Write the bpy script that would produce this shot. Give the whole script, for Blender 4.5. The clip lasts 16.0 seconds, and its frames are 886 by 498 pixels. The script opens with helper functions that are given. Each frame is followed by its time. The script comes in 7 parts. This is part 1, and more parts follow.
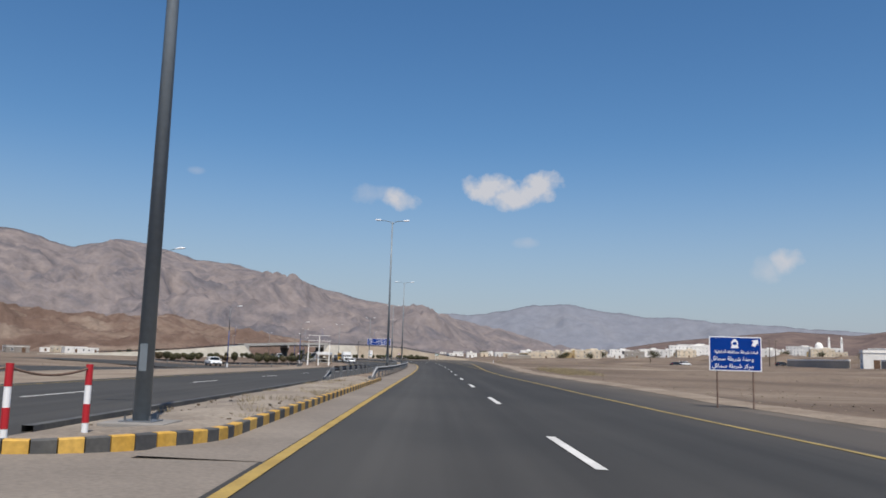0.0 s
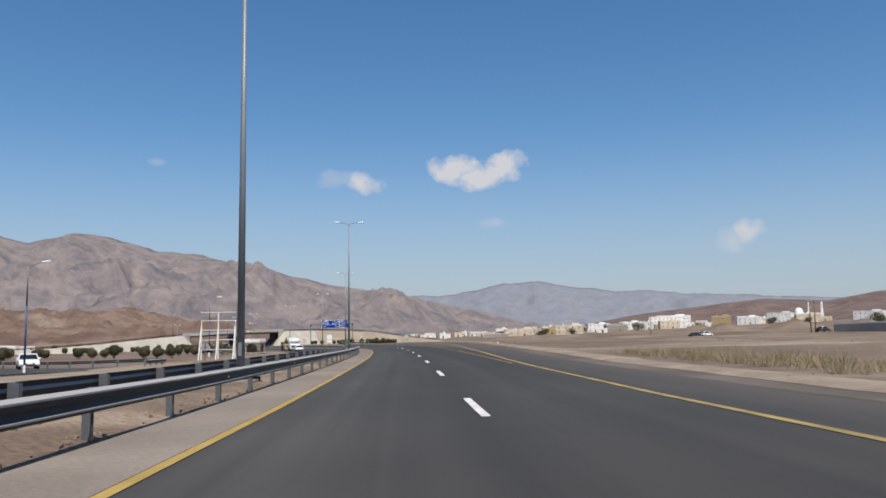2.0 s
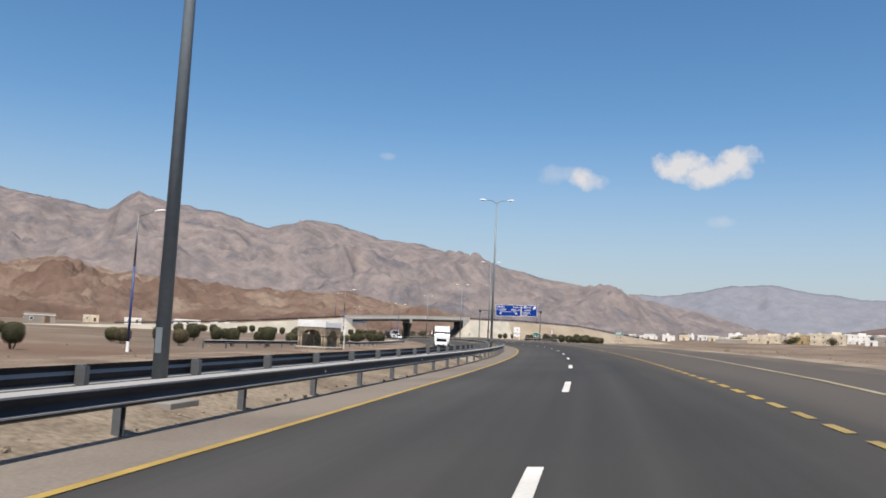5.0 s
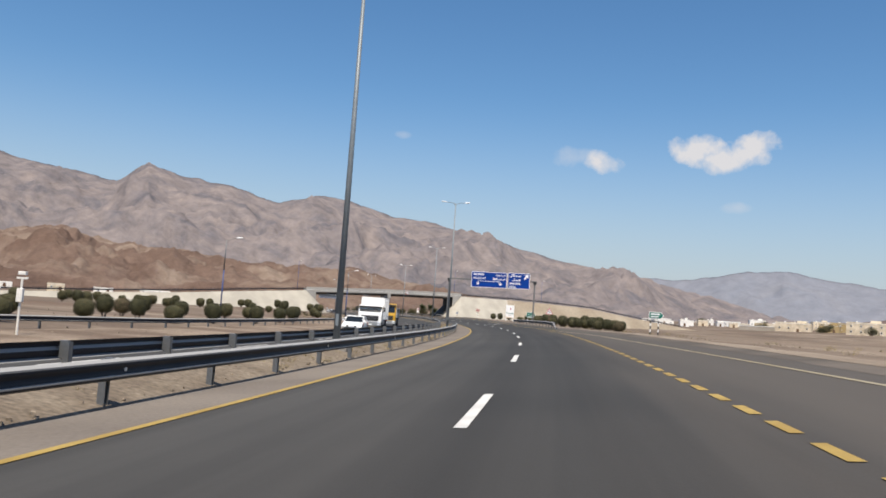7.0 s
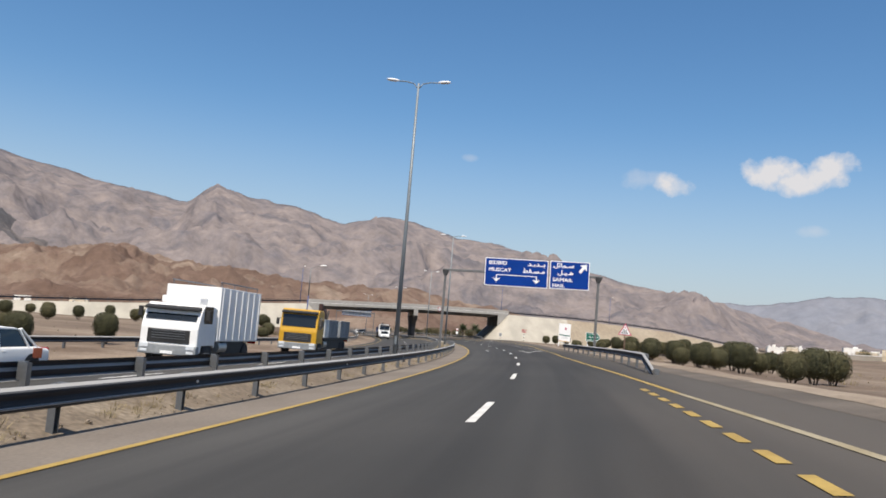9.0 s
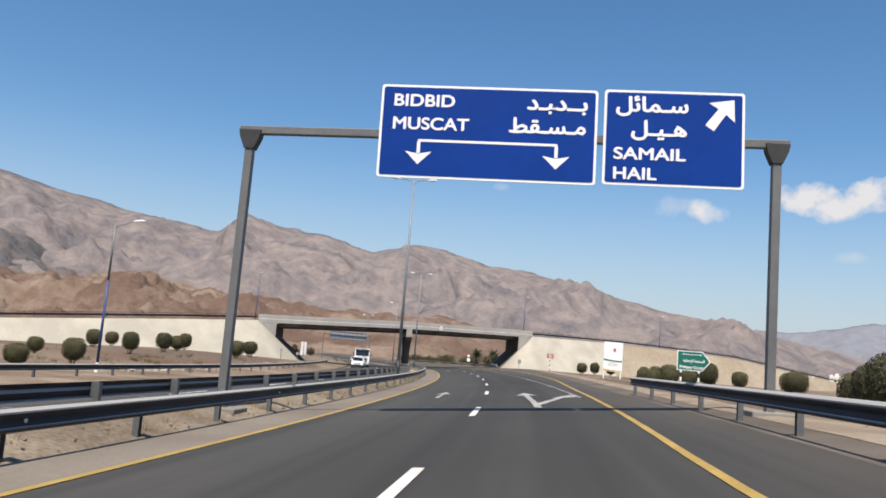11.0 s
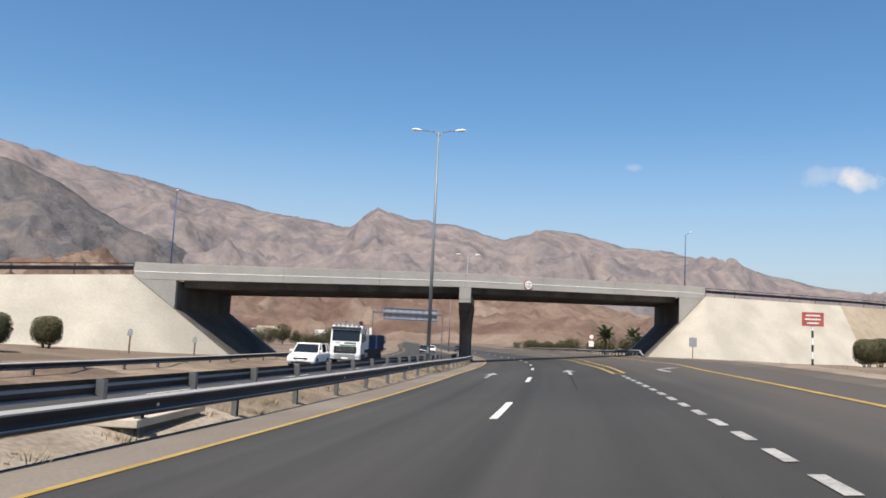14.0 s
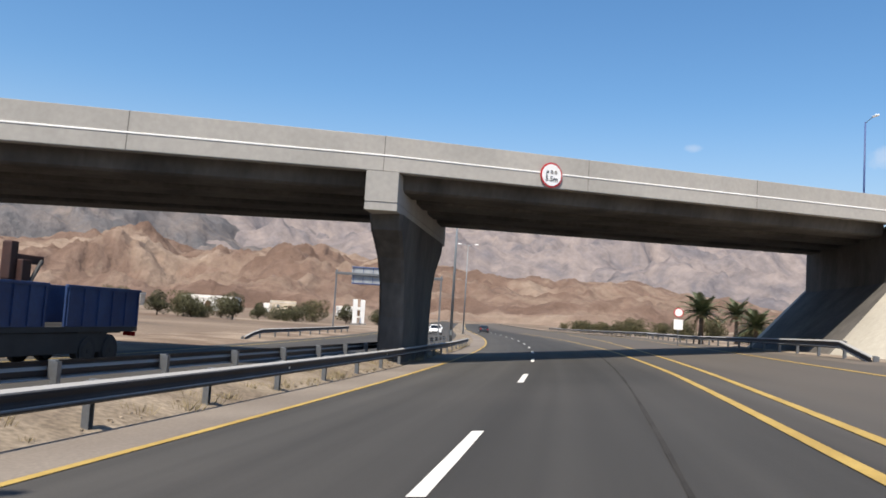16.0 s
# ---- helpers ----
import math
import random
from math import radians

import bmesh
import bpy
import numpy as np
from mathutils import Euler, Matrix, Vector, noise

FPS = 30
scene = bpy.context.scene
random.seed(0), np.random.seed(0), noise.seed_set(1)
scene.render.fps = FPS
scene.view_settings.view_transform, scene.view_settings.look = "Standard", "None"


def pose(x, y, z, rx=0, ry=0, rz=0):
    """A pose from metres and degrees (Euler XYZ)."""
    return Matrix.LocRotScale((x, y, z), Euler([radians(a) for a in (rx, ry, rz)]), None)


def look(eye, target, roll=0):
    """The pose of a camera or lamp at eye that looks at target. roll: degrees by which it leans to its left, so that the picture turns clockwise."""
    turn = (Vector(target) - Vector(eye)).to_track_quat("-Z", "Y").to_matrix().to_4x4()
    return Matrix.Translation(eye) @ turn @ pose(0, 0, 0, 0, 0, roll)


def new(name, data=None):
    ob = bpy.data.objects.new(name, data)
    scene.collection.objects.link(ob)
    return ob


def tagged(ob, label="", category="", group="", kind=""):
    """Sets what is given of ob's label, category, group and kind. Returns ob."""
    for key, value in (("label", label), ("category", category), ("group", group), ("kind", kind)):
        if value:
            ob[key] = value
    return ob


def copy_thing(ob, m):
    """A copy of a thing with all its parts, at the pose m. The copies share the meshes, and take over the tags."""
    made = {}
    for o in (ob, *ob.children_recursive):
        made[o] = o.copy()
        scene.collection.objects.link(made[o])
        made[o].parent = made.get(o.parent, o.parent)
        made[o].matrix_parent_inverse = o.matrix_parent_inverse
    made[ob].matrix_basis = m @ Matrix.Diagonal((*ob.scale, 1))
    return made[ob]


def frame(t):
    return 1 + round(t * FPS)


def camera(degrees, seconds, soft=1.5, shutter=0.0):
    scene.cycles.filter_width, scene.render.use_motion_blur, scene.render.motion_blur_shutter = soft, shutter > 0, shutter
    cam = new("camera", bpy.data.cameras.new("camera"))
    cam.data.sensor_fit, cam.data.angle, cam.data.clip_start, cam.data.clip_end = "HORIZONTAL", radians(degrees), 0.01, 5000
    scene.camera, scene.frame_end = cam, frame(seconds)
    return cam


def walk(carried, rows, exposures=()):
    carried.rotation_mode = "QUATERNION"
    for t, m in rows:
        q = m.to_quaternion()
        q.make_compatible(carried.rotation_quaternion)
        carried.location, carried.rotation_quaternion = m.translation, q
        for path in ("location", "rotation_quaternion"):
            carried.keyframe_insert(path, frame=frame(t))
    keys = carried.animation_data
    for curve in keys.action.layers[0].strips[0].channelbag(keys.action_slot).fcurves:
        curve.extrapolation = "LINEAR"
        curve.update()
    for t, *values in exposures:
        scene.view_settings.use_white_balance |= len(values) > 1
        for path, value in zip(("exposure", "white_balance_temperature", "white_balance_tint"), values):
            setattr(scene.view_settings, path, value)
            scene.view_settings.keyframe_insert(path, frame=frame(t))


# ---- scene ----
cam = camera(55.77, 16.0, soft=1.7)
walk(cam, [
    (0.0, pose(1.665, -26.109, 1.120, 97.688, -1.653, -0.825)),
    (0.5, pose(1.798, -12.303, 1.137, 97.225, 0.328, -4.868)),
    (1.0, pose(1.946, 0.407, 1.155, 97.599, 1.268, -7.471)),
    (1.5, pose(2.158, 14.447, 1.178, 97.273, 1.006, -6.733)),
    (2.0, pose(2.454, 28.295, 1.204, 96.486, 0.873, -2.749)),
    (2.5, pose(2.789, 42.185, 1.235, 94.671, 0.076, 2.449)),
    (3.0, pose(3.208, 55.117, 1.321, 95.894, -0.353, 8.514)),
    (3.5, pose(3.513, 68.456, 1.428, 95.840, -1.723, 10.662)),
    (4.0, pose(3.731, 82.157, 1.543, 95.752, -1.856, 11.334)),
    (4.5, pose(3.773, 95.997, 1.660, 95.824, -2.221, 11.699)),
    (5.0, pose(3.636, 109.822, 1.778, 95.940, -2.719, 11.863)),
    (5.5, pose(3.323, 123.477, 1.895, 95.982, -3.250, 11.932)),
    (6.0, pose(2.847, 136.805, 1.978, 95.835, -3.713, 12.014)),
    (6.5, pose(2.230, 149.652, 2.028, 95.382, -4.009, 12.215)),
    (7.0, pose(1.506, 161.864, 2.079, 94.507, -4.039, 12.642)),
    (7.5, pose(0.526, 175.244, 2.136, 95.225, -3.835, 13.920)),
    (8.0, pose(-0.799, 188.988, 2.189, 95.934, -4.435, 14.788)),
    (8.5, pose(-2.400, 202.637, 2.238, 95.995, -4.712, 15.919)),
    (9.0, pose(-4.252, 216.076, 2.280, 95.720, -4.760, 17.138)),
    (9.5, pose(-6.324, 229.192, 2.277, 95.424, -4.677, 18.267)),
    (10.0, pose(-8.575, 241.872, 2.273, 95.417, -4.559, 19.131)),
    (10.5, pose(-10.956, 254.005, 2.270, 96.014, -4.502, 19.553)),
    (11.0, pose(-13.403, 265.486, 2.270, 97.527, -4.603, 19.357)),
    (11.5, pose(-16.475, 278.515, 2.267, 98.871, -3.420, 20.718)),
    (12.0, pose(-19.581, 291.314, 2.280, 97.729, -3.413, 23.280)),
    (12.5, pose(-22.984, 304.106, 2.291, 97.703, -3.155, 24.097)),
    (13.0, pose(-26.511, 315.807, 2.284, 97.597, -2.902, 25.478)),
    (13.5, pose(-30.511, 328.252, 2.274, 96.405, -2.910, 27.695)),
    (14.0, pose(-34.810, 340.806, 2.263, 96.191, -2.704, 28.772)),
    (14.5, pose(-39.338, 353.285, 2.252, 95.266, -2.632, 30.617)),
    (15.0, pose(-43.997, 365.259, 2.237, 94.989, -2.533, 31.220)),
    (15.5, pose(-48.913, 377.164, 2.218, 94.774, -3.479, 31.609)),
    (16.0, pose(-53.668, 388.766, 2.124, 94.668, -3.523, 32.429)),
], exposures=[(0.0, -0.03, 6550, 10), (1.0, -0.02, 6550, 10), (2.0, 0.09, 6650, 10), (3.0, 0.10, 6800, 10), (4.0, 0.28, 6900, 10), (8.0, 0.28, 6950, 10), (11.0, 0.40, 7000, 10),
    (15.0, 0.45, 6950, 10), (15.5, 0.48, 6950, 10), (16.0, 0.60, 6950, 10)])

# ---------------------------------------------------------------- light
world = bpy.data.worlds.new("world")
scene.world = world
world.use_nodes = True
_wt = world.node_tree
_bg = _wt.nodes["Background"]
_sky = _wt.nodes.new("ShaderNodeTexSky")
_sky.sky_type = "NISHITA"
_sky.sun_disc = False
_sky.sun_elevation = radians(62)
_sky.sun_rotation = radians(167)
_sky.altitude = 400
_sky.air_density = 1.0
_sky.dust_density = 1.1
_sky.ozone_density = 2.2
_N, _L = _wt.nodes, _wt.links
_hs = _N.new("ShaderNodeHueSaturation")
_hs.inputs["Saturation"].default_value = 1.27
_L.new(_sky.outputs[0], _hs.inputs["Color"])
_tc = _N.new("ShaderNodeTexCoord")


def _math(op, a, b=None, clamp=False):
    n = _N.new("ShaderNodeMath")
    n.operation, n.use_clamp = op, clamp
    for k, v in enumerate((a, b)):
        if v is None:
            continue
        if isinstance(v, (int, float)):
            n.inputs[k].default_value = v
        else:
            _L.new(v, n.inputs[k])
    return n.outputs[0]


def _cloud(az, el, wide, high, dense, seed, lean=0.0):
    """A small fair-weather cloud in the sky: soft ragged edges from noise."""
    a, e = radians(az), radians(el)
    c = Vector((-math.sin(a) * math.cos(e), math.cos(a) * math.cos(e), math.sin(e)))
    right = Vector((math.cos(a), math.sin(a), 0))
    up = right.cross(c)
    right, up = right * math.cos(lean) + up * math.sin(lean), up * math.cos(lean) - right * math.sin(lean)
    parts = []
    for d, size in ((right, radians(wide)), (up, radians(high))):
        v = _N.new("ShaderNodeVectorMath")
        v.operation = "DOT_PRODUCT"
        _L.new(_tc.outputs["Generated"], v.inputs[0])
        v.inputs[1].default_value = d / size
        parts.append(_math("SUBTRACT", v.outputs["Value"], d.dot(c) / size))
    r2 = _math("ADD", _math("MULTIPLY", parts[0], parts[0]), _math("MULTIPLY", parts[1], parts[1]))
    ahead = _N.new("ShaderNodeVectorMath")
    ahead.operation = "DOT_PRODUCT"
    _L.new(_tc.outputs["Generated"], ahead.inputs[0])
    ahead.inputs[1].default_value = c
    nz = _N.new("ShaderNodeTexNoise")
    nz.noise_dimensions = "4D"
    nz.inputs["Scale"].default_value = 38
    nz.inputs["W"].default_value = seed
    nz.inputs["Detail"].default_value = 5
    nz.inputs["Roughness"].default_value = 0.55
    _L.new(_tc.outputs["Generated"], nz.inputs["Vector"])
    v = _math("ADD", _math("SUBTRACT", 1.0, r2), _math("MULTIPLY", _math("SUBTRACT", nz.outputs["Fac"], 0.5), 3.4))
    v = _math("MULTIPLY", v, dense, True)
    return _math("MULTIPLY", v, _math("GREATER_THAN", ahead.outputs["Value"], 0.9))


_clouds = [
    _cloud(-3.75, 11.85, 1.95, 1.08, 1.15, 1.0, 0.00),
    _cloud(-7.20, 11.90, 1.75, 1.15, 1.15, 2.5, 0.25),
    _cloud(-5.40, 11.35, 2.10, 0.95, 0.95, 4.0, 0.00),
    _cloud(2.38, 10.95, 1.40, 0.75, 0.85, 6.0, -0.20),
    _cloud(4.30, 11.30, 1.90, 0.70, 0.30, 8.0, 0.00),
    _cloud(-6.26, 8.19, 1.01, 0.39, 0.20, 9.0, 0.00),
    _cloud(16.21, 12.02, 0.58, 0.27, 0.20, 11.0, 0.00),
    _cloud(-23.10, 6.98, 1.16, 0.90, 0.70, 13.0, 0.30),
    _cloud(-21.90, 6.43, 1.08, 0.93, 0.32, 14.0, 0.00),
]
_sum = None
for _c in _clouds:
    _sum = _c if _sum is None else _math("MAXIMUM", _sum, _c)
_sum = _math("MINIMUM", _sum, 0.94)
_mix = _N.new("ShaderNodeMix")
_mix.data_type = "RGBA"
_L.new(_sum, _mix.inputs["Factor"])
_sep = _N.new("ShaderNodeSeparateXYZ")
_L.new(_tc.outputs["Generated"], _sep.inputs[0])
_low = _N.new("ShaderNodeMapRange")
_low.interpolation_type = "SMOOTHSTEP"
_low.inputs["From Min"].default_value, _low.inputs["From Max"].default_value = -0.06, 0.27
_low.inputs["To Min"].default_value, _low.inputs["To Max"].default_value = 0.95, 0.0
_L.new(_sep.outputs["Z"], _low.inputs["Value"])
_haze = _N.new("ShaderNodeMix")
_haze.data_type = "RGBA"
_L.new(_low.outputs[0], _haze.inputs["Factor"])
_L.new(_hs.outputs[0], _haze.inputs["A"])
_haze.inputs["B"].default_value = (3.06, 3.50, 4.36, 1)
_L.new(_haze.outputs["Result"], _mix.inputs["A"])
_mix.inputs["B"].default_value = (5.2, 5.25, 5.6, 1)
_L.new(_mix.outputs["Result"], _bg.inputs[0])
_bg.inputs[1].default_value = 0.116

sun = new("sun", bpy.data.lights.new("sun", "SUN"))
sun.data.energy = 5.0
sun.data.angle = radians(0.5)
sun.data.color = (1.0, 0.94, 0.85)
sun.matrix_world = look((1.7, -7.3, 14.2), (0, 0, 0))
scene.view_settings.exposure = 0.0

# ---------------------------------------------------------------- the road's line
# The inner yellow edge line is the datum: s metres along it, lat metres to its right.
KN = np.arange(-40.0, 641.0, 40.0)
KAP = np.array([-248, -140, 19, 511, 855, 1179, 1289, 1491, 1593, 1295, 1491, 1263, 1224, 1300, 700, 0, -400, -400]) * 1e-6
KB = np.arange(-40.0, 641.0, 85.0)
BANK = np.array([-0.0343, 0.0159, 0.0729, 0.0966, 0.0878, 0.0942, 0.0727, 0.056, 0.0483])
RISE = np.array([0.0, 0.044, 0.485, 0.649, 0.679, 0.627, -0.17, -0.534, -0.885])
S0, S1 = -400.0, 1000.0
SS = np.arange(S0, S1 + 0.5, 1.0)


def _line():
    k = np.interp(SS, KN, KAP, left=0.0, right=0.0)
    h = np.concatenate([[0], np.cumsum((k[1:] + k[:-1]) / 2)])
    i = int(-S0)
    h = h - h[i]
    hm = (h[1:] + h[:-1]) / 2
    x = np.concatenate([[0], np.cumsum(-np.sin(hm))])
    y = np.concatenate([[0], np.cumsum(np.cos(hm))])
    return x - x[i], y - y[i], h


LX, LY, LH = _line()
RIGHT_EDGE = ([-400, -30, -10, 5, 20, 45, 60, 100, 150, 190, 230, 262, 290, 312, 325, 350, 400, 424, 450, 480, 520, 1000],
              [14.5, 14.0, 13.0, 11.75, 12.0, 10.9, 10.6, 11.6, 12.6, 11.6, 10.4, 9.9, 9.9, 10.2, 10.8, 11.8, 14.0, 15.0, 17.0, 19.0, 22.0, 22.0])


def bank(s):
    return np.interp(s, KB, BANK)


def rise(s):
    return np.interp(s, KB, RISE)


def redge(s):
    return np.interp(s, *RIGHT_EDGE)


def roadz(s, lat):
    """The paved height: banked with the road, raised along the median, flattening out over the opposite carriageway."""
    a = rise(s) + bank(s) * np.maximum(lat, -3.7)
    q = np.clip((-3.7 - lat) / 10.3, 0, 1)
    crown = 2.75 * bank(s) * np.interp(lat, [-7.0, -3.75, -2.6, -1.6], [0.0, 1.0, 1.0, 0.0])
    return a + (-0.1 - a) * q + crown


def rp(s, lat, dz=0.0):
    """A point at s along the road, lat to the right of the line, dz above the banked road."""
    h = np.interp(s, SS, LH)
    return (float(np.interp(s, SS, LX) + lat * np.cos(h)), float(np.interp(s, SS, LY) + lat * np.sin(h)),
            float(roadz(s, lat) + dz))


def heading(s):
    return float(np.interp(s, SS, LH))


def locate(x, y):
    """s and lat of many points."""
    x, y = np.asarray(x, float), np.asarray(y, float)
    cs, cx, cy, ch = SS[::4], LX[::4], LY[::4], LH[::4]
    s_out, l_out = np.empty(len(x)), np.empty(len(x))
    for a in range(0, len(x), 4000):
        b = slice(a, a + 4000)
        d = (x[b, None] - cx) ** 2 + (y[b, None] - cy) ** 2
        j = np.argmin(d, 1)
        dx, dy = x[b] - cx[j], y[b] - cy[j]
        s_out[b] = cs[j] - dx * np.sin(ch[j]) + dy * np.cos(ch[j])
        l_out[b] = dx * np.cos(ch[j]) + dy * np.sin(ch[j])
    return s_out, l_out


def slip_inner(s):
    return -13.6 - 9 * min(1, max(0, (120 - s) / 90))


def slip_outer(s):
    return -22 - 14 * min(1, max(0, (125 - s) / 100))


def slip_near(lat):
    """Where the bend of the slip road begins, along the road."""
    return np.interp(-np.asarray(lat), [18, 20, 24, 32, 42, 56, 64], [79, 87, 91, 95, 100, 106, 109])


def slip_far(lat):
    return np.interp(-np.asarray(lat), [17.4, 18.3, 20, 23.5, 32, 44, 56, 64], [100, 102.5, 103.6, 106, 112, 120, 127, 131])


def landz(s, lat):
    """The open ground's height beside the road."""
    s, lat = np.asarray(s, float), np.asarray(lat, float)
    e = redge(s)
    right = roadz(s, e) + np.clip(lat - e - 80, 0, 1100) * 0.031
    bump = 0.7 * np.exp(-((s - 388) / 32) ** 2 - ((lat + 36) / 22) ** 2) - np.clip(-60 - lat, 0, 300) * 0.001
    bump = bump - 0.65 * np.exp(-((s - 92) / 34) ** 2 - ((lat + 36) / 15) ** 2)
    return np.where(lat > 0, right, -0.1 + bump)


# ---------------------------------------------------------------- helpers
def mesh_of(name, verts, faces, mats, smooth=False, mat_ids=None):
    me = bpy.data.meshes.new(name)
    me.from_pydata([tuple(v) for v in verts], [], faces)
    for m in (mats if isinstance(mats, (list, tuple)) else [mats]):
        me.materials.append(m)
    if mat_ids is not None:
        me.polygons.foreach_set("material_index", mat_ids)
    if smooth:
        me.polygons.foreach_set("use_smooth", [True] * len(me.polygons))
    me.update()
    return me


def put(name, me, parent=None, m=None, label="", category="", group="", kind=""):
    ob = new(name, me)
    if parent is not None:
        ob.parent = parent
    if m is not None:
        ob.matrix_basis = m
    tagged(ob, label, category, group, kind)
    return ob


def from_bm(name, bm, mats, smooth=False):
    me = bpy.data.meshes.new(name)
    bm.normal_update()
    bm.to_mesh(me)
    bm.free()
    for m in (mats if isinstance(mats, (list, tuple)) else [mats]):
        me.materials.append(m)
    if smooth:
        me.polygons.foreach_set("use_smooth", [True] * len(me.polygons))
    return me


def part(name, bm, material, parent, label="", m=None, smooth=False):
    return put(name, from_bm(name, bm, material, smooth), parent, m, label)


def add_box(bm, sx, sy, sz, m=None, bevel=0.0):
    """A box sx by sy by sz, standing on z = 0 of m."""
    r = bmesh.ops.create_cube(bm, size=1.0, matrix=Matrix.Translation((0, 0, sz / 2)) @ Matrix.Diagonal((sx, sy, sz, 1)))
    vs = r["verts"]
    if bevel:
        es = list({e for v in vs for e in v.link_edges})
        g = bmesh.ops.bevel(bm, geom=es, offset=bevel, segments=2, profile=0.6, affect="EDGES")
        vs = list({v for f in g["faces"] for v in f.verts} | {v for v in vs if v.is_valid})
        vs = list({w for v in vs for f in v.link_faces for w in f.verts})
    if m is not None:
        bmesh.ops.transform(bm, matrix=m, verts=vs)
    return vs


def box_bm(sx, sy, sz, m=None, bevel=0.0):
    bm = bmesh.new()
    add_box(bm, sx, sy, sz, m, bevel)
    return bm


def add_tube(bm, a, b, r0, r1=None, n=10, caps=True):
    a, b = Vector(a), Vector(b)
    r1 = r0 if r1 is None else r1
    d = b - a
    q = d.to_track_quat("Z", "Y").to_matrix().to_4x4()
    bmesh.ops.create_cone(bm, cap_ends=caps, segments=n, radius1=r0, radius2=r1, depth=d.length,
                          matrix=Matrix.Translation((a + b) / 2) @ q)


def tube_bm(a, b, r0, r1=None, n=10):
    bm = bmesh.new()
    add_tube(bm, a, b, r0, r1, n)
    return bm


def prism_bm(pts, depth):
    """An outline in x and z, from y = 0 to y = depth."""
    bm = bmesh.new()
    f = [bm.verts.new((x, 0, z)) for x, z in pts]
    g = [bm.verts.new((x, depth, z)) for x, z in pts]
    n = len(pts)
    bm.faces.new(f)
    bm.faces.new(g[::-1])
    for i in range(n):
        bm.faces.new((f[i], g[i], g[(i + 1) % n], f[(i + 1) % n]))
    bmesh.ops.recalc_face_normals(bm, faces=bm.faces)
    return bm


def ribbon(name, s0, s1, profile, mats, step=2.0, closed=False, smooth=False, ids=None, caps=False, base=roadz):
    """A profile of (lat or a function of s, dz) swept along the road."""
    n = max(1, int(math.ceil((s1 - s0) / step)))
    ss = np.linspace(s0, s1, n + 1)
    vs, k = [], len(profile)
    for s in ss:
        for lat, dz in profile:
            v = lat(s) if callable(lat) else lat
            w = dz(s) if callable(dz) else dz
            vs.append(rp(s, v, w) if base is roadz else (*rp(s, v)[:2], float(base(s, v)) + w))
    fs, mi = [], []
    m = k if closed else k - 1
    for i in range(n):
        for j in range(m):
            a, b = i * k + j, i * k + (j + 1) % k
            fs.append((a, b, b + k, a + k))
            mi.append(ids[j] if ids else 0)
    if caps:
        fs.append(tuple(range(k - 1, -1, -1)))
        fs.append(tuple(n * k + j for j in range(k)))
        mi += [0, 0]
    return mesh_of(name, vs, fs, mats, smooth, mi)


def stand(s, lat, turn=0.0, z=None):
    """A pose at a place beside the road, turned with the road."""
    x, y, _ = rp(s, lat)
    if z is None:
        z = float(landz(s, lat)) if (lat > redge(s) or lat < -13.5) else float(roadz(s, lat))
    return pose(x, y, z, 0, 0, math.degrees(heading(s)) + turn)


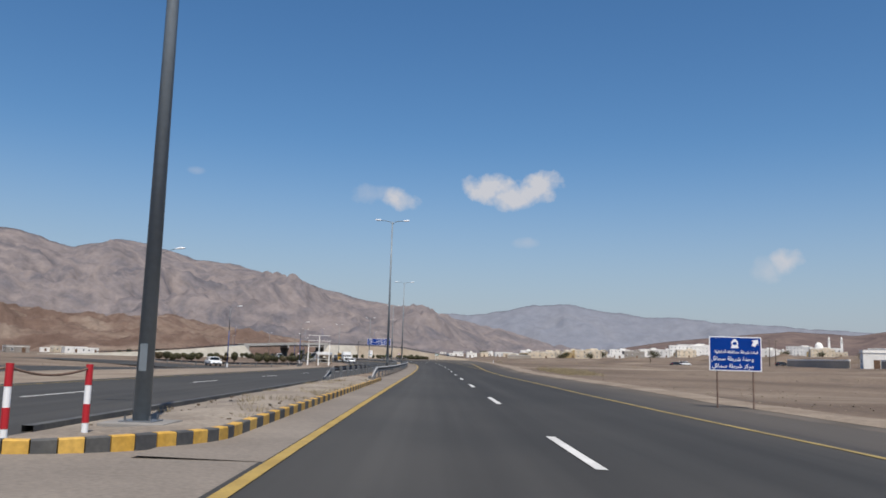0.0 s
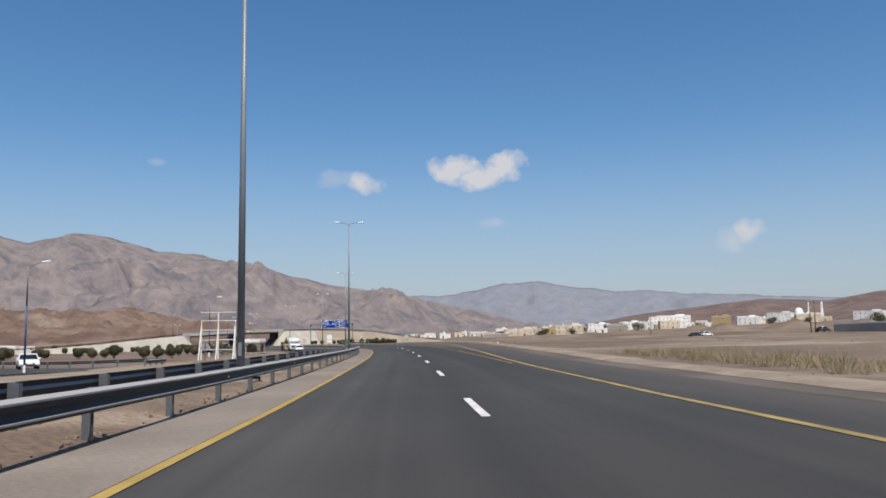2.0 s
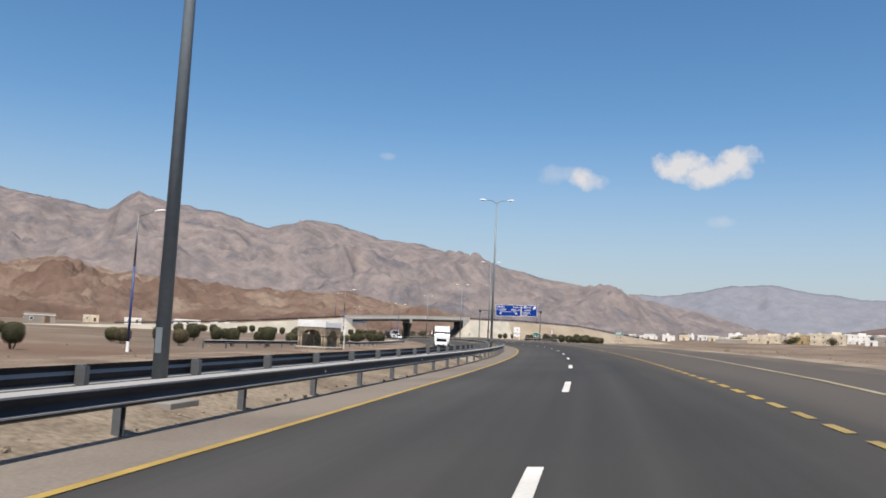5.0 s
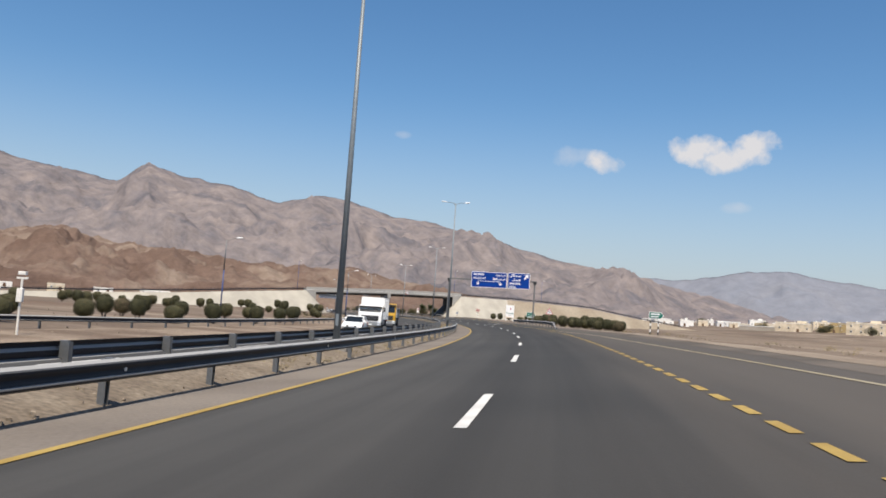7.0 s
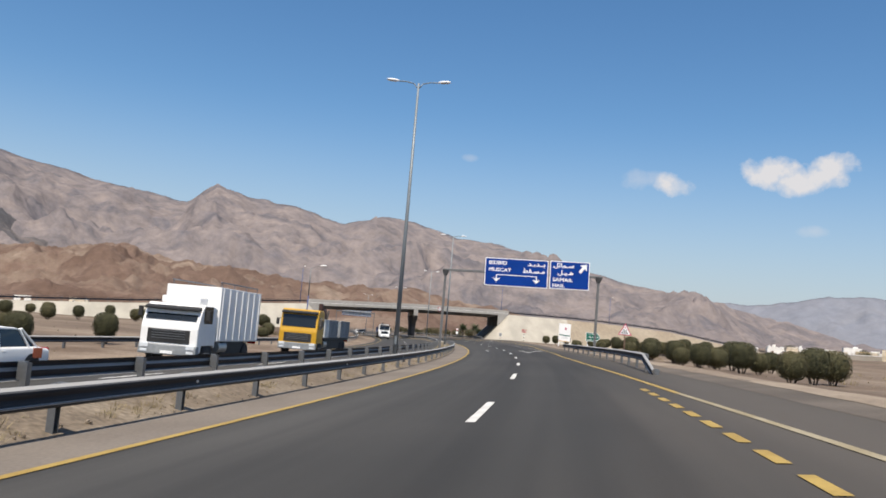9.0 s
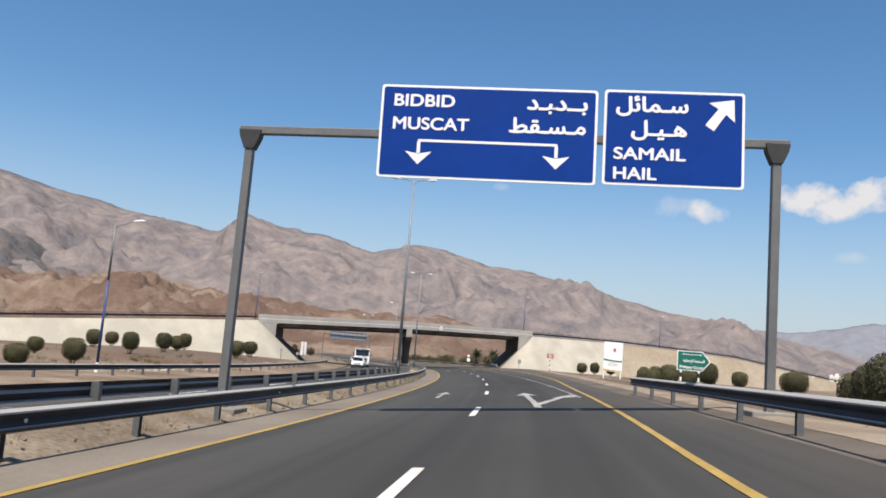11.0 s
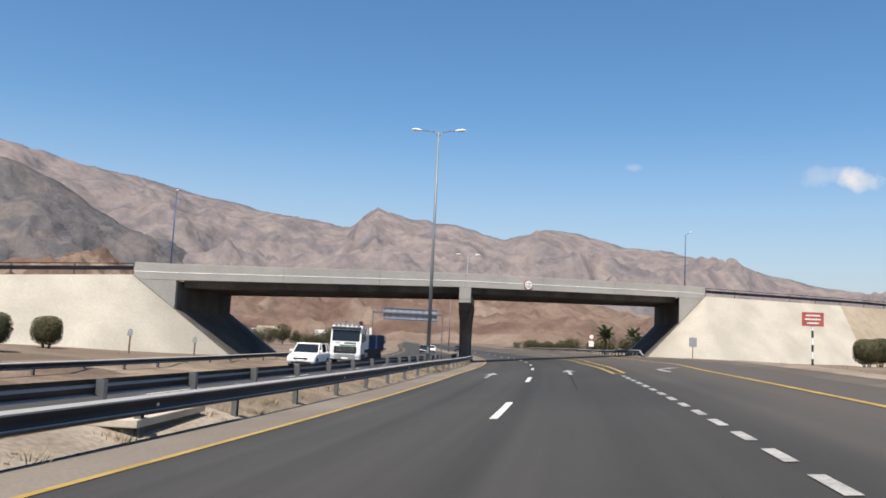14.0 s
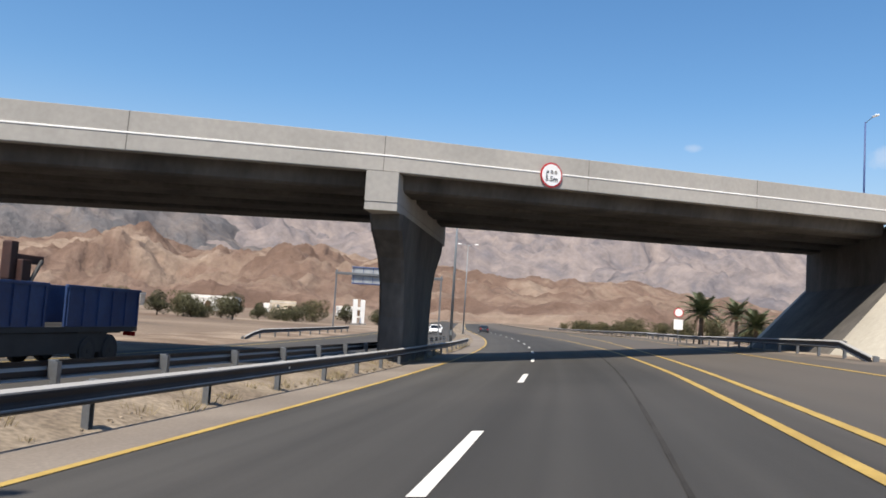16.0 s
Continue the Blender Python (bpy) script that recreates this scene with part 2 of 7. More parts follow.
# ---------------------------------------------------------------- materials
def material(name, colour, rough=0.7, metal=0.0, vary=0.12, scale=1.0, bump=0.0, fine=12.0, second=None, mix=0.0, patch=0.15,
             spec=0.5, island=0.0, stretch=None, coords="Object"):
    """Colour with two scales of variation, an optional second colour in patches, and fine relief."""
    m = bpy.data.materials.new(name)
    m.use_nodes = True
    nt = m.node_tree
    N, L = nt.nodes, nt.links
    b = N["Principled BSDF"]
    b.inputs["Roughness"].default_value = rough
    b.inputs["Metallic"].default_value = metal
    b.inputs["Specular IOR Level"].default_value = spec
    if vary == 0 and bump == 0:
        b.inputs["Base Color"].default_value = (*colour, 1)
        return m
    tc = N.new("ShaderNodeTexCoord")
    src = tc.outputs[coords]
    if stretch:
        mp = N.new("ShaderNodeMapping")
        mp.inputs["Scale"].default_value = stretch
        L.new(src, mp.inputs[0])
        src = mp.outputs[0]
    n1 = N.new("ShaderNodeTexNoise")
    n1.inputs["Scale"].default_value = scale * patch
    n1.inputs["Detail"].default_value = 5
    n2 = N.new("ShaderNodeTexNoise")
    n2.inputs["Scale"].default_value = scale * fine
    n2.inputs["Detail"].default_value = 4
    L.new(src, n1.inputs["Vector"])
    L.new(src, n2.inputs["Vector"])
    ramp = N.new("ShaderNodeValToRGB")
    ramp.color_ramp.elements[0].position, ramp.color_ramp.elements[1].position = 0.40, 0.62
    c2 = second or tuple(min(1, c * (1 + vary)) for c in colour)
    c1 = colour if second else tuple(c * (1 - vary) for c in colour)
    ramp.color_ramp.elements[0].color = (*c1, 1)
    ramp.color_ramp.elements[1].color = (*c2, 1)
    L.new(n1.outputs["Fac"], ramp.inputs[0])
    mx = N.new("ShaderNodeMix")
    mx.data_type, mx.blend_type = "RGBA", "MULTIPLY"
    mx.inputs["Factor"].default_value = 1.0
    r2 = N.new("ShaderNodeMapRange")
    r2.inputs["From Min"].default_value, r2.inputs["From Max"].default_value = 0.25, 0.75
    r2.inputs["To Min"].default_value, r2.inputs["To Max"].default_value = 1 - vary * 1.2, 1 + vary * 1.2
    L.new(n2.outputs["Fac"], r2.inputs["Value"])
    L.new(ramp.outputs[0], mx.inputs["A"])
    L.new(r2.outputs[0], mx.inputs["B"])
    out = mx.outputs["Result"]
    if island:
        gi = N.new("ShaderNodeNewGeometry")
        r3 = N.new("ShaderNodeMapRange")
        r3.inputs["To Min"].default_value, r3.inputs["To Max"].default_value = 1 - island, 1 + island
        L.new(gi.outputs["Random Per Island"], r3.inputs["Value"])
        m3 = N.new("ShaderNodeMix")
        m3.data_type, m3.blend_type = "RGBA", "MULTIPLY"
        m3.inputs["Factor"].default_value = 1.0
        L.new(out, m3.inputs["A"])
        L.new(r3.outputs[0], m3.inputs["B"])
        out = m3.outputs["Result"]
    L.new(out, b.inputs["Base Color"])
    rr = N.new("ShaderNodeMapRange")
    rr.inputs["To Min"].default_value, rr.inputs["To Max"].default_value = max(0, rough - 0.08), min(1, rough + 0.1)
    L.new(n2.outputs["Fac"], rr.inputs["Value"])
    L.new(rr.outputs[0], b.inputs["Roughness"])
    if bump:
        bp = N.new("ShaderNodeBump")
        bp.inputs["Strength"].default_value = 0.6
        bp.inputs["Distance"].default_value = bump
        L.new(n2.outputs["Fac"], bp.inputs["Height"])
        L.new(bp.outputs[0], b.inputs["Normal"])
    return m


M_ASPHALT = material("asphalt", (0.043, 0.041, 0.038), 0.85, vary=0.10, scale=1.0, patch=0.12, fine=30, bump=0.004, second=(0.053, 0.050, 0.046), spec=0.3)
M_SHOULDER = material("dusty_asphalt", (0.150, 0.128, 0.109), 0.9, vary=0.16, patch=0.25, fine=18, bump=0.004, second=(0.188, 0.162, 0.137), spec=0.2)
M_DUSTPALE = material("sandy_asphalt", (0.175, 0.150, 0.127), 0.9, vary=0.16, patch=0.25, fine=18, bump=0.004, second=(0.220, 0.190, 0.160), spec=0.2)
M_OUTER = material("brown_dusty_asphalt", (0.088, 0.075, 0.063), 0.9, vary=0.16, patch=0.25, fine=14, bump=0.004, second=(0.125, 0.106, 0.089), spec=0.2)
M_NOSE = material("pale_median_gravel", (0.205, 0.172, 0.140), 0.95, vary=0.24, patch=0.5, fine=9.0, bump=0.03, second=(0.285, 0.245, 0.200), spec=0.15)
M_TAN = material("tan_median_gravel", (0.146, 0.117, 0.089), 0.95, vary=0.34, patch=0.5, fine=9.0, bump=0.03, second=(0.214, 0.177, 0.136), spec=0.15)
M_SAND = material("desert_gravel", (0.118, 0.088, 0.067), 0.95, vary=0.22, patch=0.035, fine=3.0, bump=0.03, second=(0.190, 0.147, 0.111), spec=0.15)


def patchy_ground(m):
    """Wide pale sand drifts and reddish gravel sheets over the plain, drawn out along one direction."""
    N, L = m.node_tree.nodes, m.node_tree.links
    b = N["Principled BSDF"]
    out = b.inputs["Base Color"].links[0].from_socket
    tc = N.new("ShaderNodeTexCoord")
    for (sx, sy), size, lo, hi, colour, most in (((0.5, 1.6), 0.034, 0.54, 0.66, (0.285, 0.232, 0.178), 0.75), ((0.6, 1.3), 0.021, 0.55, 0.68, (0.125, 0.078, 0.054), 0.8),
                                                 ((1.0, 1.0), 0.23, 0.58, 0.70, (0.090, 0.074, 0.062), 0.6)):
        mp, nz, rng, mx = N.new("ShaderNodeMapping"), N.new("ShaderNodeTexNoise"), N.new("ShaderNodeMapRange"), N.new("ShaderNodeMix")
        mp.inputs["Scale"].default_value = (sx, sy, 1)
        mp.inputs["Location"].default_value = (40 * size, 900 * size, size * 7000)
        nz.inputs["Scale"].default_value, nz.inputs["Detail"].default_value, nz.inputs["Roughness"].default_value = size, 6, 0.6
        rng.inputs["From Min"].default_value, rng.inputs["From Max"].default_value, rng.inputs["To Max"].default_value = lo, hi, most
        mx.data_type = "RGBA"
        L.new(tc.outputs["Object"], mp.inputs[0])
        L.new(mp.outputs[0], nz.inputs["Vector"])
        L.new(nz.outputs["Fac"], rng.inputs["Value"])
        L.new(rng.outputs[0], mx.inputs["Factor"])
        L.new(out, mx.inputs["A"])
        mx.inputs["B"].default_value = (*colour, 1)
        out = mx.outputs["Result"]
    L.new(out, b.inputs["Base Color"])
    return m


patchy_ground(M_SAND)
M_MEDIAN = material("median_gravel", (0.134, 0.098, 0.073), 0.95, vary=0.34, patch=0.22, fine=9.0, bump=0.03, second=(0.240, 0.190, 0.145), spec=0.15)


def road_surface():
    """Asphalt with long streaks, polished wheel tracks and dust towards the outer edge; reads the distance across and along."""
    m = material("worn_asphalt", (0.044, 0.042, 0.039), 0.85, vary=0.10, patch=0.12, fine=30, bump=0.004, second=(0.053, 0.050, 0.046), spec=0.3)
    N, L = m.node_tree.nodes, m.node_tree.links
    b = N["Principled BSDF"]
    base = b.inputs["Base Color"].links[0].from_socket
    ac, al = N.new("ShaderNodeAttribute"), N.new("ShaderNodeAttribute")
    ac.attribute_name, al.attribute_name = "across", "along"

    def calc(op, x, y=None):
        n = N.new("ShaderNodeMath")
        n.operation = op
        for k, v in enumerate((x, y)):
            if isinstance(v, (int, float)):
                n.inputs[k].default_value = v
            elif v is not None:
                L.new(v, n.inputs[k])
        return n.outputs[0]

    def spread(sx, sy, w):
        c = N.new("ShaderNodeCombineXYZ")
        L.new(calc("MULTIPLY", ac.outputs["Fac"], sx), c.inputs[0])
        L.new(calc("MULTIPLY", al.outputs["Fac"], sy), c.inputs[1])
        c.inputs[2].default_value = w
        n = N.new("ShaderNodeTexNoise")
        n.inputs["Scale"].default_value, n.inputs["Detail"].default_value = 1.0, 5
        L.new(c.outputs[0], n.inputs["Vector"])
        return n.outputs["Fac"]

    streak = calc("MULTIPLY", calc("SUBTRACT", spread(2.2, 0.025, 3.0), 0.5), 0.8)
    wide = calc("MULTIPLY", calc("SUBTRACT", spread(0.55, 0.012, 9.0), 0.5), 0.7)
    track = calc("MULTIPLY", calc("COSINE", calc("MULTIPLY", calc("ADD", ac.outputs["Fac"], -0.95), 3.43)), 0.055)
    f = calc("ADD", 1.0, calc("ADD", streak, calc("ADD", wide, track)))
    def ease(v, lo, hi, a, b):
        r = N.new("ShaderNodeMapRange")
        r.interpolation_type = "SMOOTHSTEP"
        for k, q in zip(("From Min", "From Max", "To Min", "To Max"), (lo, hi, a, b)):
            r.inputs[k].default_value = q
        L.new(v, r.inputs["Value"])
        return r.outputs[0]

    # newer, darker asphalt in the outer lane
    newer = calc("MULTIPLY", ease(ac.outputs["Fac"], 1.4, 4.2, 0.0, 0.26), ease(ac.outputs["Fac"], 6.4, 8.6, 1.0, 0.3))
    f = calc("MULTIPLY", f, calc("SUBTRACT", 1.0, newer))
    mul = N.new("ShaderNodeMix")
    mul.data_type, mul.blend_type = "RGBA", "MULTIPLY"
    mul.inputs["Factor"].default_value = 1.0
    L.new(base, mul.inputs["A"])
    L.new(f, mul.inputs["B"])
    dust = N.new("ShaderNodeMapRange")
    dust.interpolation_type = "SMOOTHSTEP"
    dust.inputs["From Min"].default_value, dust.inputs["From Max"].default_value = 7.0, 11.0
    dust.inputs["To Max"].default_value = 0.75
    layby = calc("MULTIPLY", ease(al.outputs["Fac"], 85, 140, 0.0, 2.3), ease(al.outputs["Fac"], 225, 262, 1.0, 0.2))
    L.new(calc("ADD", calc("ADD", ac.outputs["Fac"], layby), calc("MULTIPLY", calc("SUBTRACT", spread(0.9, 0.06, 5.0), 0.5), 4.0)), dust.inputs["Value"])
    mx = N.new("ShaderNodeMix")
    mx.data_type = "RGBA"
    L.new(dust.outputs[0], mx.inputs["Factor"])
    L.new(mul.outputs["Result"], mx.inputs["A"])
    mx.inputs["B"].default_value = (0.088, 0.075, 0.063, 1)
    L.new(mx.outputs["Result"], b.inputs["Base Color"])
    return m


def road_coords(me):
    """Stores on every vertex how far across and along the road it lies."""
    co = np.empty(len(me.vertices) * 3)
    me.vertices.foreach_get("co", co)
    s, lat = locate(co[0::3], co[1::3])
    for key, v in (("across", lat), ("along", s)):
        me.attributes.new(key, "FLOAT", "POINT").data.foreach_set("value", v.astype(np.float32))
    return me


M_ROAD = road_surface()
M_YELLOW = material("yellow_paint", (0.296, 0.196, 0.046), 0.7, vary=0.16, patch=1.2, fine=25, second=(0.360, 0.248, 0.064))
M_WHITE = material("white_paint", (0.50, 0.49, 0.465), 0.7, vary=0.08, patch=1.2, fine=25, second=(0.60, 0.59, 0.56))
M_OLDWHITE = material("worn_white_paint", (0.240, 0.236, 0.224), 0.8, vary=0.2, patch=2.0, fine=25, second=(0.360, 0.352, 0.336))
M_GALV = material("galvanised_steel", (0.011, 0.014, 0.021), 0.58, 0.15, vary=0.2, patch=0.8, fine=24, second=(0.018, 0.021, 0.030), spec=0.2)


def tint_lit_tops(m, colour):
    """Sunlight put into the colour: every face that looks up turns pale."""
    N, L = m.node_tree.nodes, m.node_tree.links
    b = N["Principled BSDF"]
    base = b.inputs["Base Color"].links[0].from_socket
    geo, sep, rng = N.new("ShaderNodeNewGeometry"), N.new("ShaderNodeSeparateXYZ"), N.new("ShaderNodeMapRange")
    L.new(geo.outputs["True Normal"], sep.inputs[0])
    rng.inputs["From Min"].default_value, rng.inputs["From Max"].default_value = 0.30, 0.70
    rng.inputs["To Max"].default_value = 0.9
    L.new(sep.outputs["Z"], rng.inputs["Value"])
    mx, met = N.new("ShaderNodeMix"), N.new("ShaderNodeMath")
    mx.data_type = "RGBA"
    L.new(rng.outputs[0], mx.inputs["Factor"])
    L.new(base, mx.inputs["A"])
    mx.inputs["B"].default_value = (*colour, 1)
    L.new(mx.outputs["Result"], b.inputs["Base Color"])
    met.operation, met.use_clamp = "SUBTRACT", True
    met.inputs[0].default_value = b.inputs["Metallic"].default_value
    L.new(rng.outputs[0], met.inputs[1])
    L.new(met.outputs[0], b.inputs["Metallic"])


# Pale tone stands for the sun on the beams' upper faces.
tint_lit_tops(M_GALV, (0.36, 0.355, 0.345))
M_POST = material("grey_steel", (0.168, 0.176, 0.184), 0.5, 0.6, vary=0.1, patch=0.8, fine=14)
M_CONC = material("bridge_concrete", (0.196, 0.186, 0.173), 0.85, vary=0.08, patch=0.25, fine=6, bump=0.004, second=(0.248, 0.234, 0.216), spec=0.25)
M_PARAPET = material("parapet_concrete", (0.334, 0.321, 0.298), 0.85, vary=0.07, patch=0.3, fine=5, bump=0.003, second=(0.389, 0.371, 0.344), spec=0.25)
# Stained concrete, darkened to hold the deck's shade; the parapet joints share it.
M_SHADEGRIME = material("shaded_stained_concrete", (0.075, 0.070, 0.066), 0.9, vary=0.16, patch=0.35, fine=4, bump=0.004, second=(0.125, 0.116, 0.107), spec=0.15, stretch=(1, 1, 0.45))
M_PANEL = material("slope_concrete", (0.340, 0.318, 0.272), 0.9, vary=0.07, patch=0.22, fine=5, bump=0.004, second=(0.412, 0.382, 0.326), spec=0.2)
M_BLUE = material("blue_sign", (0.001, 0.036, 0.235), 0.6, vary=0.05, patch=0.6, fine=4, spec=0.12)
M_GREEN = material("green_sign", (0.000, 0.128, 0.092), 0.4, vary=0.05, patch=0.6, fine=4)
M_SIGNWHITE = material("sign_white", (0.82, 0.82, 0.82), 0.45, vary=0.02, patch=1, fine=5)
M_RED = material("sign_red", (0.440, 0.016, 0.024), 0.45, vary=0.04, patch=1, fine=5)
M_BLACK = material("black_paint", (0.025, 0.025, 0.027), 0.6, vary=0.15, patch=2, fine=10)
M_FADED = material("faded_yellow_paint", (0.208, 0.152, 0.056), 0.8, vary=0.2, patch=0.8, fine=20, second=(0.304, 0.224, 0.072))
M_VERGE = material("verge_gravel", (0.199, 0.158, 0.121), 0.95, vary=0.18, patch=0.35, fine=7.0, bump=0.02, second=(0.261, 0.215, 0.168), spec=0.15)
M_EARTH = material("sandy_embankment", (0.272, 0.224, 0.168), 0.95, vary=0.12, patch=0.08, fine=1.2, bump=0.02, second=(0.328, 0.280, 0.216), spec=0.15)


M_TAR = material("road_tar", (0.036, 0.0345, 0.033), 0.95, vary=0.2, patch=0.5, fine=10, spec=0.1)
M_PALELINE = material("bleached_paint", (0.248, 0.204, 0.120), 0.8, vary=0.2, patch=0.8, fine=20, second=(0.288, 0.248, 0.168))


def rock(name, a, b, c, scale, warp=3.0, grain=0.12, relief=0.0):
    """Bare rock: soft bands along the strata, patches and gullies."""
    m = bpy.data.materials.new(name)
    m.use_nodes = True
    N, L = m.node_tree.nodes, m.node_tree.links
    p = N["Principled BSDF"]
    p.inputs["Roughness"].default_value = 1.0
    p.inputs["Specular IOR Level"].default_value = 0.05
    tc = N.new("ShaderNodeTexCoord")
    n1 = N.new("ShaderNodeTexNoise")
    n1.inputs["Scale"].default_value, n1.inputs["Detail"].default_value, n1.inputs["Roughness"].default_value = scale, 8, 0.62
    n1.inputs["Distortion"].default_value = warp
    n2 = N.new("ShaderNodeTexNoise")
    n2.inputs["Scale"].default_value, n2.inputs["Detail"].default_value, n2.inputs["Roughness"].default_value = scale * 9, 6, 0.7
    for n in (n1, n2):
        L.new(tc.outputs["Object"], n.inputs["Vector"])
    r = N.new("ShaderNodeValToRGB")
    e = r.color_ramp.elements
    e[0].position, e[0].color = 0.36, (*a, 1)
    e[1].position, e[1].color = 0.66, (*c, 1)
    k = e.new(0.5)
    k.color = (*b, 1)
    L.new(n1.outputs["Fac"], r.inputs[0])
    mx = N.new("ShaderNodeMix")
    mx.data_type, mx.blend_type = "RGBA", "MULTIPLY"
    mx.inputs["Factor"].default_value = 1.0
    rr = N.new("ShaderNodeMapRange")
    rr.inputs["From Min"].default_value, rr.inputs["From Max"].default_value = 0.3, 0.7
    rr.inputs["To Min"].default_value, rr.inputs["To Max"].default_value = 1 - grain, 1 + grain
    L.new(n2.outputs["Fac"], rr.inputs["Value"])
    L.new(r.outputs[0], mx.inputs["A"])
    L.new(rr.outputs[0], mx.inputs["B"])
    L.new(mx.outputs["Result"], p.inputs["Base Color"])
    if relief:
        bp = N.new("ShaderNodeBump")
        bp.inputs["Strength"].default_value, bp.inputs["Distance"].default_value = 0.8, relief
        L.new(n2.outputs["Fac"], bp.inputs["Height"])
        L.new(bp.outputs[0], p.inputs["Normal"])
    return m


M_ROCK = rock("mountain_rock", (0.124, 0.116, 0.127), (0.178, 0.156, 0.156), (0.236, 0.200, 0.188), 0.0026, 3.0, 0.20, 14.0)
# Distance haze is mixed into this rock's even, bluish colours.
M_FARROCK = rock("hazy_far_rock", (0.168, 0.180, 0.212), (0.174, 0.184, 0.214), (0.182, 0.190, 0.216), 0.002)
M_DARKROCK = rock("dark_rock", (0.096, 0.096, 0.103), (0.121, 0.114, 0.118), (0.162, 0.140, 0.132), 0.003, 3.0, 0.2, 20.0)
M_BROWN = rock("brown_rock", (0.119, 0.079, 0.062), (0.157, 0.109, 0.087), (0.243, 0.188, 0.149), 0.006, 1.2, 0.20, 10.0)
M_HILL = rock("hill_rock", (0.096, 0.072, 0.068), (0.128, 0.096, 0.088), (0.160, 0.120, 0.104), 0.006)
M_KERBY = material("kerb_yellow", (0.50, 0.285, 0.045), 0.75, vary=0.18, patch=1.5, fine=14, second=(0.57, 0.345, 0.075))
M_KERBB = material("kerb_black", (0.056, 0.056, 0.058), 0.8, vary=0.2, patch=1.5, fine=14, second=(0.088, 0.086, 0.080))
M_MAST = material("mast_steel", (0.184, 0.210, 0.228), 0.5, 0.2, vary=0.08, patch=0.6, fine=10)
M_HEAD = material("lamp_white", (0.80, 0.81, 0.82), 0.4, vary=0.02, patch=1, fine=4)
M_LENS = material("lamp_lens", (0.480, 0.496, 0.512), 0.15, vary=0.02, patch=1, fine=4)
M_BLUEMAST = material("mast_blue", (0.028, 0.056, 0.176), 0.5, vary=0.12, patch=1, fine=8)
M_GANTRY = material("gantry_grey", (0.132, 0.134, 0.136), 0.55, 0.2, vary=0.08, patch=0.8, fine=8)
M_RUST = material("rusty_steel", (0.128, 0.080, 0.060), 0.8, 0.1, vary=0.25, patch=2, fine=14, second=(0.192, 0.128, 0.096))
M_PALE = material("pale_paint", (0.70, 0.68, 0.64), 0.6, vary=0.08, patch=1.2, fine=8)
M_ROSE = material("rose_red", (0.440, 0.080, 0.128), 0.6, vary=0.05, patch=1, fine=6)
M_GREYINK = material("grey_ink", (0.360, 0.360, 0.368), 0.6, vary=0.05, patch=1, fine=6)
M_REDBOARD = material("faded_red", (0.360, 0.072, 0.064), 0.6, vary=0.12, patch=1.5, fine=8)
M_PLATE = material("sign_back_metal", (0.336, 0.352, 0.368), 0.5, 0.3, vary=0.08, patch=1, fine=8)
M_STONE = material("rubble_stone", (0.160, 0.124, 0.092), 0.9, vary=0.25, patch=1.6, fine=7, bump=0.02, second=(0.272, 0.224, 0.168))
M_CREAM = material("cream_stone", (0.336, 0.276, 0.196), 0.75, vary=0.07, patch=1, fine=8)
M_WHITEWALL = material("white_render", (0.76, 0.76, 0.75), 0.8, vary=0.05, patch=0.5, fine=5)
M_PALECONC = material("pale_concrete", (0.440, 0.392, 0.328), 0.9, vary=0.08, patch=0.8, fine=8, bump=0.004)

# ---------------------------------------------------------------- ground
def axis(bands):
    out = []
    for a, b, d in bands:
        out += list(np.arange(a, b, d))
    return np.array(sorted(set(out)))


def build_ground():
    gx = axis([(-4900, -900, 250), (-900, -300, 40), (-300, 140, 4), (140, 900, 40), (900, 4901, 250)])
    gy = axis([(-900, -100, 50), (-100, 620, 4), (620, 1200, 30), (1200, 4901, 250)])
    X, Y = np.meshgrid(gx, gy)
    X, Y = X.ravel(), Y.ravel()
    s, lat = locate(X, Y)
    z = landz(s, lat)
    e = redge(s)
    inside = (lat < e + 2.5) & (lat > -15.5) & (s < 980) & (s > -390)
    rough = np.array([noise.noise((x * 0.03, y * 0.03, 0)) * 0.55 + noise.noise((x * 0.11, y * 0.11, 3)) * 0.28 for x, y in zip(X, Y)])
    away = np.clip(np.minimum(np.abs(lat - e - 3), np.abs(lat + 16)) / 22, 0, 1)
    z = z + rough * away * np.where(lat > 0, 1.5, 0.5) - 0.04
    z = np.where(inside, roadz(s, lat) - 0.9, z)
    slip = ((s > -130) & (s < 90) & (lat < -13) & (lat > -22 - 14 * np.clip((125 - s) / 100, 0, 1) - 3)) | \
        ((lat < -13) & (lat > -68) & (s > slip_near(lat) - 3.5) & (s < slip_far(lat) + 2.5))
    z = np.where(slip, landz(s, lat) - 0.28, z)
    far = np.clip((np.hypot(X, Y - 200) - 1200) / 1500, 0, 1)
    z = z * (1 - far) + np.minimum(z, 14) * far
    nx, ny = len(gx), len(gy)
    fs = [(j * nx + i, j * nx + i + 1, (j + 1) * nx + i + 1, (j + 1) * nx + i) for j in range(ny - 1) for i in range(nx - 1)]
    me = mesh_of("ground", np.stack([X, Y, z], 1), fs, M_SAND, True)
    put("ground", me, label="pale brown gravel desert plain with low mounds", category="ground", kind="structure")


build_ground()


def verge_dz(off):
    return lambda s: float(landz(s, redge(s) + off) - roadz(s, redge(s) + off))


def wob(s, k):
    return 0.06 * noise.noise((s * 0.35, k, 0)) + 0.05 * noise.noise((s * 0.06, k, 4))


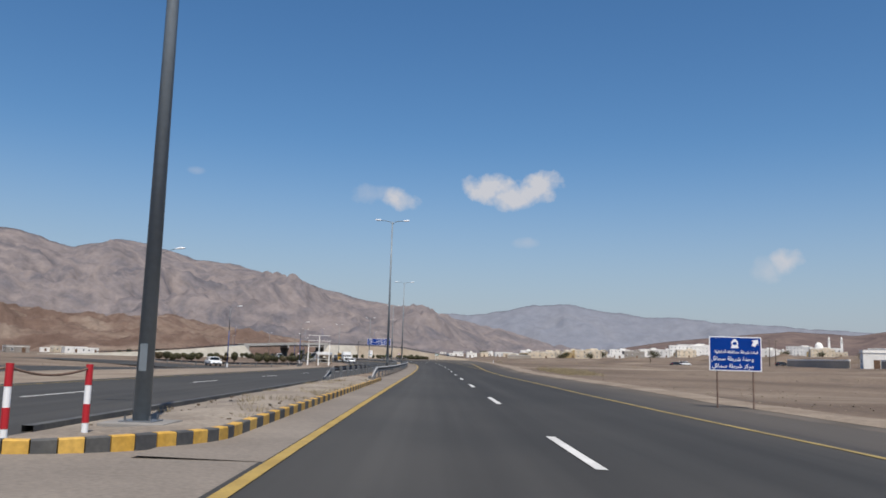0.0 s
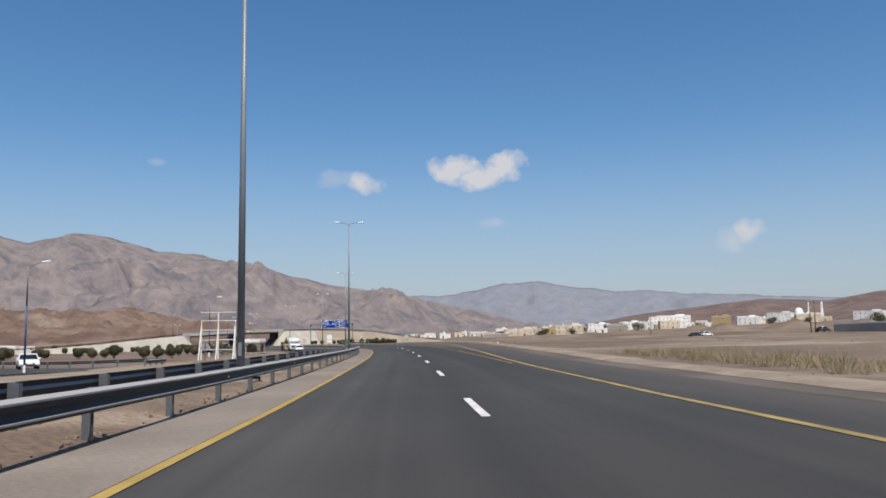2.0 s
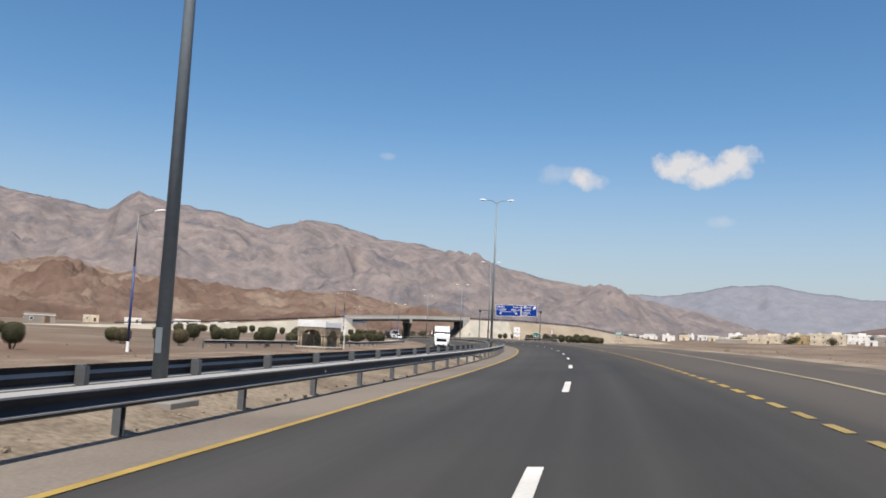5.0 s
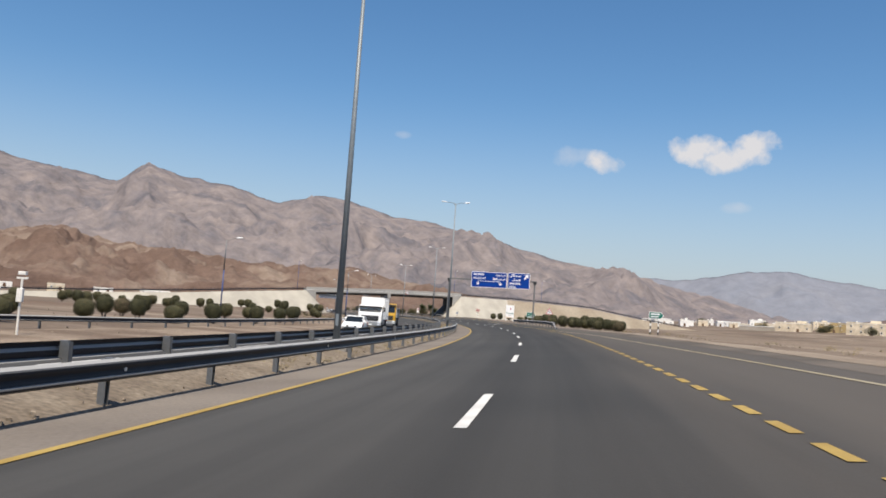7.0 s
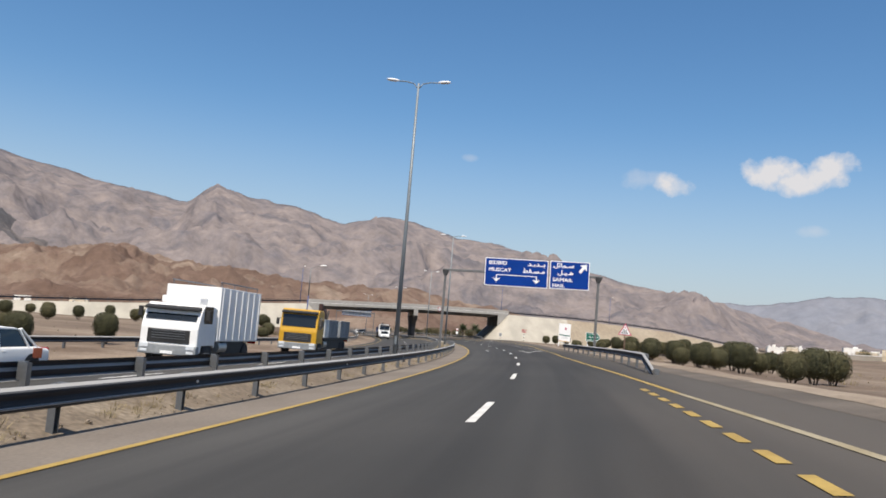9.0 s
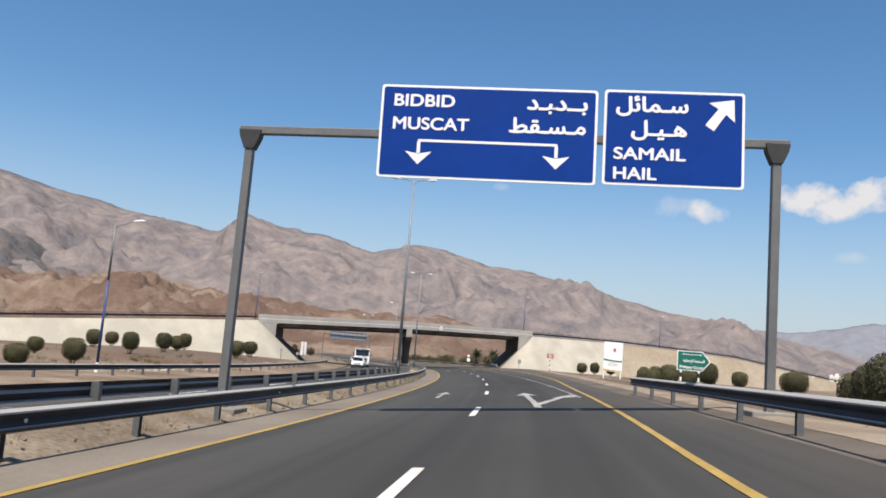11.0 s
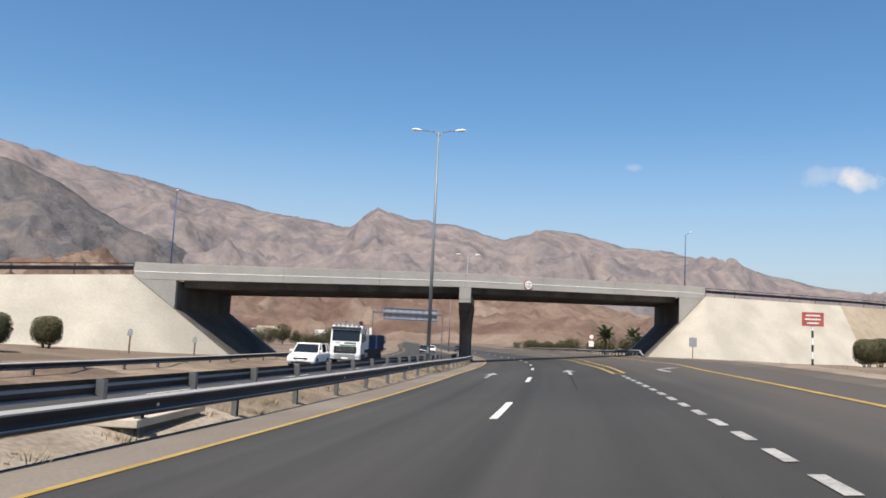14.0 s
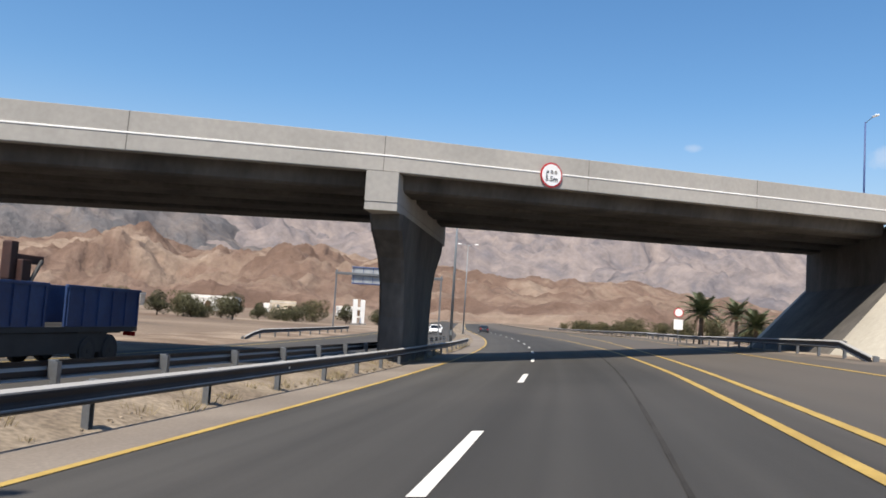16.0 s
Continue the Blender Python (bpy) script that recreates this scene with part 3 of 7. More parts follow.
put("verge", ribbon("verge", -390, 980, [(lambda s: redge(s) + wob(s, 1) * 3, 0.012), (lambda s: redge(s) + 0.5, lambda s: verge_dz(0.5)(s) + 0.07 + wob(s, 2)),
    (lambda s: redge(s) + 1.6, lambda s: verge_dz(1.6)(s) + 0.05 + wob(s, 3)), (lambda s: redge(s) + 3.5, lambda s: verge_dz(3.5)(s) + wob(s, 5)), (lambda s: redge(s) + 6, lambda s: verge_dz(6)(s) + 0.03 + wob(s, 7)),
    (lambda s: redge(s) + 10, lambda s: verge_dz(10)(s) - 0.3)], [M_VERGE, M_SAND], 2.0, smooth=True, ids=[0, 0, 1, 1, 1]),
    label="pale sandy gravel verge along the carriageway", category="verge", kind="structure")
put("slip_verge", ribbon("slip_verge", -120, 104, [(lambda s: slip_inner(s) if s < 86 else -18.6, -0.03), (lambda s: (slip_inner(s) if s < 86 else -18.6) / 2 - 6.7, 0.0), (-13.3, -0.012)], M_VERGE, 3.0),
    label="sandy wedge between the opposite carriageway and the slip road", category="verge", kind="structure")
put("far_verge", ribbon("far_verge", 104, 980, [(-26, lambda s: float(landz(s, -26) - roadz(s, -26)) - 0.3), (-20, lambda s: float(landz(s, -20) - roadz(s, -20)) + 0.03), (-16, lambda s: 0.02 + wob(s, 9)), (-14.2, 0.0), (-13.3, -0.012)], M_MEDIAN, 3.0, smooth=True),
    label="sandy gravel verge beside the opposite carriageway", category="verge", kind="structure")

# carriageways
put("road", road_coords(ribbon("road", -390, 980, [(-0.15, 0.0), (1.8, 0.0), (3.65, 0.0), (5.4, 0.0), (7.2, 0.0), (8.6, 0.0), (lambda s: max(8.7, min(redge(s) - 0.8, 20)), 0.0)], M_ROAD, 3.0, smooth=True)),
    label="smooth dark grey asphalt carriageway with faint wheel tracks", category="road", kind="structure")
put("shoulder", ribbon("shoulder", -390, 980, [(lambda s: redge(s) - 1.0 + wob(s, 11), 0.004), (lambda s: redge(s) + 0.3, 0.003), (lambda s: redge(s) + 0.3, -0.5)], M_OUTER, 2.0),
    label="dusty asphalt shoulder edge", category="road shoulder", kind="structure")
for s0_, s1_, m_ in ((-17, 99, M_DUSTPALE), (99, 980, M_SHOULDER)):
    put("median_shoulder", ribbon("median_shoulder", s0_, s1_, [(lambda s: -1.5 + wob(s, 20) * 0.5, 0.005), (-0.10, 0.004)], m_, 2.0),
        label="dusty pale strip beside the inner edge line", category="road shoulder", kind="structure")
put("median_opening", ribbon("median_opening", -390, -14.2, [(-3.75, 0.0), (-0.10, 0.0)], M_DUSTPALE, 3.0),
    label="dusty paved turning gap in the median", category="road shoulder", kind="structure")


def nose_edge(s):
    """The inner side of the kerb round the median nose."""
    q = min(1.0, max(0.0, (-14.5 - s) / 2.6))
    return -1.12 - 2.4 * (1 - math.sqrt(1 - q * q))


put("median_nose", ribbon("median_nose", -16.9, 24, [((lambda s, q=q: nose_edge(s) + (-3.76 - nose_edge(s)) * q), (lambda s, k=k, z=z: z + wob(s, k) * (z > 0.04))) for q, k, z in
    ((1.0, 29, -0.01), (0.8, 30, 0.07), (0.6, 31, 0.09), (0.4, 32, 0.09), (0.2, 33, 0.08), (0.0, 34, 0.03))], M_NOSE, 1.0, smooth=True),
    label="pale gravel nose of the median with dry weeds", category="median", kind="structure")
for s0_, s1_, m_ in ((24, 86, M_MEDIAN), (86, 980, M_TAN)):
    put("median", ribbon("median", s0_, s1_, [(lambda s: -3.75, -0.01), (-3.2, lambda s: 0.06 + wob(s, 30)), (-2.6, lambda s: 0.09 + wob(s, 31)), (-2.0, lambda s: 0.06 + wob(s, 32)), (-1.46, -0.012)], m_, 1.5, smooth=True),
        label="gravel median strip with dry weeds", category="median", kind="structure")
put("opposite_road", road_coords(ribbon("opposite_road", -390, 980, [(-13.4, 0.0), (-11, 0.0), (-8, 0.0), (-7, 0.0), (-5.5, 0.0), (-3.7, 0.0)], M_ROAD, 3.0, smooth=True)),
    label="dark grey asphalt of the opposite carriageway", category="road", kind="structure")


# a long tar seam in the outer lane
put("tar_seam", ribbon("tar_seam", 366, 440, [(lambda s: float(np.interp(s, [366, 375, 388, 397, 417, 440], [5.15, 5.16, 5.28, 5.45, 6.2, 7.0])) - 0.028 + wob(s, 40) * 0.5, 0.006),
    (lambda s: float(np.interp(s, [366, 375, 388, 397, 417, 440], [5.15, 5.16, 5.28, 5.45, 6.2, 7.0])) + 0.028 + wob(s, 41) * 0.5, 0.006)], M_TAR, 1.5), label="dark tar seam along the asphalt", category="road seam", kind="structure")

# painted lines
def line(name, s0, s1, lat, w, m, label, step=3.0, dz=0.010):
    f = lat if callable(lat) else (lambda s: lat)
    put(name, ribbon(name, s0, s1, [(lambda s: f(s) - w / 2, dz), (lambda s: f(s) + w / 2, dz)], m, step), label=label, category="road marking", kind="structure")


def outer(s):
    return float(np.interp(s, [-400, -13, -4, 9, 23, 37, 60, 70, 80, 90, 100, 112, 126, 150, 170, 200, 214, 235, 258, 275, 287, 304, 312, 328, 345, 358, 375, 400, 424, 450, 480, 520, 1000],
                           [8.7, 8.6, 8.2, 7.9, 7.75, 7.45, 7.35, 7.52, 7.80, 8.15, 8.5, 8.87, 9.3, 9.9, 10.3, 9.0, 8.5, 7.6, 7.0, 6.9, 7.25, 7.7, 8.0, 8.8, 9.4, 9.8, 10.1, 11.2, 12.6, 14.6, 16.8, 19.5, 19.5]))


line("inner_edge_line", -390, 980, 0.0, 0.15, M_YELLOW, "solid yellow inner edge line")
line("outer_edge_line", -390, 60, outer, 0.17, M_FADED, "faded solid yellow outer edge line")
line("layby_start_line", 60, 112, outer, 0.15, M_YELLOW, "solid yellow edge line beside the layby dashes")
line("layby_edge_line", 112, 235, outer, 0.14, M_PALELINE, "sun-bleached edge line of the layby")
line("exit_edge_line", 235, 600, outer, 0.14, M_YELLOW, "solid yellow edge line of the exit lane")
line("opposite_outer_line", -390, 980, -12.4, 0.15, M_FADED, "faded yellow outer line of the opposite carriageway")
line("gore_inner_line", 376.3, 560, lambda s: float(np.interp(s, [374, 387, 401, 418, 450, 480, 560], [6.85, 6.85, 7.05, 7.65, 8.4, 8.9, 9.2])), 0.15, M_YELLOW, "solid yellow line at the exit gore")
line("gore_outer_line", 376.5, 560, lambda s: float(np.interp(s, [376, 388, 403, 418, 450, 480, 560], [7.25, 7.4, 7.8, 8.6, 10.2, 12.2, 16.5])), 0.15, M_YELLOW, "solid yellow line at the exit gore")
put("gore_cross_line", ribbon("gore_cross_line", 376.3, 376.5, [(6.85, 0.012), (7.35, 0.012)], M_YELLOW), label="short yellow bar closing the exit gore", category="road marking", kind="structure")


def dashes(name, first, pitch, length, count, lat, w, m, label, group):
    f = lat if callable(lat) else (lambda s: lat)
    for k in range(count):
        a = first + pitch * k
        put(name, ribbon(name, a, a + length, [(lambda s: f(s) - w / 2, 0.010), (lambda s: f(s) + w / 2, 0.010)], m, 2.1),
            label=label, category="road marking", group=group, kind="structure")


dashes("lane_dash", -16.278 - 14.379 * 3, 14.379, 4.18, 46, 3.65, 0.15, M_WHITE, "white painted lane dash on asphalt", "lane dashes")
dashes("opposite_lane_dash", -20, 14.379, 4.18, 44, -8.1, 0.15, M_WHITE, "white painted lane dash on the opposite carriageway", "opposite lane dashes")
dashes("merge_dash", 64.5, 1.68, 1.0, 36, 7.03, 0.14, M_FADED, "short faded yellow dash beside the layby lane", "layby lane dashes")
dashes("merge_dash", 124.98, 1.68, 1.0, 67, 7.03, 0.15, M_YELLOW, "short yellow dash beside the layby lane", "layby lane dashes")
dashes("exit_dash", 296.56, 1.78, 1.0, 44, lambda s: float(np.interp(s, [300, 345], [7.10, 6.97])), 0.14, M_OLDWHITE, "short white dash of the exit lane", "exit lane dashes")


def arrow(s, lat, kind="ahead"):
    """A painted lane arrow about six metres long."""
    def strip(pts):
        v = [rp(s + a, lat + b, 0.011) for a, b in pts]
        return v
    vs, fs = [], []
    def add(pts):
        n = len(vs)
        vs.extend(strip(pts))
        fs.append(tuple(range(n, n + len(pts))))
    if kind == "ahead":
        add([(0, -0.065), (0, 0.065), (3.9, 0.065), (3.9, -0.065)])
        add([(3.7, -0.29), (3.7, 0.29), (6.2, 0.0)])
    elif kind == "fork":
        add([(0, -0.10), (0, 0.10), (2.4, 0.10), (2.4, -0.10)])
        add([(2.4, -0.10), (2.4, 0.10), (9.6, 0.0), (9.6, -0.2)])
        add([(9.2, -0.50), (9.2, 0.32), (12.0, -0.10)])
        add([(1.2, 0.08), (2.6, 0.08), (8.4, 1.20), (7.0, 1.20)])
        add([(6.6, 0.75), (7.4, 1.75), (10.0, 1.70)])
    else:
        add([(0, -0.09), (0, 0.09), (3.2, 0.09), (3.2, -0.09)])
        add([(2.8, -0.09), (3.9, 0.5), (4.3, 0.5), (3.4, -0.09)])
        add([(3.4, 0.45), (4.7, 0.45), (4.6, 1.0)])
    me = mesh_of("lane_arrow", vs, fs, M_OLDWHITE)
    put("lane_arrow", me, label="worn white lane arrow painted on asphalt", category="road marking", group="lane arrows", kind="structure")


arrow(377.2, 1.85)
arrow(376.9, 5.25)
arrow(375.6, 8.85, "turn")
arrow(296.9, 1.87)
arrow(289.5, 5.32, "fork")

# side road that joins the opposite carriageway and bends away from it
put("slip_road", ribbon("slip_road", -120, 86, [(slip_inner, -0.02), (lambda s: slip_inner(s) * 0.5 + slip_outer(s) * 0.5, 0.006), (slip_outer, 0.006)], M_ASPHALT, 6.0, smooth=True, base=landz),
    label="dark asphalt slip road beside the opposite carriageway", category="road", kind="structure")


def slip_bend():
    lats = np.linspace(-18.2, -64, 24)
    vs = []
    for v in lats:
        a, b = slip_near(v), slip_far(v)
        vs += [(*rp(a + (b - a) * q, v)[:2], float(landz(a + (b - a) * q, v)) + 0.005) for q in (0.0, 0.25, 0.5, 0.75, 1.0)]
    fs = [(5 * i + j, 5 * i + j + 1, 5 * i + j + 6, 5 * i + j + 5) for i in range(len(lats) - 1) for j in range(4)]
    put("slip_road_bend", mesh_of("slip_road_bend", vs, fs, M_ASPHALT), label="dark asphalt bend of the slip road", category="road", kind="structure")


slip_bend()


# ---------------------------------------------------------------- mountains
def mountain(name, ridge, dist, depth, m, label, seed, amp, base_z=-30.0, origin=(-30.0, 210.0), na=420, nd=46, freq=1 / 900, crest=0.06, power=1.15, rough=0.18):
    ridge = sorted(ridge)
    az = np.linspace(ridge[0][0], ridge[-1][0], na)
    el = np.interp(az, [r[0] for r in ridge], [r[1] for r in ridge])
    vs, fs = [], []
    for j in range(nd):
        q = j / (nd - 1)
        env = math.sin(math.pi * min(q, 0.985)) ** 0.8
        for i in range(na):
            a = radians(az[i])
            top = dist * math.tan(radians(max(el[i], 0.02)))
            d = dist - depth * (1 - q)
            x, y = origin[0] - d * math.sin(a), origin[1] + d * math.cos(a)
            n = noise.ridged_multi_fractal((x * freq, y * freq, seed), 0.9, 2.2, 7, 1.0, 2.0) - 1.1
            n2 = noise.fractal((x * freq * 6, y * freq * 6, seed + 7), 0.8, 2.1, 5)
            k = min(1.0, top / 250)
            h = top * (q ** power) + amp * k * (n * env * 0.9 + n2 * (crest + rough * env))
            vs.append((x, y, base_z * (1 - q) + h))
    for i in range(na):
        a = radians(az[i])
        x, y = origin[0] - (dist + 80) * math.sin(a), origin[1] + (dist + 80) * math.cos(a)
        vs.append((x, y, base_z))
    for j in range(nd):
        for i in range(na - 1):
            a = j * na + i
            fs.append((a + 1, a, a + na, a + na + 1))
    put(name, mesh_of(name, vs, fs, m, True), label=label, category="mountain range", kind="structure")


MAIN = [(80, 12.6), (70, 12.2), (64, 11.9), (59.4, 11.4), (57.5, 11.0), (54.6, 10.26), (51.1, 9.77), (48.3, 9.37), (45.0, 8.63), (41.9, 8.04), (39.5, 7.6), (36.2, 7.35), (34.6, 7.2), (32.8, 8.5),
        (30.5, 7.84), (27.9, 7.72), (24.1, 6.8), (21.5, 7.55), (18.8, 7.25), (16.2, 6.7), (12.5, 6.1), (10, 5.55), (6.8, 4.75), (4.6, 4.23), (1.6, 3.73), (-0.3, 3.34), (-6, 2.3), (-12, 1.0), (-16, 0.1)]
FAR = [(8, 1.6), (2, 3.0), (-1.2, 3.32), (-4.3, 3.53), (-6.6, 3.99), (-9.7, 4.25), (-12.0, 3.9), (-15.8, 3.5), (-19.6, 3.24), (-22.5, 3.0), (-30, 2.6), (-40, 2.4), (-60, 2.0)]
DARK = [(82, 11.0), (72, 10.6), (62, 10.0), (57.5, 9.9), (54.5, 9.3), (52.1, 8.3), (50.2, 7.05), (48.0, 5.95), (45.5, 5.2), (42, 3.8), (38, 2.2), (34, 0.2)]
BROWN = [(78, 2.6), (60, 2.6), (54, 3.1), (51, 3.6), (48, 4.0), (45, 3.2), (41, 3.5), (37.5, 3.9), (34.5, 3.2), (30.3, 3.15), (26.7, 2.7), (22.9, 2.5), (18.4, 2.9), (16.1, 2.4), (12.9, 2.0), (8, 1.2), (3, 0.2)]
HILL = [(-9, 0.1), (-14.2, 1.31), (-17.7, 1.9), (-23.2, 2.5), (-26.0, 2.74), (-30.1, 2.5), (-33.0, 3.0), (-45, 3.0), (-70, 2.0), (-90, 0.2)]
mountain("mountain_range", MAIN, 4550, 2500, M_ROCK, "bare hazy pinkish grey limestone mountain range", 1.0, 170)
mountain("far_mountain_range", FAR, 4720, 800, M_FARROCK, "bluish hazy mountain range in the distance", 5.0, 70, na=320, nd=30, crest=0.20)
mountain("dark_mountain", DARK, 3300, 1500, M_DARKROCK, "dark grey bare mountain flank", 3.0, 150, na=220, nd=36)
mountain("foothills", BROWN, 1750, 850, M_BROWN, "reddish brown rocky foothills", 9.0, 95, base_z=-6, freq=1 / 330, na=520, nd=56, crest=0.16, power=0.9, rough=0.32)
mountain("dark_hills", HILL, 2500, 800, M_HILL, "dark brown stony hills behind the town", 13.0, 26, base_z=0, freq=1 / 400, na=240, nd=24)

# ---------------------------------------------------------------- overpass
A0 = Vector((-88.03, 391.08))
FD = Vector((0.559, 0.829))
RD = Vector((-0.427, 0.904))
DECK_W = 14.9


def top_z(u):
    return float(np.interp(u, [-110, -84, -60, -43, -28, -17, -3.4, 0, 27.5, 55, 59, 87, 107, 131, 155, 175, 200, 240, 270],
                           [0.9, 1.7, 3.0, 4.1, 5.4, 6.35, 7.40, 7.52, 8.87, 9.68, 9.7, 10.1, 10.0, 9.6, 7.8, 6.4, 4.9, 2.7, 1.9]))


def deck_pt(u, w, z):
    p = A0 + FD * u + RD * w
    return (p.x, p.y, z)


def fix_normals(me):
    bm = bmesh.new()
    bm.from_mesh(me)
    bmesh.ops.recalc_face_normals(bm, faces=bm.faces)
    bm.to_mesh(me)
    bm.free()
    return me


def deck_sweep(name, us, prof, mats, smooth=False, ref=top_z):
    """Outline of (w, dz below the parapet top) swept along the deck."""
    k, vs, fs = len(prof), [], []
    for u in us:
        for w, dz in prof:
            vs.append(deck_pt(u, w, ref(u) + dz))
    for i in range(len(us) - 1):
        for j in range(k):
            a, b = i * k + j, i * k + (j + 1) % k
            fs.append((a, b, b + k, a + k))
    fs += [tuple(range(k - 1, -1, -1)), tuple((len(us) - 1) * k + j for j in range(k))]
    return fix_normals(mesh_of(name, vs, fs, mats, smooth))


bridge = tagged(new("overpass"), "pale concrete road overpass with a flared central pier", "bridge")
bridge.location = (*deck_pt(27.5, 7, 0)[:2], 0)


def bpart(name, me, label="", parent=None):
    return put(name, me, bridge, Matrix.Translation(-bridge.location), label)


US = [0, 9, 18, 27.5, 37, 46, 55.1]
bpart("deck", deck_sweep("deck", US, [(0.36, -1.30), (0.36, -1.02), (DECK_W - 0.36, -1.02), (DECK_W - 0.36, -1.30)], M_CONC))
# Girders take the shade-dark tone: the deck's shadow is in their colour.
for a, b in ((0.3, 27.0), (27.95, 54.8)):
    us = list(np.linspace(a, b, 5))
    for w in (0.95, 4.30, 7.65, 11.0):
        bpart("girder", deck_sweep("girder", us, [(w, -1.29), (w + 0.16, -1.86), (w + 0.33, -1.94), (w + 2.22, -1.94), (w + 2.39, -1.86), (w + 2.55, -1.29)], M_SHADEGRIME), "shaded concrete girder")
UP = [-3.4, -1.7] + US + [57, 59]
for side in (0, 1):
    def W(v):
        return v if side == 0 else DECK_W - v
    bpart("parapet", deck_sweep("parapet", UP, [(W(0.10), 0), (W(0.03), -1.34), (W(0.05), -1.37), (W(0.37), -1.37), (W(0.37), -0.02), (W(0.34), 0.012), (W(0.13), 0.012)], M_PARAPET), "pale grey concrete parapet")

    bpart("drip_ledge", deck_sweep("drip_ledge", UP, [(W(0.070), -0.715), (W(0.040), -0.730), (W(0.038), -0.775), (W(0.066), -0.785)], M_WHITEWALL), "white painted ledge on the parapet")


    for u in (9.1, 18.3, 27.45, 36.6, 45.9, 55.05):
        bpart("joint", deck_sweep("joint", [u - 0.012, u + 0.012], [(W(0.12), 0.016), (W(0.096), 0.0), (W(0.026), -1.35), (W(0.06), -1.35)], M_SHADEGRIME), "dark joint in the parapet")


def slab(name, poly, w0, w1, m, label=""):
    """An upright wall: an outline of (u, z) between two w."""
    n = len(poly)
    vs = [deck_pt(u, w0, z) for u, z in poly] + [deck_pt(u, w1, z) for u, z in poly]
    fs = [tuple(range(n)), tuple(range(2 * n - 1, n - 1, -1))] + [(i, n + i, n + (i + 1) % n, (i + 1) % n) for i in range(n)]
    return bpart(name, fix_normals(mesh_of(name, vs, fs, m)), label)


# abutment walls, with the deck's shade painted into their tone, and wing walls
slab("abutment", [(-0.9, 6.2), (-0.9, 2.2), (0.0, 2.2), (0.0, 6.13)], 0.06, DECK_W - 0.06, M_SHADEGRIME, "shaded concrete abutment wall")
slab("abutment", [(55.1, 8.29), (55.1, 4.2), (56.0, 4.2), (56.0, 8.3)], 0.06, DECK_W - 0.06, M_SHADEGRIME, "shaded concrete abutment wall")
for w in (0.04, DECK_W - 0.44):
    slab("wing_wall", [(-3.4, 6.02), (-3.4, 5.1), (-0.9, 2.8), (0.0, 2.8), (0.0, 6.14)], w, w + 0.4, M_PARAPET, "triangular concrete wing wall")
    slab("wing_wall", [(55.1, 8.30), (55.1, 4.8), (56.0, 4.8), (59, 7.6), (59, 8.33)], w, w + 0.4, M_PARAPET, "triangular concrete wing wall")


def pier_mesh():
    """A column wide across the deck, flared towards its head at both ends."""
    prof = [(-1.2, 3.9), (2.0, 3.95), (3.4, 4.25), (4.4, 4.9), (5.0, 5.6), (5.4, 6.15), (6.02, 6.3)]
    bm = bmesh.new()
    prev = None
    for z, h in prof:
        t = 0.52 if z < 4 else 0.52 + 0.14 * (z - 4) / 1.9
        ring = [(-t + 0.12, -h), (t - 0.12, -h), (t, -h + 0.12), (t, h - 0.12), (t - 0.12, h), (-t + 0.12, h), (-t, h - 0.12), (-t, -h + 0.12)]
        cur = [bm.verts.new((x, y, z)) for x, y in ring]
        if prev:
            for i in range(8):
                bm.faces.new((prev[i], prev[(i + 1) % 8], cur[(i + 1) % 8], cur[i]))
        else:
            bm.faces.new(cur[::-1])
        prev = cur
    bm.faces.new(prev)
    # Crosshead concrete, but toned for the shade under the deck.
    return from_bm("pier", bm, M_SHADEGRIME)


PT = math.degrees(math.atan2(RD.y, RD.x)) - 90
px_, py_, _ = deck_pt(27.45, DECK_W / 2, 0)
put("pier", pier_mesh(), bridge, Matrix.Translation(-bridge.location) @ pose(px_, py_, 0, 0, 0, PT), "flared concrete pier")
slab("crosshead", [(26.8, 7.46), (26.8, 6.30), (28.1, 6.36), (28.1, 7.52)], 0.0, DECK_W, M_PARAPET, "pale concrete crosshead end block")

slab("crosshead_sill", [(26.8, 6.285), (26.8, 5.98), (28.1, 6.04), (28.1, 6.345)], 0.02, DECK_W - 0.02, M_PARAPET, "lower lift of the crosshead block")

# earthworks of the crossing road
def earth_section(u):
    t = top_z(u) - 1.05
    g = 0.2 if u < 20 else 1.3
    h = max(t - g, 0.05) + 0.5
    return [(-h * 1.12, t - h), (-0.2, t), (DECK_W + 0.2, t), (DECK_W + h * 1.12, t - h)]


def earthwork(name, us, m, label):
    vs, fs = [], []
    for u in us:
        for w, z in earth_section(u):
            vs.append(deck_pt(u, w, z))
    for i in range(len(us) - 1):
        for j in range(3):
            a = i * 4 + j
            fs.append((a, a + 1, a + 5, a + 4))
    put(name, fix_normals(mesh_of(name, vs, fs, m)), label=label, category="embankment", kind="structure")


earthwork("embankment_west", [-110, -97, -84, -72, -60, -50, -43, -35, -28, -22, -17, -10, -3.4], M_PANEL, "embankment faced with smooth cream concrete")
earthwork("embankment_east", [59, 66, 74, 82], M_PANEL, "embankment faced with smooth cream concrete")
earthwork("embankment_far_east", [82, 94, 107, 119, 131, 143, 155, 165, 175, 187, 200, 220, 240, 270], M_EARTH, "long sandy embankment sloping down to the plain")


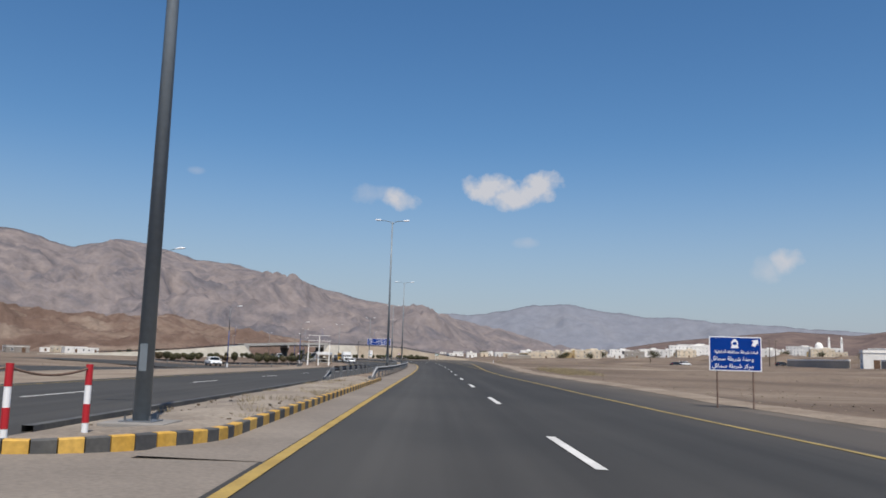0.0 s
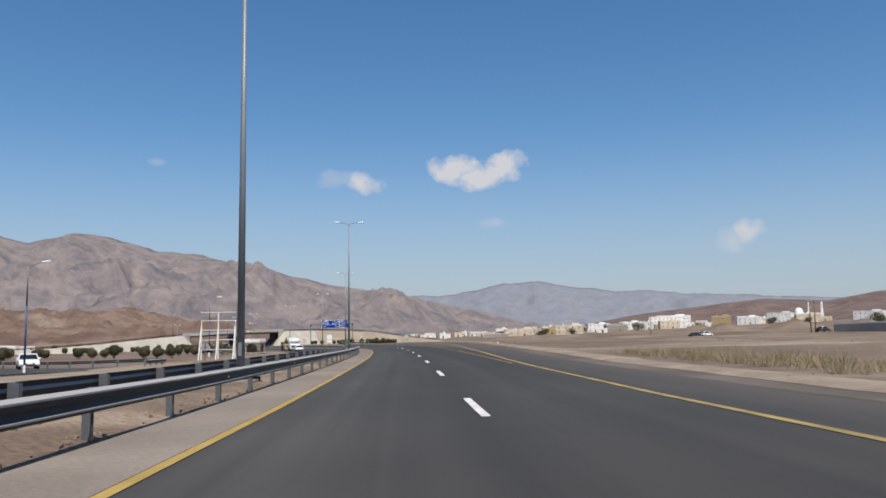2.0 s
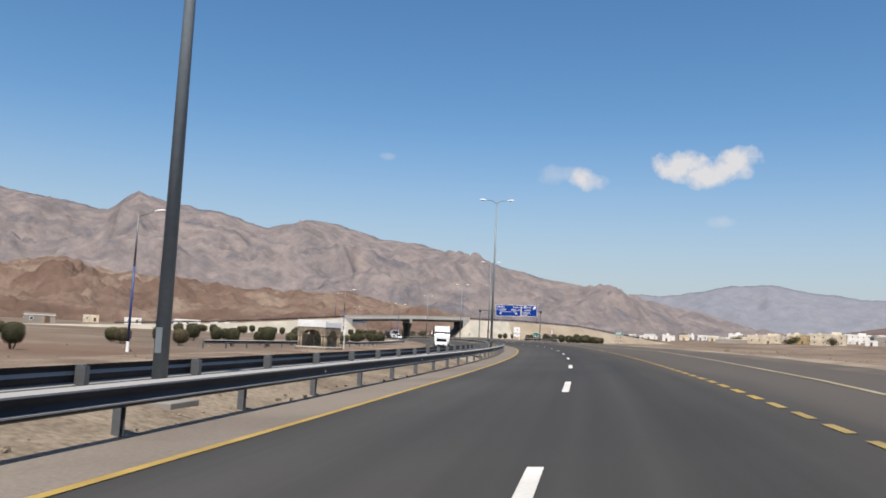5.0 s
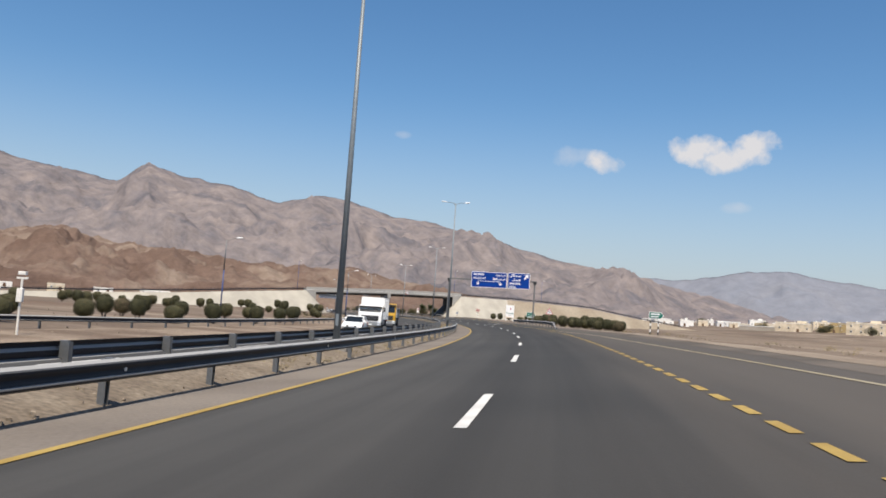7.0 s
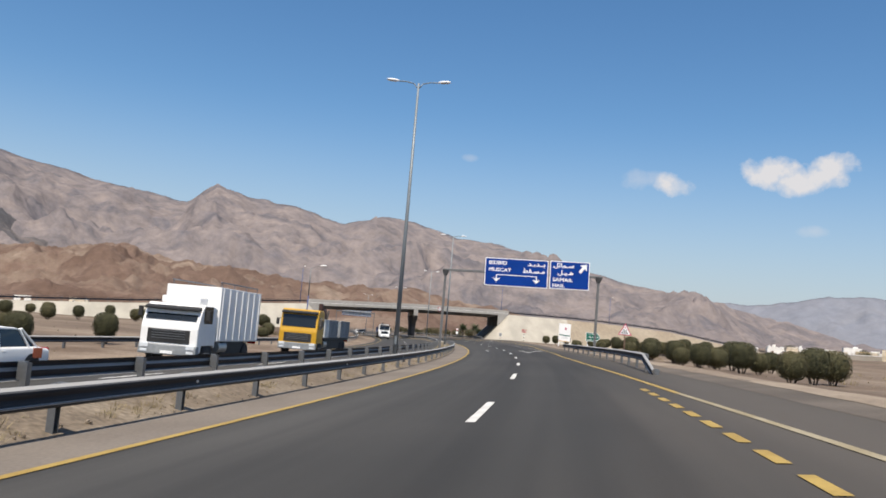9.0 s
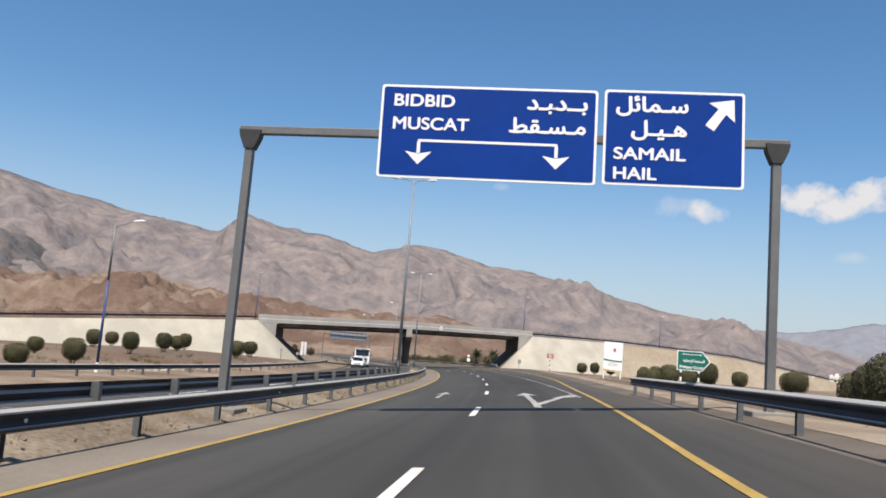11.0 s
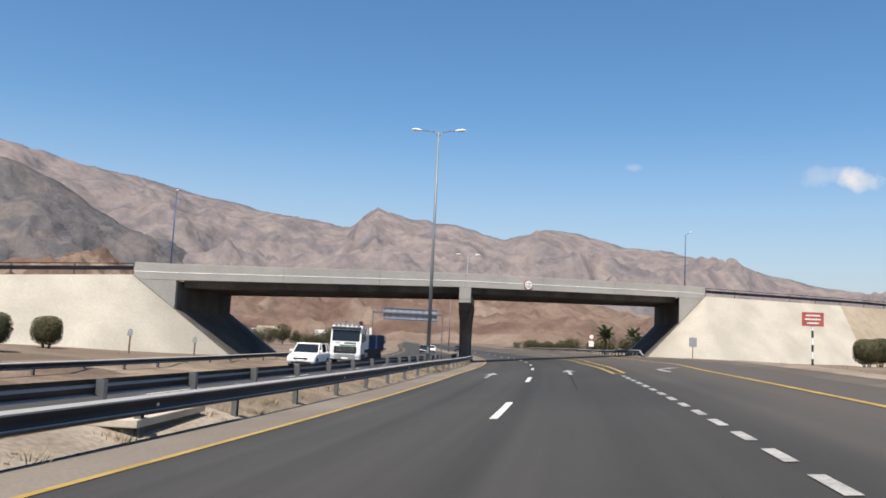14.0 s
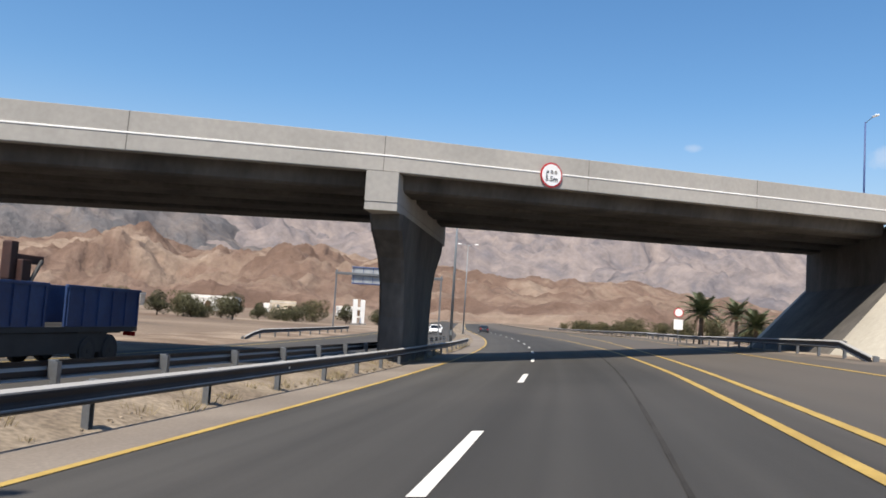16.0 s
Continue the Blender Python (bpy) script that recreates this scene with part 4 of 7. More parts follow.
def cone(name, u0, sgn, apex_z, toe_z, r_in, label):
    """Quarter cone of paving round the end of an embankment, at both faces, with the paved slope under the deck."""
    vs, fs = [], []
    sec = earth_section(u0)
    apex_z, h = sec[1][1], sec[1][1] - sec[0][1]
    toe_z = apex_z - h + 0.5
    n = 16
    for face in (0, 1):
        base = len(vs)
        w0, fs_ = (-0.2, -1) if face == 0 else (DECK_W + 0.2, 1)
        vs.append(deck_pt(u0, w0, apex_z))
        for i in range(n + 1):
            a = math.pi / 2 * i / n
            ru = r_in * (h / (apex_z - toe_z))
            rw = abs(sec[0][0] + 0.2)
            vs.append(deck_pt(u0 + sgn * ru * math.cos(a), w0 + fs_ * rw * math.sin(a), apex_z - h))
        for i in range(n):
            fs.append((base, base + 1 + i, base + 2 + i))
    # Under-deck slope: same paving, its shade put in as a darker material.
    b = len(vs)
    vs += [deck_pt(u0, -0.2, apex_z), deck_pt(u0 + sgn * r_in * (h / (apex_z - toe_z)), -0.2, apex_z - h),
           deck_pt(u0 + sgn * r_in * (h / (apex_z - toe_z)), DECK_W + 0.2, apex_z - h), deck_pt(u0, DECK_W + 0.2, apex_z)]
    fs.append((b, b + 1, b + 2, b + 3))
    put(name, fix_normals(mesh_of(name, vs, fs, [M_PANEL, M_SHADEGRIME], False, [0] * (len(fs) - 1) + [1])), label=label, category="embankment", kind="structure")


cone("paved_cone_west", -3.4, 1, 6.55, -0.1, 8.2, "cream concrete slope paving round the abutment")
cone("paved_cone_east", 59.0, -1, 8.65, 1.3, 8.6, "cream concrete slope paving round the abutment")

# ---------------------------------------------------------------- crash barriers
W_PROFILE = [(0.0, 0.0), (0.02, -0.008), (0.074, -0.042), (0.084, -0.065), (0.082, -0.095), (0.058, -0.125), (0.034, -0.155), (0.040, -0.190), (0.054, -0.234), (0.072, -0.244), (0.080, -0.262), (0.070, -0.284), (0.015, -0.302), (0.0, -0.31)]


def post_mesh():
    bm = bmesh.new()
    for x, y, sx, sy in ((0, -0.055, 0.11, 0.012), (0, 0.055, 0.11, 0.012), (-0.045, 0, 0.014, 0.10)):
        add_box(bm, sx, sy, 1.0, Matrix.Translation((x, y, -0.32)))
    return from_bm("post", bm, M_POST)


def spacer_mesh():
    bm = box_bm(0.13, 0.10, 0.30, Matrix.Translation((0.0, 0.0, 0.40)), 0.008)
    return from_bm("spacer", bm, M_POST)


POST, SPACER = post_mesh(), spacer_mesh()
REFLECTOR = from_bm("reflector", tube_bm((0, 0, 0), (0.022, 0, 0), 0.032, 0.026, 10), material("reflector_white", (0.62, 0.60, 0.56), 0.3, vary=0.05, patch=2, fine=9))


def barrier(s0, s1, lat, face, label, top=0.70, ramp0=0.0, ramp1=0.0, pitch=3.81, base=None, panel=2, reflect=False, first=None):
    """A W-beam barrier. face +1: the beam is on the right of its posts; ramps: metres over which an end dips to the ground."""
    f = lat if callable(lat) else (lambda s: lat)
    sm = (s0 + s1) / 2
    root = tagged(new("crash_barrier"), label, "crash barrier", "crash barriers")
    root.location = rp(sm, f(sm))
    back = Matrix.Translation(-root.location)

    def h(s):
        d = 0.0
        if ramp0 and s < s0 + ramp0:
            d = (s0 + ramp0 - s) / ramp0
        if ramp1 and s > s1 - ramp1:
            d = (s - s1 + ramp1) / ramp1
        return top - d * (top - 0.20) + (base(s) if base else 0.0)

    n = max(1, int(round((s1 - s0) / (pitch * panel))))
    for k in range(n):
        a, b = s0 + (s1 - s0) * k / n, s0 + (s1 - s0) * (k + 1) / n
        prof = [((lambda s, o=o: f(s) + face * (0.075 + o)), (lambda s, z=z: h(s) + z)) for o, z in W_PROFILE]
        prof += [((lambda s, o=o: f(s) + face * (0.068 + o)), (lambda s, z=z: h(s) + z)) for o, z in reversed(W_PROFILE)]
        me = fix_normals(ribbon("beam", a, b + 0.12, prof, M_GALV, 1.95, closed=True, caps=True))
        put("beam", me, root, back)
    m = max(1, int(round((s1 - s0) / pitch)))
    places = [s0 + (s1 - s0) * k / m for k in range(m + 1)] if first is None else [s0 + 0.2] + [first + pitch * k for k in range(int((s1 - first) / pitch) + 1)]
    for k, s in enumerate(places):
        x, y, z = rp(s, f(s) - face * 0.05)
        q = pose(x, y, z + (h(s) - 0.70), 0, 0, math.degrees(heading(s)) + (0 if face > 0 else 180))
        p = put("post", POST, root, back @ q)
        put("spacer", SPACER, p, Matrix.Translation((0.06, 0, 0)))
        if reflect and k % 3 == 1:
            put("reflector", REFLECTOR, root, back @ q @ Matrix.Translation((0.05 + 0.075 + 0.034, 0.25, 0.70 - 0.165)), "small white round reflector")
    return root


barrier(19.8, 470, -1.62, 1, "long galvanised steel crash barrier on the median edge", ramp0=3.0, reflect=True, first=24.21)
barrier(16.0, 470, -3.5, -1, "galvanised steel crash barrier facing the opposite carriageway", ramp0=3.2, first=18.54)
barrier(245.5, 299.0, lambda s: float(np.interp(s, [245, 262, 311], [8.5, 9.05, 9.5])), -1, "galvanised steel crash barrier on the outer verge", ramp0=4.0)
barrier(424, 500, lambda s: float(np.interp(s, [424, 450, 480, 500], [15.0, 16.9, 18.9, 20.3])), -1, "galvanised steel crash barrier below the abutment", ramp0=4.0)
barrier(176, 424, lambda s: float(np.interp(s, [176, 200, 215, 262, 337, 424], [-25.5, -22.5, -19.8, -19.0, -16.5, -17.2])), 1, "weathered crash barrier beside the opposite carriageway", top=0.66, pitch=4.0)
barrier(448, 486, -15.2, 1, "short weathered crash barrier beyond the overpass", top=0.66, ramp0=3.0)
barrier(94, 121, lambda s: float(np.interp(s, [94, 101, 102.5, 103.6, 106, 112, 121], [-17.0, -17.3, -18.0, -19.6, -23.2, -31.7, -45.0])), 1, "crash barrier curving round the nose of the slip road", top=0.60, pitch=1.9, panel=1,
        base=lambda s: float(landz(s, np.interp(s, [94, 101, 102.5, 103.6, 106, 112, 121], [-17.0, -17.3, -18.0, -19.6, -23.2, -31.7, -45.0]))) + 0.1)
barrier(500, 640, lambda s: 21.5 + (s - 500) * 0.02, -1, "galvanised steel crash barrier along the exit road")


# ---------------------------------------------------------------- kerb at the end of the median
def kerb():
    root = tagged(new("median_kerb"), "concrete kerb painted in yellow and black blocks round the median nose", "kerb")
    root.location = rp(0, -1.0)
    back = Matrix.Translation(-root.location)
    path = [(s, -0.98) for s in np.arange(19.5, -14.6, -0.5)]
    for k in range(1, 15):
        a = math.pi / 2 * k / 14
        path.append((-14.5 - 2.6 * math.sin(a), -0.98 - 2.4 * (1 - math.cos(a))))
    path += [(-17.1, -3.38 - 0.0)]
    prof = [(0.0, -0.12), (0.0, 0.150), (-0.012, 0.165), (-0.13, 0.165), (-0.13, -0.12)]
    for k in range(len(path) - 1):
        a, b = path[k], path[k + 1]
        d = Vector((b[0] - a[0], b[1] - a[1])).normalized()
        nrm = Vector((d.y, -d.x))
        bm = bmesh.new()
        rows = []
        g = 0.008
        for e, sgn in ((a, 1), (b, -1)):
            rows.append([bm.verts.new(rp(e[0] + d.x * g * sgn + nrm.x * o, e[1] + d.y * g * sgn + nrm.y * o, z)) for o, z in prof])
        n = len(prof)
        for i in range(n):
            bm.faces.new((rows[0][i], rows[0][(i + 1) % n], rows[1][(i + 1) % n], rows[1][i]))
        bm.faces.new(rows[0][::-1])
        bm.faces.new(rows[1])
        bmesh.ops.recalc_face_normals(bm, faces=bm.faces)
        part("kerb_block", bm, M_KERBY if k % 2 else M_KERBB, root, "yellow painted block" if k % 2 else "black painted block", back)


kerb()
put("median_edging", ribbon("median_edging", -14.6, 14, [(-3.80, -0.05), (-3.80, 0.09), (-3.64, 0.09), (-3.64, -0.05)], M_KERBB, 2.0), label="low dark kerb edging along the median", category="kerb", kind="structure")


# ---------------------------------------------------------------- street lamps
def lamp_head_bm(length=0.66):
    bm = bmesh.new()
    n = 8
    rings = []
    for x, w, t in ((0.0, 0.05, 0.04), (0.08, 0.10, 0.07), (0.30, 0.14, 0.10), (length - 0.12, 0.13, 0.09), (length, 0.06, 0.05)):
        rings.append([bm.verts.new((x, w * math.cos(2 * math.pi * i / n), (t if math.sin(2 * math.pi * i / n) > 0 else t * 0.45) * math.sin(2 * math.pi * i / n))) for i in range(n)])
    for a, b in zip(rings, rings[1:]):
        for i in range(n):
            bm.faces.new((a[i], a[(i + 1) % n], b[(i + 1) % n], b[i]))
    bm.faces.new(rings[0][::-1])
    bm.faces.new(rings[-1])
    bmesh.ops.recalc_face_normals(bm, faces=bm.faces)
    return bm


def tall_lamp():
    root = tagged(new("street_lamp"), "tall tapered steel street lamp with two arms in the median", "street lamp", "median street lamps")
    bm = bmesh.new()
    add_tube(bm, (0, 0, 0.02), (0, 0, 14.3), 0.125, 0.055, 14)
    part("mast", bm, M_MAST, root, smooth=True)
    part("base_plate", box_bm(0.5, 0.5, 0.035, None, 0.006), M_POST, root)
    part("footing", box_bm(0.95, 0.95, 0.14, Matrix.Translation((0, 0, -0.12)), 0.02), M_CONC, root, "concrete footing")
    for x, y in ((0.18, 0.18), (-0.18, 0.18), (0.18, -0.18), (-0.18, -0.18)):
        part("bolt", tube_bm((x, y, 0.03), (x, y, 0.11), 0.016, n=6), M_POST, root)
    part("door", box_bm(0.11, 0.02, 0.40, Matrix.Translation((0, -0.116, 0.75)), 0.004), M_MAST, root)
    for sgn in (1, -1):
        bm = bmesh.new()
        pts = [(0, 0, 14.0), (sgn * 0.25, 0, 14.28), (sgn * 0.6, 0, 14.36), (sgn * 1.06, 0, 14.38)]
        for a, b in zip(pts, pts[1:]):
            add_tube(bm, a, b, 0.03, n=8)
        arm = part("arm", bm, M_MAST, root, smooth=True)
        head = part("lamp_head", lamp_head_bm(), M_HEAD, arm, "white metal lamp head", pose(sgn * 1.02, 0, 14.38, 0, -4, 0 if sgn > 0 else 180), True)
        part("lens", box_bm(0.38, 0.17, 0.02, Matrix.Translation((0.34, 0, -0.05)), 0.004), M_LENS, head)
    return root


def side_lamp():
    root = tagged(new("side_street_lamp"), "single-arm street lamp on a blue painted mast", "street lamp", "side street lamps")
    part("mast", tube_bm((0, 0, 0.6), (0, 0, 5.4), 0.085, 0.07, 10), M_BLUEMAST, root, "blue painted lower mast", smooth=True)
    part("upper_mast", tube_bm((0, 0, 5.4), (0, 0, 8.7), 0.07, 0.05, 10), M_POST, root, smooth=True)
    part("foot", tube_bm((0, 0, -0.3), (0, 0, 0.6), 0.12, 0.09, 10), M_SIGNWHITE, root, "white painted foot")
    arm = part("arm", tube_bm((0, 0, 8.6), (1.1, 0, 9.0), 0.025, n=8), M_POST, root)
    part("lamp_head", lamp_head_bm(0.75), M_HEAD, arm, "white metal lamp head", pose(1.05, 0, 8.98, 0, -6, 0), True)
    return root


def place_copies(proto, poses):
    proto.matrix_basis = poses[0]
    return [proto] + [copy_thing(proto, m) for m in poses[1:]]


place_copies(tall_lamp(), [stand(54.29 + 67.8 * k, -2.576, 0, float(roadz(54.29 + 67.8 * k, -2.576)) + 0.10) for k in range(-1, 8)])
place_copies(side_lamp(), [stand(35.8, -18.7), stand(99, -28.0), stand(160, -24.0), stand(252.5, -27.4), stand(313.5, -19.0)])


def deck_lamp(u, w):
    root = tagged(new("bridge_lamp"), "slim street lamp standing on the overpass", "street lamp", "overpass lamps")
    root.location = deck_pt(u, w, top_z(u) - 1.0)
    part("mast", tube_bm((0, 0, 0), (0, 0, 9.0), 0.085, 0.05, 10), M_BLUEMAST, root, smooth=True)
    arm = part("arm", tube_bm((0, 0, 8.9), (0.5, -0.4, 9.2), 0.025, n=8), M_POST, root)
    part("lamp_head", lamp_head_bm(0.6), M_HEAD, arm, "", pose(0.48, -0.38, 9.19, 0, -6, -40), True)


deck_lamp(-5.8, DECK_W - 0.9)
deck_lamp(60.0, DECK_W - 0.9)
deck_lamp(108, DECK_W - 0.9)


def approach_rail(us, label):
    root = tagged(new("approach_barrier"), label, "crash barrier", "overpass approach barriers")
    u0 = us[len(us) // 2]
    root.location = deck_pt(u0, 0.4, top_z(u0) - 1.0)
    back = Matrix.Translation(-root.location)
    put("beam", deck_sweep("beam", us, [(0.30, -0.30), (0.38, -0.34), (0.38, -0.58), (0.30, -0.62)], M_GALV), root, back)
    put("upper_rail", deck_sweep("upper_rail", us, [(0.34, -0.05), (0.40, -0.05), (0.40, -0.11), (0.34, -0.11)], M_GALV), root, back)
    for a, b in zip(us, us[1:]):
        n = max(1, int((b - a) / 4))
        for k in range(n):
            u = a + (b - a) * k / n
            part("post", box_bm(0.1, 0.1, 1.05, Matrix.Translation(deck_pt(u, 0.45, top_z(u) - 1.1))), M_POST, root, "", back)


approach_rail([-84, -60, -43, -28, -17, -3.6], "steel barrier along the overpass approach")
approach_rail([59.2, 87, 107, 131, 155, 175, 200], "steel barrier along the descending overpass approach")


# ---------------------------------------------------------------- writing
def letters(name, body, size, m, parent, pos, align="LEFT", depth=0.004, stretch=1.0, bold=0.0):
    """Raised lettering in x and z of its parent, facing -y; bold strokes are shifted copies in one mesh."""
    cu = bpy.data.curves.new(name, "FONT")
    cu.body, cu.size, cu.align_x, cu.extrude = body, size, align, depth
    tmp = bpy.data.objects.new(name, cu)
    scene.collection.objects.link(tmp)
    bpy.context.view_layer.update()
    one = bpy.data.meshes.new_from_object(tmp.evaluated_get(bpy.context.evaluated_depsgraph_get()))
    bpy.data.objects.remove(tmp)
    bm = bmesh.new()
    for k, (dx, dz) in enumerate(((0, 0), (1, 0.2), (-1, -0.2), (0.2, -1), (-0.2, 1)) if bold else ((0, 0),)):
        n = len(bm.verts)
        bm.from_mesh(one)
        bm.verts.ensure_lookup_table()
        bmesh.ops.translate(bm, vec=(dx * bold, dz * bold, 0.0006 * k), verts=bm.verts[n:])
    return put(name, from_bm(name, bm, m), parent, Matrix.Translation(pos) @ pose(0, 0, 0, 90, 0, 0) @ Matrix.Diagonal((stretch, 1, 1, 1)))


def bar(name, w, h, m, parent, x, z, y=-0.05, label="", turn=0.0, d=0.008):
    return part(name, box_bm(w, d, h, None, 0), m, parent, label, pose(x, y, z, 0, turn, 0))


def poly_part(name, pts, m, parent, y=-0.05, d=0.008, label=""):
    return part(name, prism_bm(pts, d), m, parent, label, Matrix.Translation((0, y, 0)))


def panel_bm(w, h, d=0.04, r=0.08):
    pts = []
    for cx, cz, a0 in ((w - r, h - r, 0), (r, h - r, 90), (r, r, 180), (w - r, r, 270)):
        for k in range(5):
            a = radians(a0 + 22.5 * k)
            pts.append((cx + r * math.cos(a), cz + r * math.sin(a)))
    return prism_bm(pts, d)


# ---------------------------------------------------------------- gantry
def gantry():
    root = tagged(new("sign_gantry"), "overhead blue direction signs on a grey steel portal across the road", "road sign")
    S = 285.4
    x, y, z = rp(S, 0)
    root.matrix_basis = pose(x, y, 0, 0, 0, math.degrees(heading(S)))
    zl, zr = float(roadz(S, -2.35)), float(roadz(S, 10.5))
    for lat, zb, top in ((-2.35, zl, 7.52), (10.38, zr, 7.88)):
        col = part("column", box_bm(0.20, 0.24, top - zb, Matrix.Translation((lat, 0, zb)), 0.03), M_GANTRY, root)
        sg = 1 if lat < 0 else -1
        # Bracket in black: the shade on it is put into the colour.
        poly_part("bracket", [(lat - 0.28, top + 0.03), (lat + 0.28, top + 0.03), (lat + 0.24, top - 0.16), (lat + 0.12, top - 0.44), (lat - 0.12, top - 0.44), (lat - 0.24, top - 0.16)], M_BLACK, col, -0.15, 0.30, "bolted bracket painted dark for shade")
        part("base_plate", box_bm(0.6, 0.6, 0.05, Matrix.Translation((lat, 0, zb)), 0.008), M_GANTRY, col)
        part("footing", box_bm(1.0, 1.0, 0.5, Matrix.Translation((lat, 0, zb - 0.42)), 0.03), M_CONC, col, "concrete footing")
    bm = bmesh.new()
    d = Vector((12.83, 0, 0.45))
    add_box(bm, 13.3, 0.20, 0.20, Matrix.Translation((4.02, 0, 7.64)) @ Matrix.Rotation(-math.atan2(0.36, 12.73), 4, "Y"), 0.02)
    part("beam", bm, M_GANTRY, root)
    tilt = -math.degrees(math.atan2(0.10, 5.3))
    for x0, z0, w, h, which in ((0.93, 6.53, 5.25, 2.32, 0), (6.33, 6.67, 3.27, 2.32, 1)):
        m0 = pose(x0, -0.24, z0, 0, tilt, 0)
        board = part("sign_board", panel_bm(w, h), M_SIGNWHITE, root, "white-bordered blue sign board", m0)
        part("blue_field", panel_bm(w - 0.12, h - 0.12, 0.012, 0.06), M_BLUE, board, "blue sign face", Matrix.Translation((0.06, -0.008, 0.06)))
        for k in (0.25, 0.75):
            part("strut", box_bm(0.08, 0.16, h - 0.2, Matrix.Translation((w * k, 0.12, 0.1))), M_GANTRY, board)
        yy = -0.014
        if which == 0:
            letters("lettering", "BIDBID", 0.42, M_SIGNWHITE, board, (0.30, yy, 1.79), bold=0.010, stretch=1.16)
            letters("lettering", "MUSCAT", 0.42, M_SIGNWHITE, board, (0.30, yy, 1.21), bold=0.010, stretch=1.14)
            letters("lettering", "\ufea9\u0640\ufe92\ufea9\u0640\u0640\ufe91", 0.50, M_SIGNWHITE, board, (5.02, yy, 1.80), "RIGHT", bold=0.014, stretch=1.24)
            letters("lettering", "\ufec2\ufed8\u0640\ufeb4\u0640\ufee3", 0.50, M_SIGNWHITE, board, (5.00, yy, 1.22), "RIGHT", bold=0.014, stretch=1.14)
            bar("lane_bar", 3.35, 0.06, M_SIGNWHITE, board, 2.65, 0.90, yy)
            for ax in (0.99, 4.30):
                bar("arrow_shaft", 0.08, 0.28, M_SIGNWHITE, board, ax, 0.62, yy)
                poly_part("arrow_head", [(ax - 0.32, 0.66), (ax, 0.60), (ax + 0.32, 0.66), (ax, 0.34)], M_SIGNWHITE, board, yy)
        else:
            letters("lettering", "\ufede\ufe8b\ufe8e\ufee4\u0640\ufeb3", 0.50, M_SIGNWHITE, board, (1.98, yy, 1.80), "RIGHT", bold=0.014, stretch=1.17)
            letters("lettering", "\ufede\u0640\ufef4\u0640\ufeeb", 0.50, M_SIGNWHITE, board, (1.95, yy, 1.22), "RIGHT", bold=0.014, stretch=1.18)
            letters("lettering", "SAMAIL", 0.40, M_SIGNWHITE, board, (0.24, yy, 0.63), bold=0.010, stretch=1.27)
            letters("lettering", "HAIL", 0.40, M_SIGNWHITE, board, (0.23, yy, 0.15), bold=0.010, stretch=1.20)
            poly_part("arrow_head", [(3.02, 2.15), (2.44, 2.06), (2.66, 1.92), (2.36, 1.52), (2.56, 1.38), (2.84, 1.79), (3.04, 1.60)], M_SIGNWHITE, board, yy)
    return root


gantry()


# ---------------------------------------------------------------- road signs
def blue_sign():
    root = tagged(new("direction_sign"), "blue roadside sign with white script on two steel posts", "road sign")
    root.matrix_basis = pose(10.72, 1.25, 0.14, 0, 0, -6) @ Matrix.Scale(0.79, 4)
    for px in (0.32, 1.76):
        part("post", tube_bm((px, 0.05, -0.7), (px, 0.05, 2.5), 0.035, n=8), M_RUST, root)
    b = part("sign_board", panel_bm(2.10, 1.40, 0.03, 0.04), M_SIGNWHITE, root, "", pose(0, 0, 1.22))
    part("blue_field", panel_bm(2.02, 1.32, 0.01, 0.03), M_BLUE, b, "", Matrix.Translation((0.04, -0.006, 0.04)))
    letters("lettering", "\ufe94\ufef4\ufee0\ufea7\ufe8d\ufeaa\ufedf\ufe8d \ufe94\ufec8\ufed3\ufe8e\ufea4\ufee3 \ufe94\ufec3\ufeae\ufeb7 \ufe93\ufea9\ufe8e\ufef4\ufed7", 0.18, M_SIGNWHITE, b, (1.96, -0.012, 0.72), "RIGHT", bold=0.002, stretch=0.86)
    letters("lettering", "\ufede\ufe8b\ufe8e\ufee4\ufeb3 \ufe94\ufec3\ufeae\ufeb7 \ufe93\ufeaa\ufea3\ufeed", 0.23, M_SIGNWHITE, b, (1.78, -0.012, 0.42), "RIGHT", bold=0.002)
    letters("lettering", "\ufede\ufe8b\ufe8e\ufee4\ufeb3 \ufe94\ufec3\ufeae\ufeb7 \ufeb0\ufedb\ufeae\ufee3", 0.23, M_SIGNWHITE, b, (1.78, -0.012, 0.13), "RIGHT", bold=0.002)
    poly_part("crest", [(0.86, 0.93), (1.20, 0.93), (1.15, 1.02), (1.17, 1.18), (1.10, 1.26), (1.03, 1.32), (0.96, 1.26), (0.89, 1.18), (0.91, 1.02)], M_SIGNWHITE, b, -0.012)
    poly_part("crest_centre", [(0.97, 1.06), (1.09, 1.06), (1.12, 1.13), (1.03, 1.21), (0.94, 1.13)], M_BLUE, b, -0.018)
    poly_part("arrow_head", [(1.96, 1.30), (1.70, 1.26), (1.78, 1.20), (1.70, 1.06), (1.84, 1.00), (1.92, 1.14), (1.98, 1.08)], M_SIGNWHITE, b, -0.012)


blue_sign()


def striped_post(parent, x, h, r=0.045, y=0.04):
    n = 6
    p = part("post", tube_bm((x, y, -0.3), (x, y, h), r, n=10), M_SIGNWHITE, parent, "post striped black and white")
    for k in range(0, n, 2):
        part("stripe", tube_bm((x, y, h * k / n), (x, y, h * (k + 1) / n), r + 0.003, n=10), M_BLACK, p)


